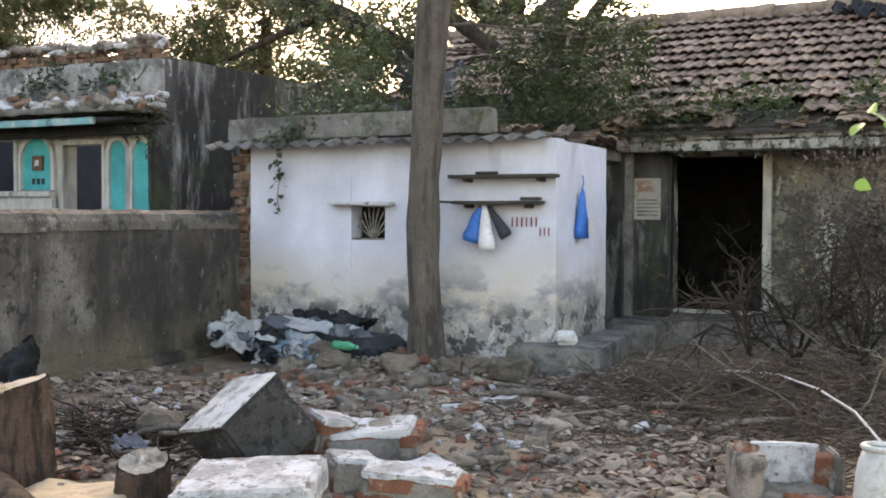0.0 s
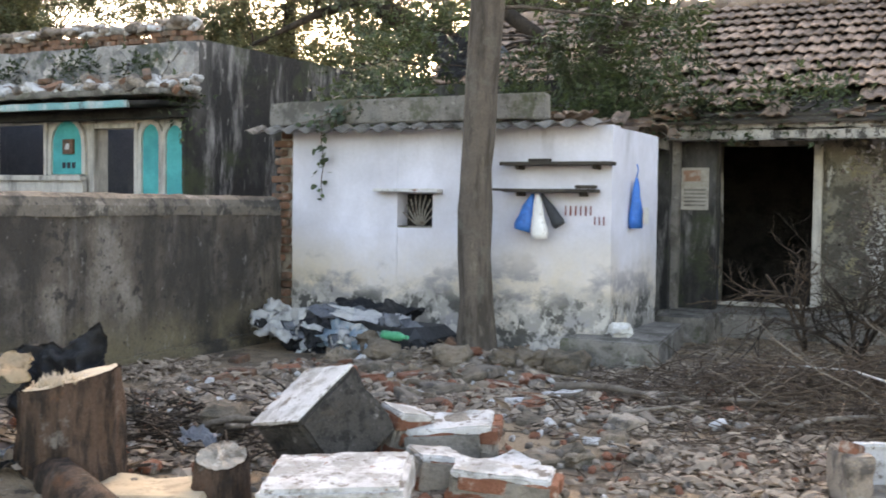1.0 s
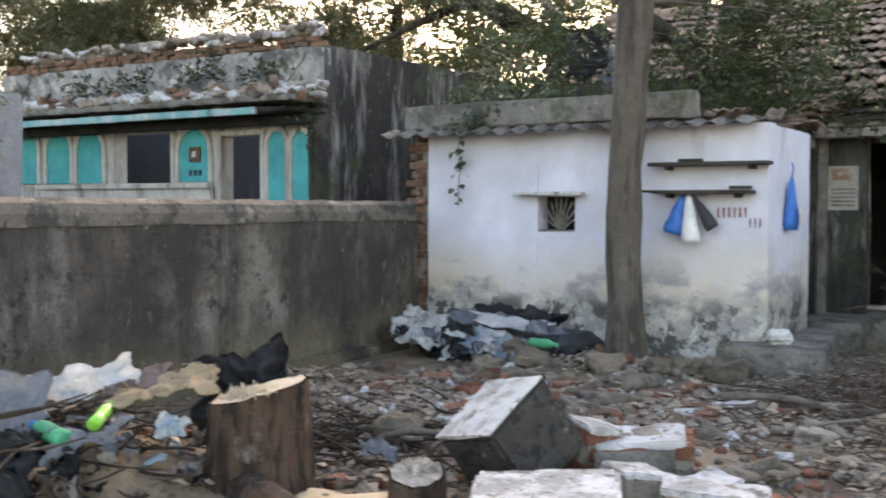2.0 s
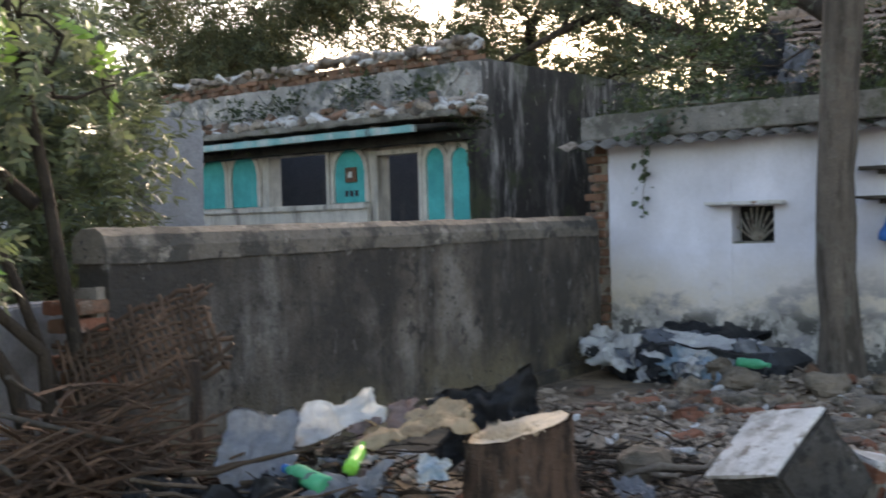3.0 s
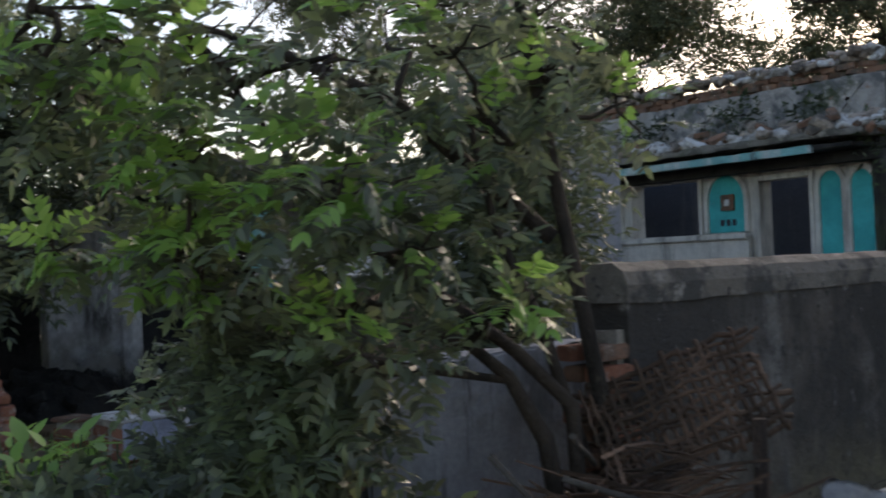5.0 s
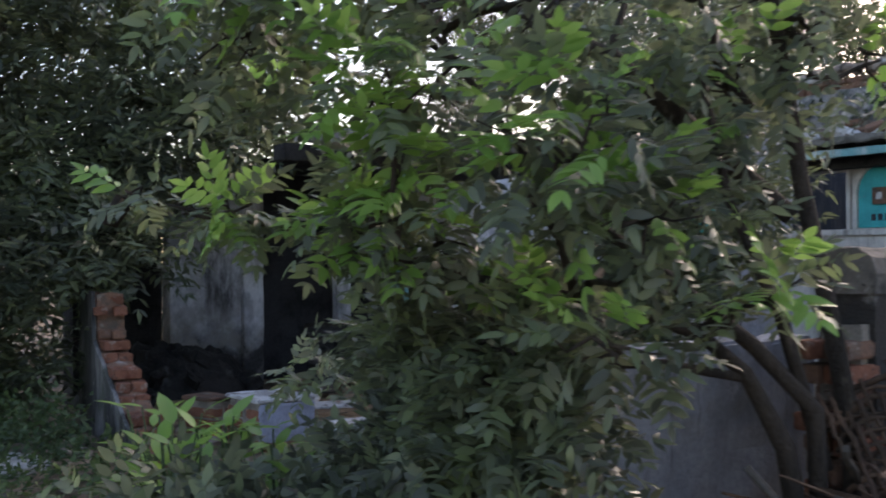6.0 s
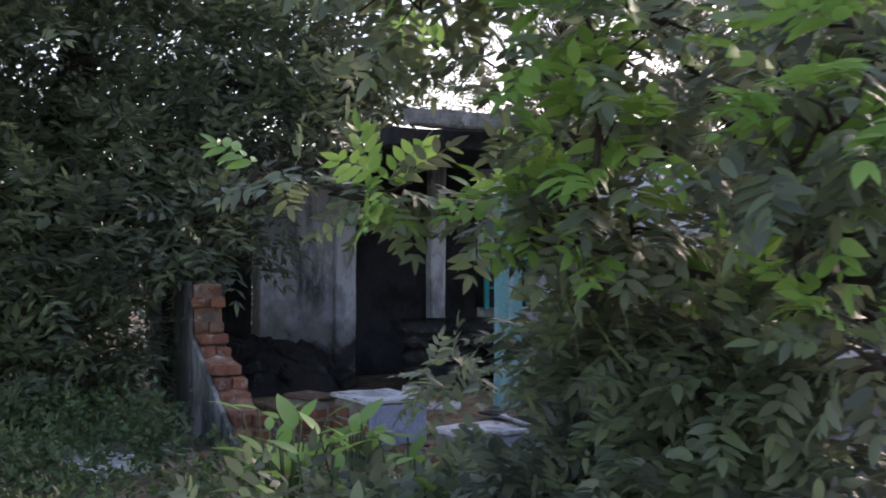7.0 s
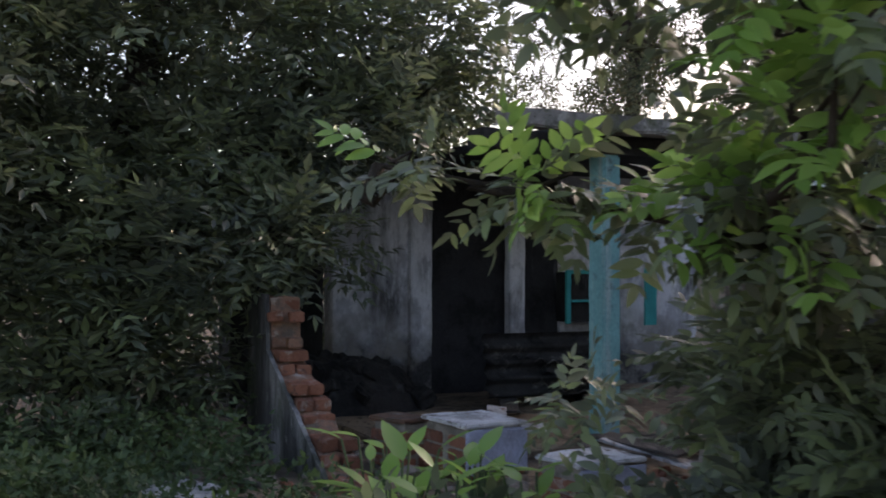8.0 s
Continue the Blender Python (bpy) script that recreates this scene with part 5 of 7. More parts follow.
# old spreading tree behind the tiled house
r6 = np.random.default_rng(66)
old_limbs = [
    ([(-8.9, 20.4, 0.1), (-8.85, 20.4, 2.5), (-8.85, 20.4, 4.6), (-8.9, 20.4, 5.6)], [0.75, 0.62, 0.55, 0.5]),
    ([(-9.0, 20.3, 4.0), (-10.8, 19.4, 4.9), (-12.0, 18.8, 5.7), (-13.6, 18.3, 6.3), (-15.2, 17.8, 6.4)], [0.34, 0.26, 0.2, 0.14, 0.07]),
    ([(-8.9, 20.4, 5.3), (-9.8, 20.0, 6.4), (-11.2, 19.4, 7.2), (-13.0, 18.8, 7.5)], [0.32, 0.24, 0.16, 0.08]),
    ([(-8.9, 20.4, 5.2), (-8.6, 20.3, 6.4), (-8.3, 20.2, 7.6)], [0.3, 0.24, 0.16]),
    ([(-8.8, 20.4, 5.0), (-7.6, 20.5, 6.0), (-6.2, 20.4, 6.8), (-4.6, 20.2, 7.2)], [0.3, 0.24, 0.17, 0.09]),
    ([(-12.0, 18.8, 5.7), (-12.8, 18.2, 5.3), (-13.9, 17.6, 4.7)], [0.12, 0.08, 0.04]),
    ([(-10.8, 19.4, 4.9), (-11.6, 19.0, 4.5), (-12.6, 18.6, 4.2)], [0.12, 0.08, 0.04])]
clumps = []
for pts, rad in old_limbs[1:]:
    for a, b in zip(pts, pts[1:]):
        for k in range(5):
            p = Vector(a).lerp(Vector(b), r6.uniform(0.2, 1.1)) + Vector((r6.normal() * 0.6, r6.normal() * 0.5, r6.normal() * 0.55))
            w = r6.uniform(0.3, 0.6)
            clumps.append((p.x, p.y, p.z, w * 1.3, w, w * 0.55, int(26 * w / 0.45)))
tree("old_tree", "large old spreading tree with arching limbs behind the houses", old_limbs, clumps, M["leaf_far"], M["bark_dark"], 67, size=0.1, ratio=0.4, stalk=0.3, pairs=4, twigs=3)

# creeper and scrub hanging over the far end of the mouldy house wall
tree("wall_scrub", "dark green scrub growing over the mouldy wall end", [([(-9.2, 15.4, 0.1), (-9.2, 15.3, 1.6), (-9.25, 15.2, 2.8)], [0.06, 0.05, 0.03])], [(-9.3, 14.6, 2.9, 0.35, 0.8, 0.4, 150), (-9.3, 13.4, 2.6, 0.22, 0.6, 0.4, 90), (-9.3, 15.8, 3.2, 0.4, 0.9, 0.5, 170), (-9.25, 14.6, 2.0, 0.25, 0.7, 0.5, 120), (-9.2, 13.6, 1.7, 0.2, 0.5, 0.4, 70)], M["leaf_roof"], M["bark_dark"], 71, size=0.07, ratio=0.42, stalk=0.2, pairs=3, twigs=4, category="shrub")

# low thicket closing the distance beyond the ruin
r5 = np.random.default_rng(55)
for x, y in ((-17.5, 8.2), (-18.5, 10.2), (-19.5, 12.4), (-17.2, 6.4), (-18.5, 3.5), (-19.0, 0.0), (-18.5, -3.5), (-17.5, -6.5), (-19.0, 14.5), (-17.0, 4.8)):
    cl = [(x + r5.normal(0, 0.5), y + r5.normal(0, 0.7), r5.uniform(0.7, 2.0), 0.9, 0.9, 0.6, 130) for _ in range(6)]
    tree("bush", "dark green bush in a distant thicket", [([(x, y, 0.1), (x, y, 0.9), (x + 0.1, y, 1.6)], [0.07, 0.05, 0.03])], cl, M["leaf_far"], M["bark_dark"], int(100 + y * 3), size=0.13, ratio=0.42, stalk=0.3, pairs=3, twigs=2, category="bush")

# ---- yard: stumps, blocks and broken masonry ----
def stump(name, label, at, r0, r1, h, seed, lean=(0, 0), face="cut_wood", rag=0.012):
    """A sawn trunk: ridged bark with flared foot, pale cut face and torn splinters."""
    t = thing(name, label, "tree stump", at)
    bm = bmesh.new()
    seg, rows = 128, 26
    rings = []
    for j in range(rows + 1):
        f = j / rows
        ring = []
        for s in range(seg):
            a = 2 * math.pi * s / seg
            ridge = 1 + 0.08 * noise.noise(Vector((math.cos(a) * 3, math.sin(a) * 3, f * 1.2 + seed))) + 0.09 * abs(noise.noise(Vector((math.cos(a) * 9, math.sin(a) * 9, f * 2.2 + seed)))) + 0.07 * abs(noise.noise(Vector((math.cos(a) * 15, math.sin(a) * 15, f * 4.5 + seed)))) + 0.012 * math.sin(a * 17 + 5 * noise.noise(Vector((math.cos(a) * 2, math.sin(a) * 2, f * 2 + seed))))
            flare = r0 + (r1 - r0) * f ** 0.6 + 0.16 * r0 * max(0, 0.25 - f) * 4 * max(0, math.sin(3 * a + seed))
            top = h + lean[0] * math.cos(a) + lean[1] * math.sin(a) + rag * noise.noise(Vector((math.cos(a) * 3, math.sin(a) * 3, seed)))
            ring.append(bm.verts.new((flare * ridge * math.cos(a), flare * ridge * math.sin(a), -0.12 + (top + 0.12) * f)))
        rings.append(ring)
    for a, b in zip(rings, rings[1:]):
        for s in range(seg):
            bm.faces.new((a[s], a[(s + 1) % seg], b[(s + 1) % seg], b[s])).smooth = True
    part("bark", bm, M["stump_bark"], t)
    bm = bmesh.new()
    prev = None
    for q in (0.97, 0.6, 0.3):
        ring = []
        for s in range(seg):
            a = 2 * math.pi * s / seg
            r = r1 * q
            z = h + 0.002 + (lean[0] * math.cos(a) + lean[1] * math.sin(a)) * q + rag * noise.noise(Vector((math.cos(a) * 3, math.sin(a) * 3, seed))) * q + 1.5 * rag * (1 - q) * noise.noise(Vector((a * 2, q * 6, seed)))
            ring.append(bm.verts.new((r * math.cos(a), r * math.sin(a), z)))
        if prev:
            for s in range(seg):
                bm.faces.new((prev[s], prev[(s + 1) % seg], ring[(s + 1) % seg], ring[s]))
        prev = ring
    bm.faces.new(prev)
    part("cut_face", bm, M[face], t, "pale freshly sawn wood" if face == "cut_wood" else "weathered grey cut wood")
    return t


big_stump = stump("tree_stump", "thick freshly cut tree stump with rough brown bark", (-4.23, 3.62, 0.2), 0.265, 0.215, 0.51, 3, (0.045, 0.03))
bm = bmesh.new()
for k in range(420):   # torn ridge of splinters
    f = rng.uniform(-1, 1)
    x, y = -0.03 + 0.05 * rng.normal() + 0.11 * f, -0.085 + 0.035 * rng.normal() - 0.02 * f
    z = 0.505 + 0.045 * x / 0.2 + 0.03 * y / 0.2
    hh = rng.uniform(0.01, 0.06) * (1.15 - abs(f))
    tube([(x, y, z), (x + 0.012 * rng.normal(), y + 0.012 * rng.normal(), z + hh)], [rng.uniform(0.003, 0.008), 0.0012], 4, bm=bm)
tagged(part("torn_ridge", bm, M["cut_wood"], big_stump, "torn wood fibres"), kind="stuff")
stump("tree_stump", "small cut stump with a whitish top", (-3.50, 3.80, 0.2), 0.135, 0.115, 0.20, 7, (-0.02, 0.03), "old_cut", 0.018)
single("root", tube([(-4.2, 3.5, 0.28), (-3.9, 3.3, 0.3), (-3.6, 3.2, 0.28), (-3.3, 3.15, 0.2)], [0.12, 0.1, 0.08, 0.05], 10, lump=0.4), M["stump_bark"], "thick bark-covered surface root of the cut tree", "root")

# tilted concrete block with a limewashed face
B0 = Vector((-3.359, 4.177, 0.503))
e1, e2, e3 = Vector((-0.381, 0.143, -0.081)), Vector((0.085, 0.359, 0.238)), Vector((0.097, 0.13, -0.232))
u1 = e1.normalized()
u2 = (e2 - u1 * e2.dot(u1)).normalized()
u3 = u1.cross(u2)
u3 = u3 if u3.dot(e3) > 0 else -u3
blk = thing("concrete_block", "tilted dark concrete block with one whitewashed face", "block", B0)
BR = Matrix((u1, u2, u3)).transposed().to_4x4()
bm = box(0, 0.415, 0, 0.44, 0.012, 0.42, 0.02, 0.035, 0.024, 91)
bmesh.ops.transform(bm, matrix=BR, verts=bm.verts[:])
bmesh.ops.recalc_face_normals(bm, faces=bm.faces[:])
part("body", bm, M["block_dark"], blk)
bm = box(0.006, 0.409, 0.006, 0.434, -0.004, 0.011, 0, 0.03, 0.007, 92)
bmesh.ops.transform(bm, matrix=BR, verts=bm.verts[:])
bmesh.ops.recalc_face_normals(bm, faces=bm.faces[:])
part("limewashed_face", bm, M["lime"], blk, "whitewashed plaster face")


def masonry(label, at, rz, nx, ny, nz, cap="lime", tilt=(0, 0), skin=None):
    """A fallen lump of brickwork with mortar and a plaster skin on its top."""
    t = new("masonry_chunk")
    t.matrix_basis = pose(*at, tilt[0], tilt[1], rz)
    tagged(t, label, "rubble", "fallen brickwork")
    L, W = nx * 0.225, ny * 0.112
    for c in range(nz):
        for j in range(ny):
            for i in range(nx):
                x = -L / 2 + 0.1125 + 0.225 * i + (0.05 if c % 2 else 0)
                lay(BRICK, "brick", pose(x + 0.008 * rng.normal(), -W / 2 + 0.056 + 0.112 * j + 0.006 * rng.normal(), 0.08 * c, 2 * rng.normal(), 2 * rng.normal(), 3 * rng.normal()), t)
    part("mortar", box(-L / 2 + 0.008, L / 2 + 0.03, -W / 2 + 0.006, W / 2 - 0.006, 0.0, 0.08 * nz - 0.006, 0.02, 0.035, 0.028, nx * 7 + nz), M["mortar"], t)
    part("plaster", box(-L / 2 + 0.015, L / 2 + 0.01, -W / 2 + 0.008, W / 2 - 0.01, 0.08 * nz - 0.03, 0.08 * nz + 0.014, 0.01, 0.03, 0.026, nx + ny * 5), M[cap], t, "chipped white plaster skin")
    if skin:
        part("plaster", box(-L / 2 + 0.02, L / 2 - 0.05, -W / 2 - 0.03, -W / 2 - 0.004, 0.01, 0.08 * nz - 0.02, 0.006, 0.05, 0.008, 77), M[skin], t, "grey plaster skin")
    return t


masonry("lump of red brick masonry with white plaster top", (-2.98, 5.02, 0.24), 22, 2, 3, 2, "lime", (5, -4), "concrete")
masonry("broken red brick lump with white plaster", (-3.22, 4.86, 0.22), 62, 1, 2, 3, "lime", (8, 12))
masonry("mortared brick lump with white plaster top", (-2.40, 4.36, 0.2), 16, 2, 2, 2, "lime", (4, 3))
masonry("mortared brick lump lying beside the white slab", (-2.80, 4.46, 0.2), 40, 1, 3, 2, "lime", (-5, 7), "mortar")
masonry("single broken course of red bricks on the ground", (-2.55, 4.85, 0.2), -20, 1, 2, 1, "lime", (6, 5))
single("plaster_slab", box(-0.30, 0.30, -0.25, 0.25, 0, 0.17, 0.02, 0.04, 0.016, 5), M["lime"], "large flat block with a whitewashed top", "slab", pose(-2.90, 3.84, 0.24, 4, -3, 24))
# box-shaped broken drain of brick and plaster
drain = thing("brick_drain", "broken box-shaped brick drain piece with plastered hollow", "rubble", (-0.86, 5.28, 0.2), 24)
drain.matrix_basis = drain.matrix_basis @ Matrix.Scale(0.8, 4)
for a, mt in (((-0.3, -0.17, -0.2, 0.2, 0, 0.30), "rubble"), ((0.27, 0.31, -0.2, 0.2, 0, 0.3), "concrete"), ((-0.168, 0.268, 0.14, 0.2, 0, 0.31), "lime"), ((-0.168, 0.268, -0.2, 0.138, 0, 0.07), "mortar")):
    part("slab", box(*a, 0.012, 0.04, 0.03, 95), M[mt], drain)
for k in range(9):
    lay(BRICK, "brick", pose(-0.1 + 0.1 * rng.normal() + 0.06 * k, -0.26 + 0.05 * rng.normal(), 0.0 + 0.02 * rng.uniform(), 8 * rng.normal(), 8 * rng.normal(), 20 * rng.normal()), drain)
lay(BRICK, "brick", pose(-0.235, -0.03, 0.28, 8, 14, 62), drain)
lay(BRICK, "brick", pose(0.235, 0.0, 0.16, 6, 66, 84), drain)
jug = thing("plastic_container", "dirty white plastic container with a ring-shaped mouth", "container", (-0.4, 4.9, 0.2))
part("body", tube([(0, 0, 0), (0, 0, 0.05), (0.01, 0, 0.25), (0.0, 0, 0.32), (0, 0, 0.36)], [0.10, 0.115, 0.11, 0.09, 0.07], 20), M["plastic_white"], jug)
bm = bmesh.new()
tube([(0.07 * math.cos(k * 0.45), 0.07 * math.sin(k * 0.45), 0.37) for k in range(15)], 0.014, 6, bm=bm)
part("rim", bm, M["plastic_white"], jug)
hose = [(-1.95, 8.4, 0.33), (-1.7, 8.1, 0.40), (-1.3, 7.7, 0.45), (-0.95, 7.1, 0.46), (-0.68, 6.6, 0.42), (-0.5, 6.2, 0.33), (-0.38, 5.9, 0.22)]
single("bent_pipe", tube(hose, 0.008, 8), M["plastic_white"], "thin white plastic pipe bent in an arc", "pipe")

# stones round the tree
for k, (x, y, sx, sy, sz, rz) in enumerate(((-5.25, 7.95, 0.2, 0.16, 0.22, 10), (-5.0, 7.75, 0.3, 0.2, 0.17, 30), (-5.32, 7.6, 0.24, 0.18, 0.13, 70), (-4.35, 7.72, 0.3, 0.2, 0.16, 15), (-4.0, 7.9, 0.2, 0.15, 0.13, 50), (-3.5, 8.1, 0.34, 0.22, 0.2, 8), (-3.85, 8.15, 0.25, 0.2, 0.16, 35), (-4.75, 7.62, 0.2, 0.14, 0.1, 12), (-4.1, 7.45, 0.25, 0.12, 0.09, 22), (-4.55, 7.35, 0.24, 0.13, 0.08, -12))):
    single("stone", chunk(sx, sy, sz, 20 + k, 0.05, 0.045, 3), M["stone"], "rough grey-brown stone bedded in leaf litter round the tree", "stone", pose(x, y, ground_z(x, y) - 0.02, 4 * rng.normal(), 4 * rng.normal(), rz), "stones round the tree")
for k in range(34):
    x, y = -4.0 + 0.9 * rng.normal(), 7.0 + 0.6 * rng.normal()
    ob = new("loose_brick", BRICK if k % 2 else OLD_BRICK)
    ob.matrix_basis = pose(x, y, ground_z(x, y) - 0.02, 10 * rng.normal(), 12 * rng.normal(), rng.uniform(0, 180))
    tagged(ob, "loose broken brick half sunk in leaf litter", "brick", "loose bricks")
for k in range(70):
    x, y = rng.uniform(-5.0, -2.0), rng.uniform(4.9, 7.8)
    if k > 52:
        x, y = rng.uniform(-5.9, -4.3), rng.uniform(4.0, 5.2)
    single("plaster_fragment", chunk(*(rng.uniform(0.08, 0.26, 2)), rng.uniform(0.03, 0.09), 40 + k, 0.03, 0.012, 2), M[("rubble", "stone", "lime", "stone", "rubble")[k % 5]], "small broken piece of pale plaster on the ground", "rubble", pose(x, y, ground_z(x, y) - 0.01, 8 * rng.normal(), 8 * rng.normal(), rng.uniform(0, 180)), "plaster fragments")
single("stone", chunk(0.26, 0.24, 0.17, 61, 0.03, 0.05, 2), M["stone"], "pointed grey stone lying on burnt sticks", "stone", pose(-4.25, 4.75, 0.24, 0, 0, 20))

# ---- heap of torn sheets against the hut ----
single("rubbish_mound", chunk(1.7, 0.7, 0.3, 15, 0.06, 0.1, 4), M["sheet_black"], "low mound of black plastic refuse against the hut", "rubbish", pose(-5.65, 8.5, 0.16, 0, 0, -6))
pile = [("sheet_white", 0.6, 0.42, -6.25, 8.05, 0.46, 34, 0, 6, 0.12), ("sheet_blue", 0.85, 0.34, -5.45, 7.98, 0.38, 40, 10, -6, 0.10), ("sheet_white", 0.95, 0.26, -5.45, 8.18, 0.57, 12, 2, -4, 0.05), ("sheet_black", 0.6, 0.5, -5.98, 8.1, 0.32, 46, -8, 8, 0.14), ("sheet_black", 0.7, 0.5, -5.05, 8.15, 0.30, 36, 12, -8, 0.14), ("sheet_white", 0.34, 0.26, -6.5, 8.32, 0.52, 60, 20, 30, 0.10), ("sheet_grey", 0.7, 0.4, -5.9, 8.5, 0.54, 12, 5, 4, 0.08), ("sheet_black", 1.2, 0.4, -5.6, 8.65, 0.55, 18, 0, 0, 0.1), ("sheet_white", 0.3, 0.2, -5.9, 8.02, 0.26, 50, 12, 15, 0.08), ("sheet_grey", 0.5, 0.3, -5.2, 8.4, 0.46, 24, 10, -20, 0.08)]
for k, (mt, w, h, x, y, z, rx, ry, rz, amp) in enumerate(pile):
    single("plastic_sheet", cloth(w, h, 34, 24, amp, 100 + k, 0.005, 3.6), M[mt], {"sheet_black": "crumpled black plastic sheet piled against the hut", "sheet_white": "torn dirty white sacking on a rubbish pile", "sheet_blue": "torn pale blue and white sheet on a rubbish pile", "sheet_grey": "crumpled grey sheet on a rubbish pile"}[mt], "sheet", pose(x, y, z - 0.04, rx, ry, rz), "rubbish pile sheets")


def bottle(at, rx, rz, material, label, cap="plastic_white", s=1.0):
    t = new("bottle")
    t.matrix_basis = pose(*at, rx, 0, rz) @ Matrix.Scale(s, 4)
    tagged(t, label, "bottle")
    body = part("body", tube([(0, 0, -0.105), (0, 0, -0.1), (0, 0, -0.05), (0, 0, -0.04), (0, 0, 0.03), (0, 0, 0.06), (0, 0, 0.09), (0, 0, 0.105)], [0.026, 0.034, 0.034, 0.03, 0.034, 0.03, 0.014, 0.013], 18), M[material], t)
    part("cap", tube([(0, 0, 0.106), (0, 0, 0.125)], 0.015, 14), M[cap], body)
    return t


bottle((-4.95, 7.85, 0.42), 90, 80, "plastic_green", "green plastic bottle lying on stones", "plastic_green", 1.2)
bottle((-4.68, 3.12, 0.63), 72, 205, "plastic_lime", "bright lime green plastic bottle on the rubbish heap", "plastic_lime", 0.9)
bottle((-4.76, 2.92, 0.58), 84, 260, "plastic_green", "green plastic bottle lying on the rubbish heap", "plastic_blue", 1.25)

# ---- rubbish heap beside the stump ----
heap = [("sheet_grey", 0.42, 0.56, -5.05, 2.93, 0.60, 54, 4, 38, 0.03, "crumpled grey-blue plastic sheet draped on the heap"), ("sheet_white", 0.52, 0.26, -5.05, 3.36, 0.71, 40, -18, 36, 0.03, "torn white plastic sheet on the heap"), ("sheet_black", 0.6, 0.44, -4.55, 3.85, 0.66, 70, -16, 30, 0.08, "stiff black tarpaulin standing on edge"), ("sheet_pink", 0.42, 0.2, -4.78, 3.45, 0.70, 40, -22, 40, 0.04, "dirty pinkish cloth on the heap"), ("sheet_black", 0.5, 0.3, -4.72, 2.85, 0.50, 50, 0, 36, 0.1, "crumpled black plastic on the heap"), ("sheet_grey", 0.4, 0.14, -4.55, 2.95, 0.56, 36, -12, 30, 0.06, "torn grey plastic strip on the heap"), ("sheet_blue", 0.14, 0.12, -4.38, 3.25, 0.60, 60, 0, 40, 0.05, "small torn blue wrapper"), ("sheet_black", 0.8, 0.5, -4.95, 2.5, 0.40, 34, 0, 30, 0.12, "large crumpled black tarpaulin on the heap"), ("sheet_black", 0.5, 0.4, -5.25, 2.62, 0.42, 44, 10, 34, 0.1, "crumpled black plastic on the heap"), ("sheet_grey", 0.26, 0.16, -4.1, 4.35, 0.3, 20, 6, 30, 0.06, "small grey plastic scrap among sticks")]
for k in range(16):
    x, y = -5.75 + 0.42 * rng.normal(), 8.0 + 0.1 * rng.normal()
    single("scrap", cloth(rng.uniform(0.12, 0.3), rng.uniform(0.08, 0.16), 10, 8, 0.06, 360 + k, 0.003, 12.0), M[("sheet_white", "sheet_black", "sheet_white", "sheet_grey")[k % 4]], "torn scrap of sheeting on the rubbish pile", "scrap", pose(x, y, rng.uniform(0.26, 0.56), 50 + 20 * rng.normal(), 20 * rng.normal(), 25 * rng.normal()), "pile scraps")
scraps = ("sheet_white", "sheet_grey", "sheet_pink", "paper", "sheet_black", "sheet_blue", "sheet_grey", "dirt")
for k in range(60):
    x, y = -4.8 + 0.36 * rng.normal(), 3.1 + 0.32 * rng.normal()
    mt = scraps[k % 8]
    single("scrap", cloth(rng.uniform(0.06, 0.18), rng.uniform(0.05, 0.12), 8, 6, 0.035, 300 + k, 0.003, 14.0), M[mt], "small torn scrap of refuse on the heap", "scrap", pose(x, y, ground_z(x, y) + 0.03, 40 * rng.normal(), 30 * rng.normal(), rng.uniform(0, 360)), "refuse scraps")
for k, (mt, w, h, x, y, z, rx, ry, rz, amp, lb) in enumerate(heap):
    single("plastic_sheet", cloth(w, h, 34, 24, amp, 130 + k, 0.004, 8.0), M[mt], lb, "sheet", pose(x, y, z, rx, ry, rz))
single("sawdust_mound", cloth(0.56, 0.34, 30, 20, 0.05, 88, 0.03, 9.0), M["sawdust"], "pale mound of fresh sawdust beside the stump", "sawdust", pose(-4.60, 3.44, 0.72, 14, -10, 38))
single("sawdust_patch", chunk(0.6, 0.36, 0.07, 89, 0.03, 0.02, 5), M["sawdust"], "pale sawdust spread over the ground by the stump", "sawdust", pose(-3.78, 3.62, 0.2, 0, 0, 25))

# ---- sticks, brush and shrub ----
def stick_mesh(name, lines, seg=4):
    bm = bmesh.new()
    for pts, r in lines:
        n = len(pts)
        tube(pts, [r * (1 - 0.6 * k / (n - 1)) for k in range(n)], seg, bm=bm)
    return bm


lines = []
for k in range(1600):   # brush thrown down before the porch
    x, y = -1.3 + 1.15 * rng.normal(), 7.4 + 0.95 * rng.normal()
    if x < -3.0:
        continue
    h = 0.42 * math.exp(-((x + 0.9) / 1.3) ** 2 - ((y - 7.7) / 0.9) ** 2)
    a = rng.uniform(0, 6.28)
    L = rng.uniform(0.15, 0.7)
    z = ground_z(x, y) + rng.uniform(0, 1) * h + 0.01
    lines.append((wander((x, y, z), (x + L * math.cos(a), y + L * math.sin(a), z + 0.25 * h * rng.normal() + 0.02), 4, 0.12, k), rng.uniform(0.003, 0.008)))
single("brush_pile", stick_mesh("brush", lines), M["twig"], "tangled heap of dry brown twigs on the ground", "brush", kind="stuff")
lines = []
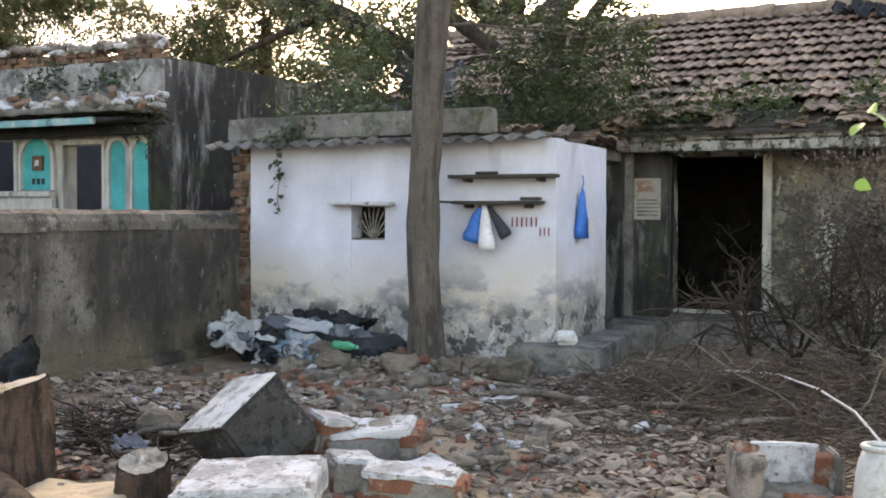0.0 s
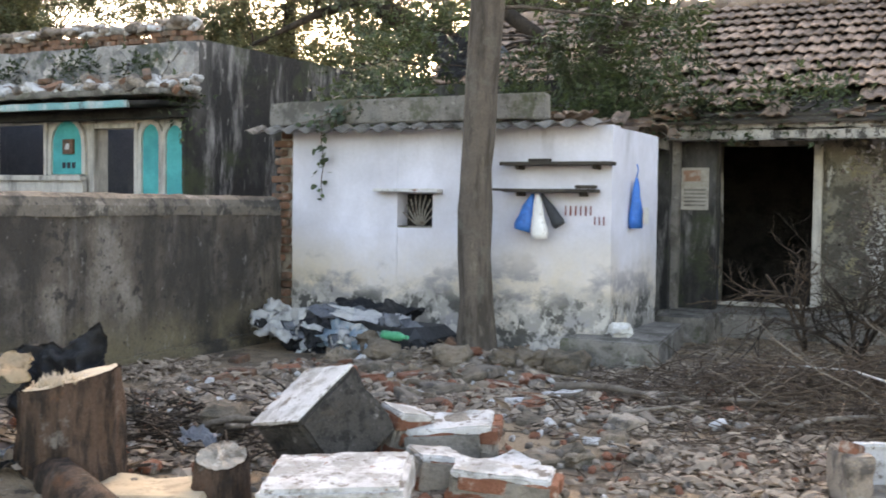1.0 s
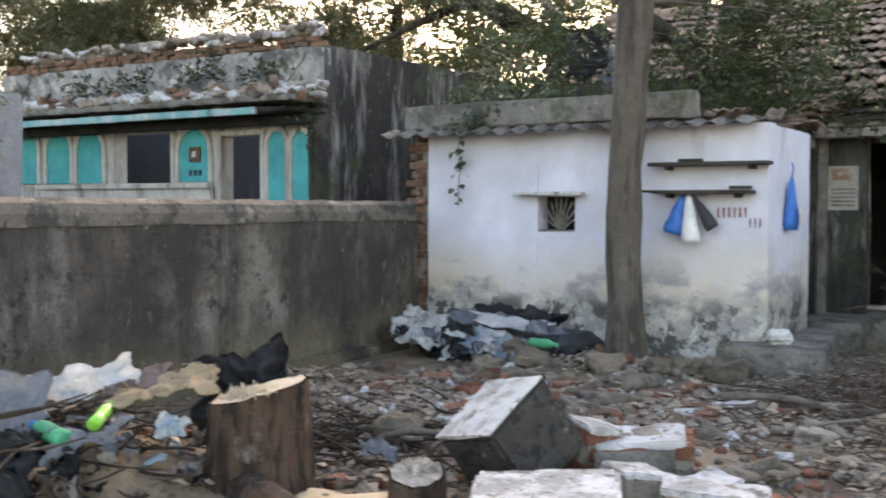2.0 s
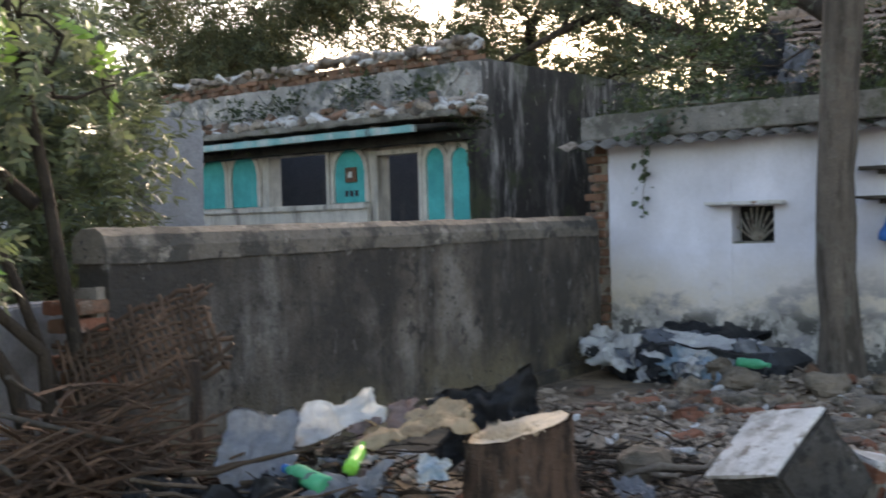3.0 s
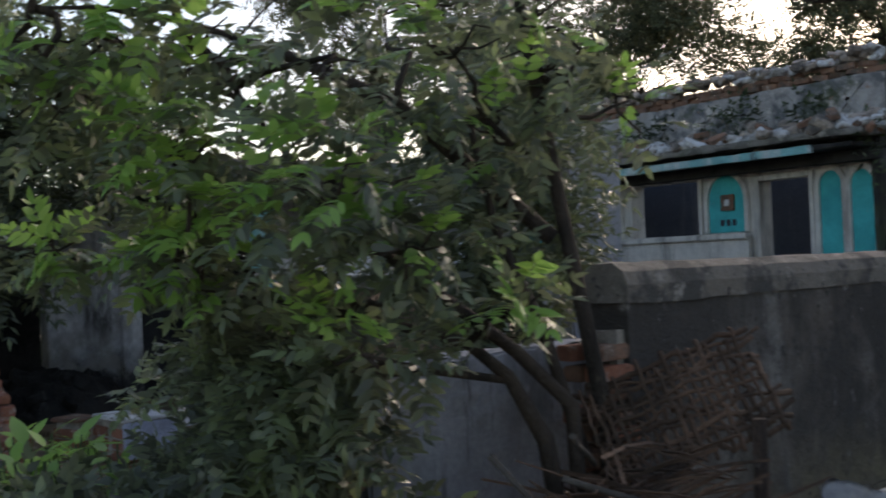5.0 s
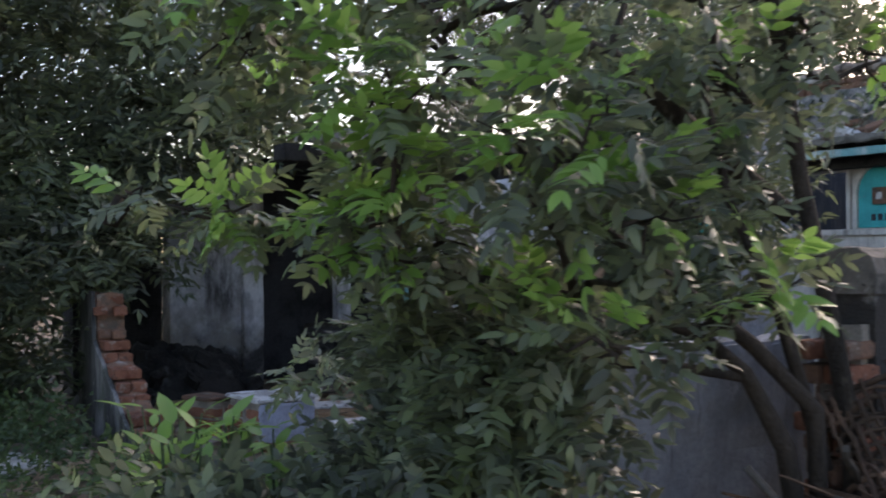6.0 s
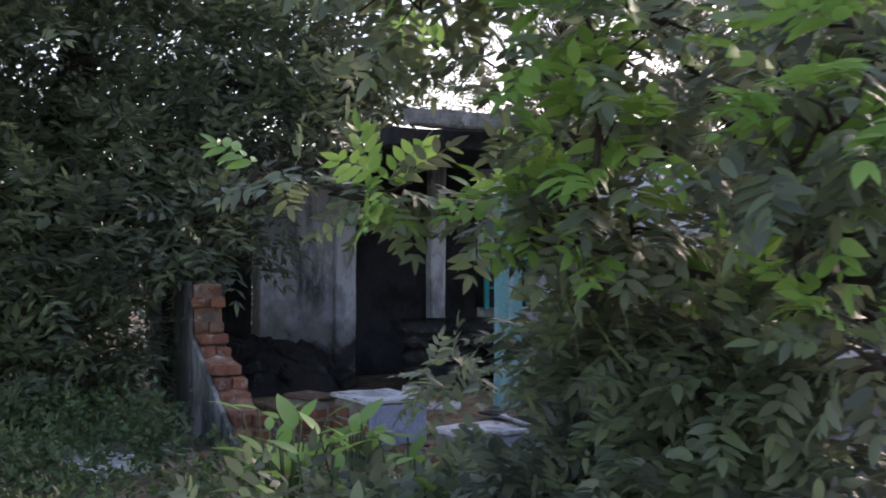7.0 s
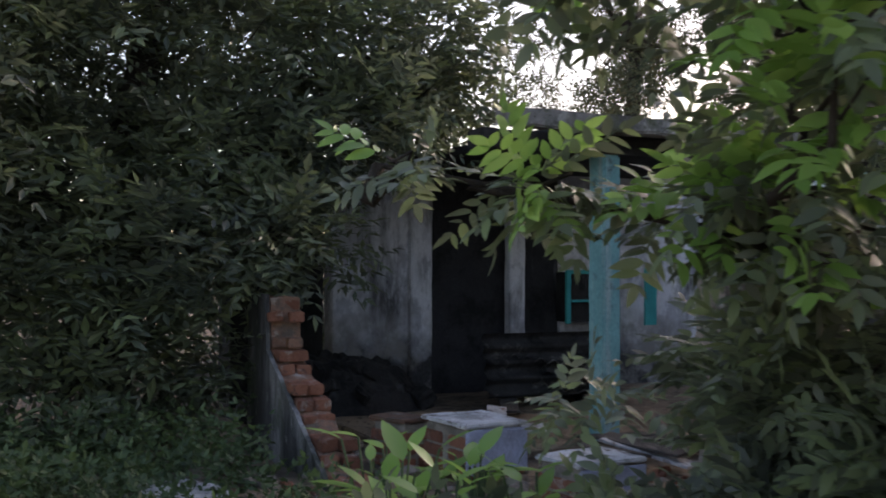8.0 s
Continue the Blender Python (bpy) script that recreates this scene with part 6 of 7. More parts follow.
for k in range(330):
    x, y = -4.55 + 0.45 * rng.normal(), 4.65 + 0.4 * rng.normal()
    a = rng.uniform(0, 6.28)
    L = rng.uniform(0.12, 0.45)
    z = ground_z(x, y) + rng.uniform(0.0, 0.12)
    lines.append((wander((x, y, z), (x + L * math.cos(a), y + L * math.sin(a), z + 0.05 * rng.normal()), 3, 0.05, k), rng.uniform(0.004, 0.011)))
for k in range(260):
    x, y = -5.1 + 0.5 * rng.normal(), 3.0 + 0.45 * rng.normal()
    a = rng.uniform(0, 6.28)
    L = rng.uniform(0.12, 0.5)
    z = ground_z(x, y) + rng.uniform(-0.02, 0.06)
    lines.append((wander((x, y, z), (x + L * math.cos(a), y + L * math.sin(a), z + 0.08 * rng.normal()), 3, 0.06, k), rng.uniform(0.004, 0.012)))
single("stick_litter", stick_mesh("sticks", lines), M["bark_dark"], "scattered dark burnt sticks between stump and wall", "sticks", kind="stuff")
for k, (a, b, r) in enumerate((((-3.2, 7.1, 0.26), (-1.5, 7.0, 0.3), 0.03), ((-3.0, 7.3, 0.26), (-2.2, 6.95, 0.28), 0.022), ((-2.1, 7.1, 0.25), (-1.5, 8.1, 0.5), 0.014), ((-4.9, 4.9, 0.26), (-4.0, 4.6, 0.34), 0.022), ((-4.3, 4.5, 0.28), (-3.7, 5.2, 0.5), 0.02), ((-2.7, 6.2, 0.24), (-2.0, 6.9, 0.25), 0.014), ((-1.5, 6.5, 0.24), (-0.9, 7.3, 0.28), 0.02))):
    single("fallen_branch", tube(wander(a, b, 7, 0.16, 50 + k), [r * (1 - 0.07 * j) for j in range(8)], 8, lump=0.3), M["dry_branch"], "fallen bare branch lying over brush", "branch")
qb = random.Random(77)
for k in range(46):   # springy bare branches standing out of the brush
    x, y = qb.gauss(-1.3, 0.75), qb.gauss(7.5, 0.55)
    z, a, L = ground_z(x, y) + 0.03, qb.uniform(0, 6.28), qb.uniform(0.4, 1.1)
    p0 = Vector((x, y, z))
    p1 = p0 + Vector((L * math.cos(a) * 0.8, L * math.sin(a) * 0.6, L * qb.uniform(0.15, 0.65)))
    w = wander(p0, p1, 6, 0.22, 700 + k)
    b = thing("dry_branch", "bare grey-brown branch sticking out of the brush heap", "branch", p0, group="brush branches")
    r0 = qb.uniform(0.005, 0.011)
    part("stem", tube([p - p0 for p in w], [r0 * (1 - 0.11 * j) for j in range(7)], 5), M["dry_branch"] if k % 2 else M["twig"], b)
    for j in range(3):
        q = w[2 + j] - p0
        e = q + Vector((qb.gauss(0, 0.16), qb.gauss(0, 0.16), qb.uniform(0.0, 0.22)))
        part("twig", tube(wander(q, e, 3, 0.06, 800 + k * 3 + j), [0.004, 0.0035, 0.003, 0.002], 4), M["dry_branch"] if k % 2 else M["twig"], b)


def bare_shrub(label, base, h, spread, n, seed, wood="bark_dark"):
    r = random.Random(seed)
    bm = bmesh.new()

    def grow(p, d, length, rad, depth):
        pts = [p]
        for _ in range(4):
            d = (d + Vector([r.gauss(0, 0.22) for _ in range(3)])).normalized()
            p = p + d * length / 4
            pts.append(p)
        tube(pts, [rad * (1 - 0.12 * k) for k in range(5)], 5 if rad > 0.01 else 4, bm=bm)
        if depth:
            for _ in range(3 if depth > 1 else 4):
                q = pts[r.randint(1, 4)]
                grow(q, (d + Vector([r.gauss(0, 0.6) for _ in range(3)])).normalized(), length * r.uniform(0.5, 0.8), rad * 0.55, depth - 1)
    for _ in range(n):
        a = r.uniform(0, 6.28)
        grow(Vector(), Vector((math.cos(a) * spread, math.sin(a) * spread, 1)).normalized(), h * r.uniform(0.35, 0.6), 0.022, 4)
    t = thing("dry_shrub", label, "shrub", base)
    part("branchwork", bm, M[wood], t)
    return t


bare_shrub("leafless dark shrub standing before the house wall", (-0.85, 9.4, 0.2), 1.8, 0.6, 5, 5)
bare_shrub("tangled leafless shrub against the house wall", (-0.3, 9.5, 0.2), 1.9, 0.7, 5, 15)
bare_shrub("leafless grey shrub beside the doorway", (-1.5, 9.6, 0.2), 1.7, 0.8, 5, 8)
bare_shrub("dense leafless brown shrub crowding the house wall", (-0.5, 9.1, 0.2), 1.9, 0.6, 5, 23, "twig")
bare_shrub("thorny dry shrub leaning in the doorway", (-2.05, 10.6, 0.2), 1.6, 0.5, 3, 12, "twig")
pts, ds = in_cluster((-0.75, 9.5, 1.25, 0.95, 0.5, 0.95), 8500, np.random.default_rng(31), 0.6)
rr = np.random.default_rng(32)
single("dry_foliage", blades("dry_foliage", pts, ds + rr.normal(0, 0.7, pts.shape), rr.normal(0, 1, pts.shape), rr.uniform(0.03, 0.07, len(pts)), rr.uniform(0.015, 0.03, len(pts))), M["withered"], "withered brown leaves hanging in the dry shrub", "leaves", kind="stuff")

# woven split-bamboo panel, broken, leaning on a stick heap
def weave(label, c, u, v, step, seed, r=0.009):
    """A woven panel: slats along u and v, passing over and under, with ragged ends."""
    q = random.Random(seed)
    t = thing("wicker_panel", label, "wicker panel", c, group="broken wicker")
    u, v = Vector(u), Vector(v)
    n = u.cross(v).normalized()
    for a, b in ((u, v), (v, u)):
        m = int(2 * b.length / step)
        for k in range(m + 1):
            s = -1 + 2 * k / m
            e0, e1 = -1 - q.uniform(-0.1, 0.14), 1 + q.uniform(-0.15, 0.2)
            if q.random() < 0.12:
                e1 = q.uniform(0.2, 0.9)
            pts = []
            for j in range(13):
                f = e0 + (e1 - e0) * j / 12
                bow = 0.06 * (f * f + s * s) * a.length
                pts.append(b * s + a * f + n * (0.011 * math.sin(math.pi * j + (math.pi if k % 2 else 0) + 0.5) - bow) + Vector((0, 0, 0.012 * q.gauss(0, 1))))
            part("slat", tube(pts, r * q.uniform(0.7, 1.2), 5), M["wicker"], t)
    return t


weave("collapsed woven bamboo mat lying on the stick heap", (-5.82, 2.5, 0.52), (0.30, 0.16, 0.04), (-0.14, 0.12, 0.16), 0.04, 6, 0.009)
weave("dark brown woven bamboo piece propped on the mat", (-5.92, 3.0, 1.0), (0.24, 0.22, 0.13), (-0.12, 0.02, 0.18), 0.036, 3, 0.011)
lines = []
for k in range(420):
    x, y = -5.8 + 0.32 * rng.normal(), 2.55 + 0.36 * rng.normal()
    a = 2.2 + 0.8 * rng.normal()
    L = rng.uniform(0.2, 0.6)
    z = 0.22 + rng.uniform(0, 0.5) * math.exp(-((x + 5.8) / 0.4) ** 2 - ((y - 2.6) / 0.45) ** 2)
    lines.append((wander((x, y, z), (x + 0.6 * L * math.cos(a), y + 0.6 * L * math.sin(a), z + L * rng.uniform(-0.2, 0.6)), 2, 0.03, k), rng.uniform(0.005, 0.012)))
single("stick_heap", stick_mesh("sticks", lines), M["wicker"], "heap of split brown bamboo sticks under the panel", "sticks", kind="stuff")
for a, b in (((-5.9, 2.5, 0.85), (-5.75, 2.25, 1.0)), ((-5.5, 2.6, 0.7), (-5.75, 2.2, 0.86)), ((-5.6, 2.2, 0.6), (-5.9, 2.0, 0.95))):
    single("bamboo_stick", tube(wander(a, b, 3, 0.02), 0.012, 6), M["plank"], "pale split bamboo stick on the heap", "stick")
fan = thing("slat_bundle", "collapsed heap of split brown bamboo slats by the wall gap", "bamboo slats", (-5.72, 2.55, 0.22))
q3 = random.Random(41)
for k in range(290):
    rr0, az = 0.62 * q3.random() ** 0.6, q3.uniform(0, 6.283)
    o = Vector((rr0 * math.cos(az) * 0.8, rr0 * math.sin(az), 0.02 + 0.72 * (1 - (rr0 / 0.66) ** 2) * q3.uniform(0.55, 1.0)))
    turn = q3.choice((az, az, 2.6, 0.4)) + q3.gauss(0, 0.5)
    lean = q3.uniform(1.0, 1.6)
    L = q3.uniform(0.28, 0.72)
    d = Vector((math.cos(turn) * math.sin(lean), math.sin(turn) * math.sin(lean), math.cos(lean)))
    o -= d * L * 0.4
    o.z = max(o.z, 0.01)
    side = d.cross(Vector((q3.gauss(0, 1), q3.gauss(0, 1), 0.3))).normalized()
    w, th, bend = q3.uniform(0.004, 0.010), 0.0025, q3.uniform(-0.07, 0.07)
    nrm = d.cross(side)
    bm = bmesh.new()
    ring = []
    for f in (0.0, 0.35, 0.7, 1.0):
        c = o + d * L * f - Vector((0, 0, 0.12 * L * f * f * lean)) + side * bend * L * f * f
        ring.append([bm.verts.new(c + side * w * u * (1 - 0.3 * f) + nrm * th * v) for u, v in ((-1, -1), (1, -1), (1, 1), (-1, 1))])
    for r0, r1 in zip(ring, ring[1:]):
        for e in range(4):
            bm.faces.new((r0[e], r0[(e + 1) % 4], r1[(e + 1) % 4], r1[e]))
    bm.faces.new(ring[0][::-1])
    bm.faces.new(ring[-1])
    part("slat", bm, M["wicker"], fan)
single("wooden_peg", tube([(-5.57, 3.03, 0.2), (-5.56, 3.03, 0.6), (-5.56, 3.03, 0.985)], [0.032, 0.03, 0.028], 10, lump=0.3), M["stump_bark"], "short round wooden stake beside the heap", "stake")

# ---- litter ----
def litter(name, n, boxes, label, size=(0.025, 0.09), mat="dry_leaf", seed=1):
    r = np.random.default_rng(seed)
    P = []
    for x0, x1, y0, y1, share in boxes:
        m = int(n * share)
        P.append(np.stack([r.uniform(x0, x1, m), r.uniform(y0, y1, m)], 1))
    P = np.concatenate(P)
    keep = np.array([noise.noise(Vector((x * 0.9, y * 0.9, 7))) + 0.5 * noise.noise(Vector((x * 3, y * 3, 2))) > -0.02 for x, y in P])
    P = P[keep]
    z = np.array([ground_z(x, y) for x, y in P]) + r.uniform(0.004, 0.03, len(P))
    base = np.column_stack([P, z])
    a = r.uniform(0, 6.28, len(P))
    way = np.column_stack([np.cos(a), np.sin(a), r.normal(0, 0.25, len(P))])
    up = np.column_stack([r.normal(0, 0.35, (len(P), 2)), np.ones(len(P))])
    L = r.uniform(*size, len(P))
    single(name, blades(name, base, way, up, L, L * r.uniform(0.35, 0.6, len(P)), 0.1, -0.2), M[mat], label, "litter", kind="stuff")


litter("leaf_litter", 46000, [(-6.4, 0.6, 4.2, 9.0, 0.75), (-6.3, -2.0, 2.2, 4.6, 0.17), (-3.5, 2.5, 9.0, 11.3, 0.08)], "dry brown fallen leaves covering the yard")
litter("bark_litter", 9000, [(-6.4, 0.6, 4.0, 8.8, 0.8), (-6.2, -2.2, 2.4, 4.6, 0.2)], "curled dark bark chips and large dead leaves over the yard", (0.06, 0.17), seed=12)
litter("leaf_litter", 5000, [(-14.5, -8.5, 0.0, 6.0, 1.0)], "dry fallen leaves over the ruined yard", (0.04, 0.09), seed=2)
bits = np.random.default_rng(9)
PEB = [chunk(0.05, 0.04, 0.03, k, 0.008, 0.008, 0) for k in range(4)]
pv = [np.array([v.co[:] for v in b.verts]) for b in PEB]
pf = []
for b in PEB:
    b.verts.index_update()
    pf.append([[v.index for v in f.verts] for f in b.faces])
    b.free()


def gravel(n, boxes, mat, label, seed, lo=0.5, hi=2.0):
    r = np.random.default_rng(seed)
    V, Fc, o = [], [], 0
    for x0, x1, y0, y1, share in boxes:
        for _ in range(int(n * share)):
            x, y = r.uniform(x0, x1), r.uniform(y0, y1)
            k = int(r.integers(0, 4))
            m = np.array(Euler((r.uniform(0, 1), r.uniform(0, 1), r.uniform(0, 6))).to_matrix())
            v = pv[k] @ m.T * r.uniform(lo, hi) * (1 if r.uniform() < 0.85 else 1.7) + np.array([x, y, ground_z(x, y)])
            V.append(v)
            Fc += [[i + o for i in f] for f in pf[k]]
            o += len(v)
    me = bpy.data.meshes.new("rubble_bits")
    me.from_pydata(np.concatenate(V).tolist(), [], Fc)
    single("rubble_bits", me, M[mat], label, "rubble", kind="stuff")


gravel(1100, [(-5.8, -1.5, 4.2, 8.4, 0.8), (-5.0, -2.2, 3.2, 4.6, 0.2)], "rubble", "small grey rubble scattered over the yard", 4, 0.25, 1.3)
gravel(380, [(-5.6, -2.0, 3.6, 7.6, 0.8), (-1.8, 0.2, 4.6, 6.0, 0.2)], "brick", "small red brick bits scattered over the yard", 5, 0.3, 1.5)
gravel(200, [(-5.6, -1.6, 4.0, 8.0, 1.0)], "lime", "small white plaster bits scattered over the yard", 6, 0.25, 1.3)
gravel(320, [(-12.5, -9.0, 0.6, 5.5, 1.0)], "rubble", "rubble strewn before the ruined house", 7, 0.3, 1.6)
gravel(110, [(-11.0, -8.8, 1.3, 4.2, 1.0)], "brick", "red brick bits before the ruined house", 8, 0.4, 1.5)

# ---- hanging bags ----
def bag(label, at, rz, w, h, material, seed, ry=0):
    bm = bmesh.new()
    rows, seg = 9, 14
    rings = []
    for j in range(rows + 1):
        f = j / rows
        wd = w * (0.12 + 0.9 * f ** 0.7 if f < 0.8 else 1.0 - 0.9 * (f - 0.8))
        ring = []
        for s in range(seg):
            a = 2 * math.pi * s / seg
            k = 1 + 0.22 * noise.noise(Vector((math.cos(a) * 2, math.sin(a) * 2, f * 4 + seed)))
            ring.append(bm.verts.new((wd / 2 * k * math.cos(a), 0.32 * wd * k * math.sin(a), -h * f)))
        rings.append(ring)
    for a, b in zip(rings, rings[1:]):
        for s in range(seg):
            bm.faces.new((a[s], b[s], b[(s + 1) % seg], a[(s + 1) % seg])).smooth = True
    bm.faces.new(rings[0])
    bm.faces.new(rings[-1][::-1])
    return single("hanging_bag", bm, M[material], label, "bag", pose(*at, 0, ry, rz), "hanging bags")


bag("crumpled blue plastic bag hanging from the shelf", (-4.10, HY - 0.12, 1.64), 10, 0.19, 0.34, "plastic_blue", 1, 16)
bag("dirty white cloth bag hanging from the shelf", (-4.05, HY - 0.15, 1.64), 0, 0.18, 0.40, "sheet_white", 2, -4)
bag("dark cloth bag hanging from the shelf", (-4.02, HY - 0.12, 1.64), 0, 0.13, 0.33, "sheet_black", 3, -32)
b = bag("blue and white carrier bag hanging on a nail", (-3.37, 9.45, 1.80), 82, 0.2, 0.46, "plastic_blue", 4)
part("printed_patch", box(-0.05, 0.06, -0.098, -0.088, -0.42, -0.27, 0.004), M["plastic_white"], b, "white printed patch")
part("handle", tube([(0.0, 0, 0.0), (0.01, -0.01, 0.07), (0.0, 0, 0.12)], 0.006, 6), M["plastic_blue"], b)
single("white_bag", chunk(0.2, 0.14, 0.12, 12, 0.03, 0.04, 2), M["plastic_white"], "crumpled white bag lying on the plinth", "bag", pose(-3.3, 8.85, 0.42, 0, 0, 20))

# ---- creepers and weeds ----
def leaves_along(name, label, lines, n, size, mat, seed, spread=0.06, cat="creeper"):
    r = np.random.default_rng(seed)
    t = thing(name, label, cat, lines[0][0])
    o = Vector(lines[0][0])
    B = []
    bm = bmesh.new()
    for k, pts in enumerate(lines):
        w = [p for a, b in zip(pts, pts[1:]) for p in wander(a, b, 5, 0.06, seed + k)]
        tube([p - o for p in w], 0.005, 4, bm=bm)
        for _ in range(n):
            p = w[int(r.integers(0, len(w)))]
            B.append(np.array(p - o) + r.normal(0, spread, 3))
    B = np.array(B)
    part("stem", bm, M["twig"], t)
    way = r.normal(0, 1, B.shape) * np.array([1, 0.5, 0.6]) + np.array([0, -0.4, -0.2])
    up = np.array([0, -0.7, 0.7]) + r.normal(0, 0.3, B.shape)
    L = r.uniform(0.6, 1.3, len(B)) * size
    tagged(part("leaf_mass", fine_blades("leaf_mass", B, way, up, L, L * 0.75), M[mat], t), kind="stuff")
    return t


leaves_along("creeper", "green creeper trailing over the hut roof and wall", [[(-6.1, 9.0, 2.55), (-6.25, 8.66, 2.35), (-6.32, 8.8, 2.0), (-6.36, 8.84, 1.55)], [(-5.6, 9.1, 2.6), (-6.1, 8.8, 2.4), (-6.6, 8.75, 2.3)], [(-5.4, 9.3, 2.6), (-6.0, 8.9, 2.56), (-6.3, 8.7, 2.3)]], 42, 0.07, "leaf_roof", 3, 0.05)
W = [[], [], [], [], []]
for k, (x, y, z, w, n) in enumerate(((-5.9, 9.6, 2.3, 0.7, 200), (-4.9, 10.2, 2.3, 0.8, 260), (-4.0, 10.4, 2.3, 0.6, 200), (-6.7, 9.9, 2.3, 0.5, 110), (-2.6, 11.45, 2.48, 0.4, 120), (-2.0, 11.45, 2.48, 0.35, 100), (-1.1, 11.4, 2.48, 0.3, 90), (-3.3, 11.35, 2.46, 0.5, 140), (-12.9, 10.6, 3.05, 0.4, 100), (-11.4, 10.55, 3.1, 0.35, 90), (-13.6, 10.4, 2.92, 0.4, 60), (-9.5, 10.45, 2.6, 0.22, 60), (-10.4, 10.6, 3.0, 0.3, 50))):
    pts, ds = in_cluster((x, y, z + 0.12, w, 0.3, 0.26), n, np.random.default_rng(60 + k), 0.7)
    rr = np.random.default_rng(90 + k)
    for lst, arr in zip(W, fronds(pts, ds + np.array([0, -0.3, 0.5]), np.array([0, 0, 1.0]) + rr.normal(0, 0.4, pts.shape), rr.uniform(0.1, 0.22, n), 2, 0.075, 0.45, rr)):
        lst.append(arr)
single("roof_weeds", blades("roof_weeds", *[np.concatenate(a) for a in W]), M["leaf_roof"], "green weeds growing along the crumbling roof edges", "weeds", kind="stuff")
# branch with pale leaves reaching in beside the yard
leaves_along("leafy_twig", "sapling with fresh pale green leaves", [[(1.3, 4.6, 0.18), (0.9, 4.8, 1.6), (0.3, 4.9, 2.2), (-0.25, 4.95, 2.06), (-0.6, 4.95, 1.99)], [(0.3, 4.9, 2.2), (-0.1, 4.98, 1.85), (-0.46, 4.98, 1.75)]], 12, 0.12, "leaf_bright", 5, 0.06, "branch")


def rosette(label, at, n, L, seed):
    """A broad-leaved plant, its leaves spreading from stems."""
    r = np.random.default_rng(seed)
    t = thing("broad_leaved_plant", label, "plant", at, group="broad-leaved plants")
    a = r.uniform(0, 6.28, n)
    hgt = r.uniform(0.1, 0.6, n)
    base = np.column_stack([0.08 * np.cos(a) + 0.05 * r.normal(size=n), 0.08 * np.sin(a) + 0.05 * r.normal(size=n), hgt])
    way = np.column_stack([np.cos(a), np.sin(a), r.uniform(0.1, 1.2, n)])
    up = np.column_stack([-np.cos(a) * 0.4, -np.sin(a) * 0.4, np.ones(n)])
    ln = r.uniform(0.7, 1.25, n) * L
    bm = bmesh.new()
    for k in range(n):
        tube([(0.02 * math.cos(a[k]), 0.02 * math.sin(a[k]), 0), base[k] * np.array([0.6, 0.6, 0.6]), base[k]], 0.005, 4, bm=bm)
    part("stem", bm, M["leaf_weed"], t)
    part("foliage", fine_blades("foliage", base, way, up, ln, ln * r.uniform(0.38, 0.5, n), 0.22, 0.1), M["leaf_bright"], t)


for k, (x, y, n, L) in enumerate(((-8.85, 1.25, 26, 0.28), (-8.6, 1.45, 18, 0.25), (-9.15, 1.3, 14, 0.2), (-8.2, 1.15, 14, 0.2), (-8.35, 1.6, 16, 0.2), (-7.95, 1.45, 14, 0.2), (-8.9, 1.6, 12, 0.2))):
    rosette("low plant with broad fresh green leaves among rubble", (x, y, ground_z(x, y)), int(n * 1.4), L * 0.68, 40 + k)
rr = np.random.default_rng(77)


def weeds(name, label, mat, spots, n, wide, high, pairs, size, make):
    W = [[], [], [], [], []]
    for x, y in spots:
        z = ground_z(x, y) - 0.02
        pts = np.column_stack([x + rr.normal(0, wide, n), y + rr.normal(0, wide, n), z + rr.uniform(0.02, high, n)])
        for lst, arr in zip(W, fronds(pts, rr.normal(0, 0.6, pts.shape) + np.array([0, 0, 0.4]), np.array([0, 0, 1.0]) + rr.normal(0, 0.4, pts.shape), rr.uniform(0.06, 0.16, n), pairs, size, 0.5, rr)):
            lst.append(arr)
    single(name, make(name, *[np.concatenate(a) for a in W]), M[mat], label, "weeds", kind="stuff")


spots = [(rr.uniform(-12.2, -9.7), rr.uniform(-1.3, 1.2)) for _ in range(60)]
weeds("weeds", "low green weeds under the shade tree", "leaf_weed", [(x, y) for x, y in spots if x < -11.0 or y < 0.25], 60, 0.16, 0.36, 2, 0.05, blades)
weeds("weeds", "thin green weeds among rubble", "leaf_weed", [(rr.uniform(-11.0, -9.2), rr.uniform(-0.2, 1.5)) for _ in range(46)], 34, 0.14, 0.2, 2, 0.045, blades)
weeds("undergrowth", "dark leafy undergrowth at the foot of the tree", "leaf_near", [(rr.uniform(-8.4, -6.4), rr.uniform(1.0, 2.1)) for _ in range(30)], 60, 0.2, 0.5, 3, 0.075, fine_blades)

# ---- before the ruined house ----
def plastered_block(label, at, rz, L, W, H, top, side):
    t = thing("masonry_block", label, "block", at, rz)
    n = max(2, int(L / 0.2))
    for c in range(int(H / 0.08)):
        for k in range(n):
            for e in (0, 1):
                lay(BRICK, "brick", pose(-L / 2 + (L - 0.22) * k / (n - 1) + 0.11, (-1, 1)[e] * (W / 2 - 0.06), 0.08 * c, 0, 0, 2 * rng.normal()), t)
    part("core", box(-L / 2 + 0.02, L / 2 - 0.005, -W / 2 + 0.02, W / 2 - 0.02, 0.01, H - 0.005, 0.01), M["mortar"], t)
    part("plaster_top", box(-L / 2 - 0.01, L / 2 + 0.012, -W / 2 - 0.01, W / 2 + 0.01, H - 0.004, H + 0.025, 0.01, 0.04, 0.009, 7), M[top], t, "whitewashed top")
    if side:
        part("plaster_side", box(L / 2 - 0.004, L / 2 + 0.02, -W / 2, W / 2, 0.02, H - 0.008, 0.01, 0.04, 0.009, 8), M[side], t, "bluish whitewashed side")
    return t


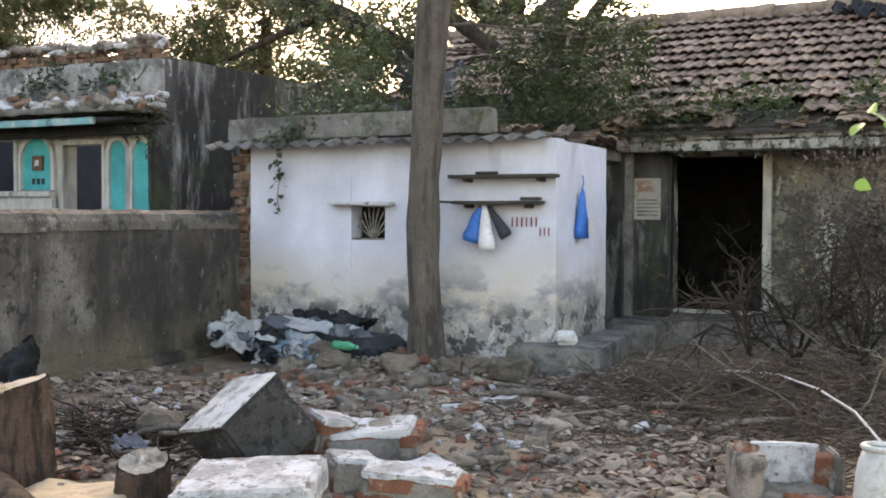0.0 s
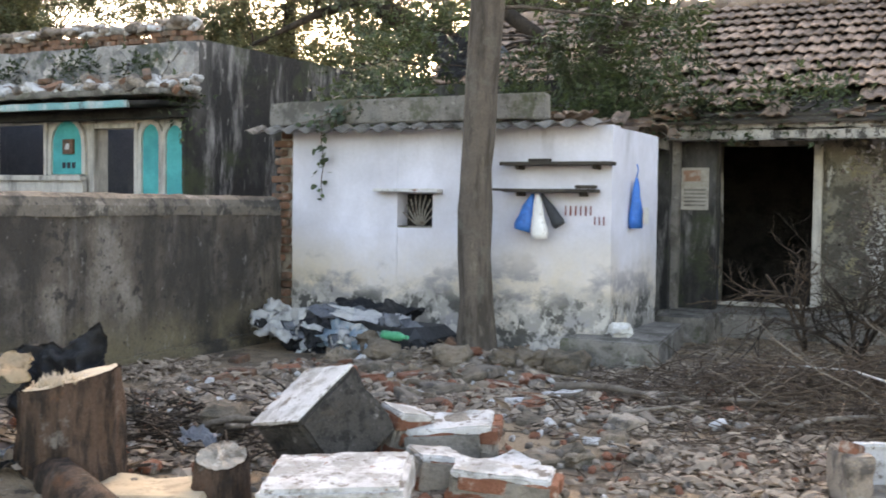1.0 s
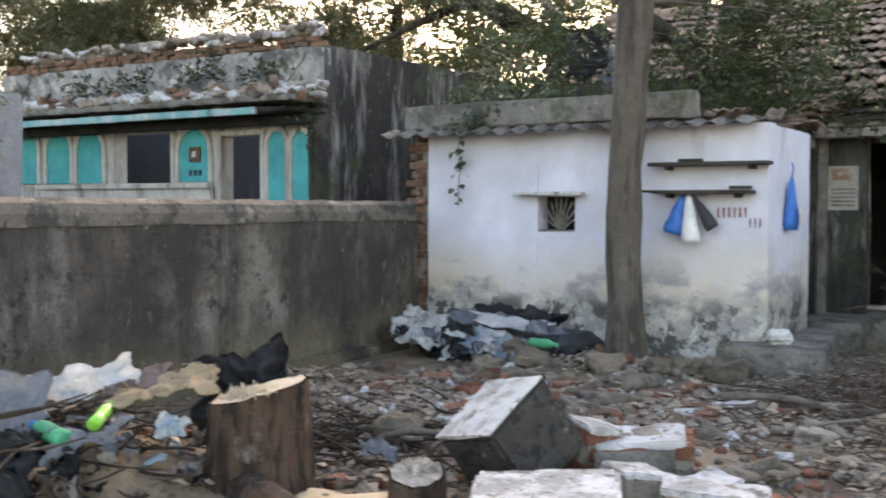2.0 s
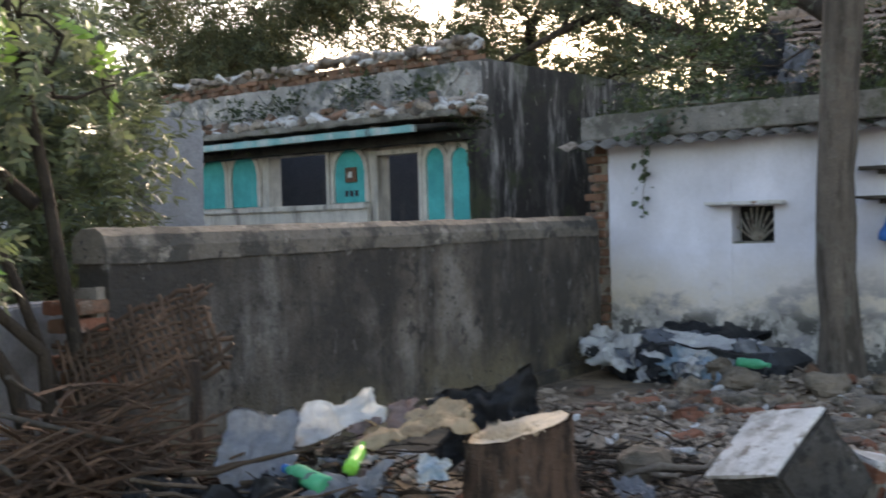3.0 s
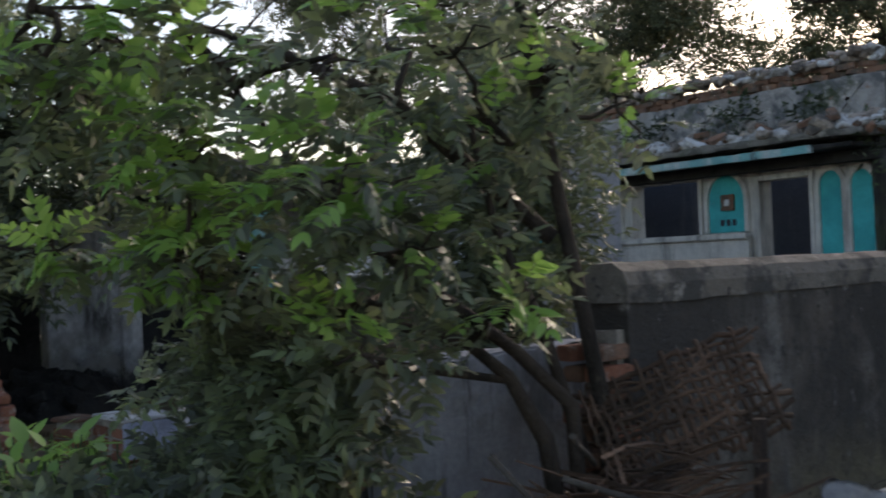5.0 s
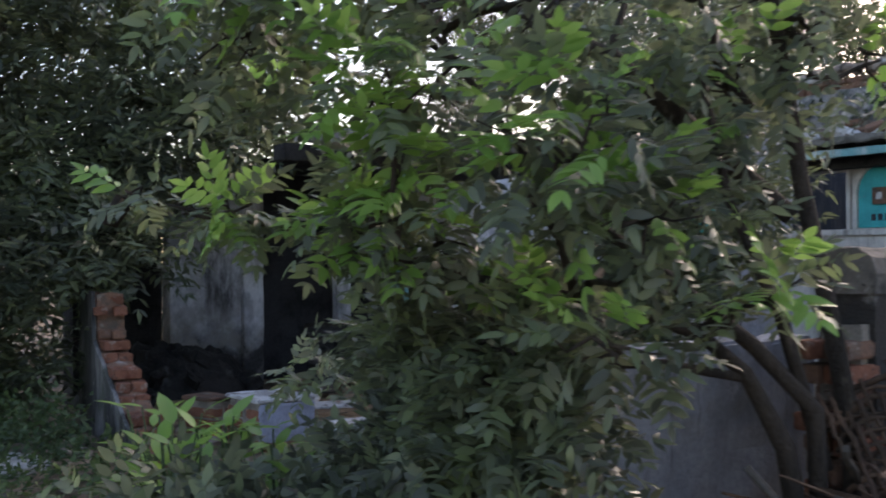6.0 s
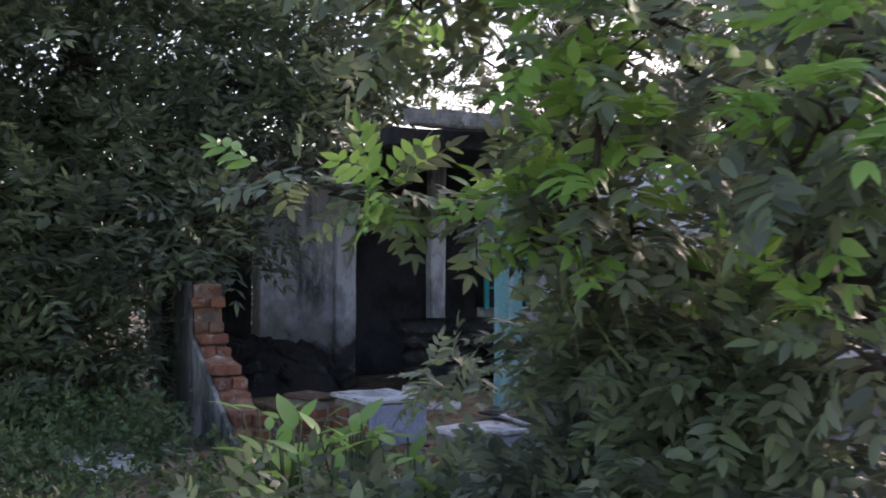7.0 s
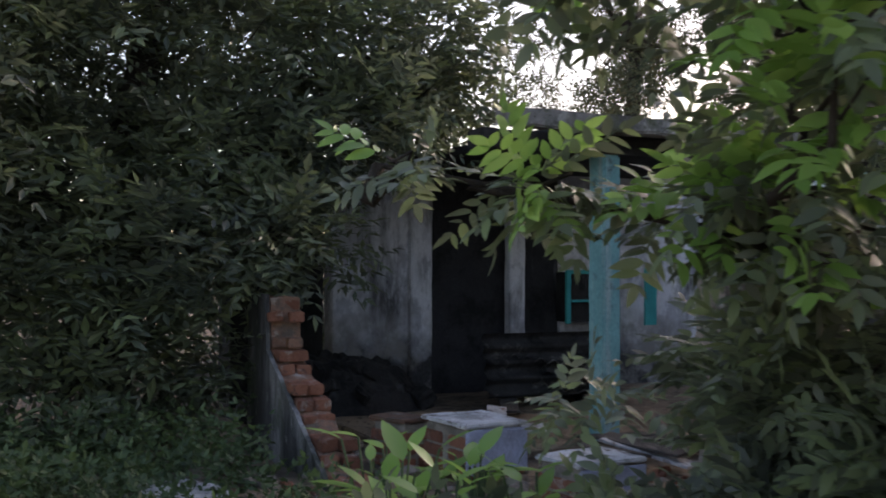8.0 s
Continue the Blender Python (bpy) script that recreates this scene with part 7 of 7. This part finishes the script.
plastered_block("fallen brick block with bluish whitewashed faces", (-10.66, 2.55, 0.32), 4, 0.5, 0.42, 0.28, "lime", "lime_blue")
plastered_block("low brick block with whitewashed top", (-9.87, 2.84, 0.26), 6, 0.36, 0.46, 0.22, "lime", "lime_blue")
plastered_block("small broken brick block on the rubble", (-11.16, 2.30, 0.28), 22, 0.3, 0.24, 0.28, "brick_old", None)
single("concrete_slab", chunk(0.46, 0.38, 0.1, 66, 0.02, 0.02, 4), M["lime"], "weathered concrete slab lying in weeds", "slab", pose(-10.55, 0.8, 0.28, 2, 3, 20))
single("stone", chunk(0.5, 0.25, 0.14, 67, 0.03, 0.04, 3), M["stone"], "flat grey stone behind the slab", "stone", pose(-10.95, 1.0, 0.28, 4, 0, -20))
for k in range(4):
    x, y, z = -13.6 + 0.03 * k, 4.95, 0.28 + 0.1 * k
    s = corrugated(-0.55, 0.55, -0.42, 0.42, 0, 0.02, 0.12, 0.02, 0.006, 20 + k)
    single("roofing_sheet", s, M["asbestos"] if k % 2 else M["ruin_dark"], "stacked dark corrugated roofing sheet", "roofing sheet", pose(x, y, z + 0.05, 3 * rng.normal(), 8, 58 + 4 * rng.normal()), "stacked roofing sheets")
bm = bmesh.new()
fr = [[bm.verts.new((0.034 * math.sin(f * 26) - 0.12 * f + 0.012 * noise.noise(Vector((y * 4, f * 5, 2))), y, f * 0.56)) for f in np.linspace(0, 1, 41)] for y in np.linspace(-0.62, 0.62, 12)]
for a, b in zip(fr, fr[1:]):
    for k in range(40):
        bm.faces.new((a[k], b[k], b[k + 1], a[k + 1])).smooth = True
bmesh.ops.solidify(bm, geom=bm.faces[:], thickness=0.007)
single("roofing_sheet", bm, M["sooty_sheet"], "corrugated roofing sheet standing on edge", "roofing sheet", pose(-13.25, 4.70, 0.36, 0, 0, -3), "stacked roofing sheets")
for k in range(12):
    x, y = rng.uniform(-13.2, -10.4), rng.uniform(3.2, 5.2)
    single("board", box(-0.35, 0.35, -0.08, 0.08, 0, 0.02, 0.004), M["lime"] if k % 2 else M["plank"], "broken board strewn over the veranda floor", "board", pose(x, y, 0.30 + 0.02 * (k % 3), 5 * rng.normal(), 4 * rng.normal(), rng.uniform(0, 180)), "strewn boards")

r9 = np.random.default_rng(19)
for k in range(46):   # dark sticks thrown on the heap
    x, y = -5.25 + 0.4 * r9.normal(), 2.55 + 0.35 * r9.normal()
    a, L = r9.uniform(0, math.pi), r9.uniform(0.3, 0.8)
    z = ground_z(x, y) + r9.uniform(0.02, 0.2)
    w = wander((-L / 2, 0, 0), (L / 2, 0, 0.2 * L * r9.normal()), 5, 0.06, 500 + k)
    single("stick", tube(w, [0.011, 0.010, 0.009, 0.008, 0.006, 0.004], 5), M["twig"], "dark dry stick on the rubbish heap", "stick", pose(x, y, z, 0, 0, math.degrees(a)), "heap sticks")
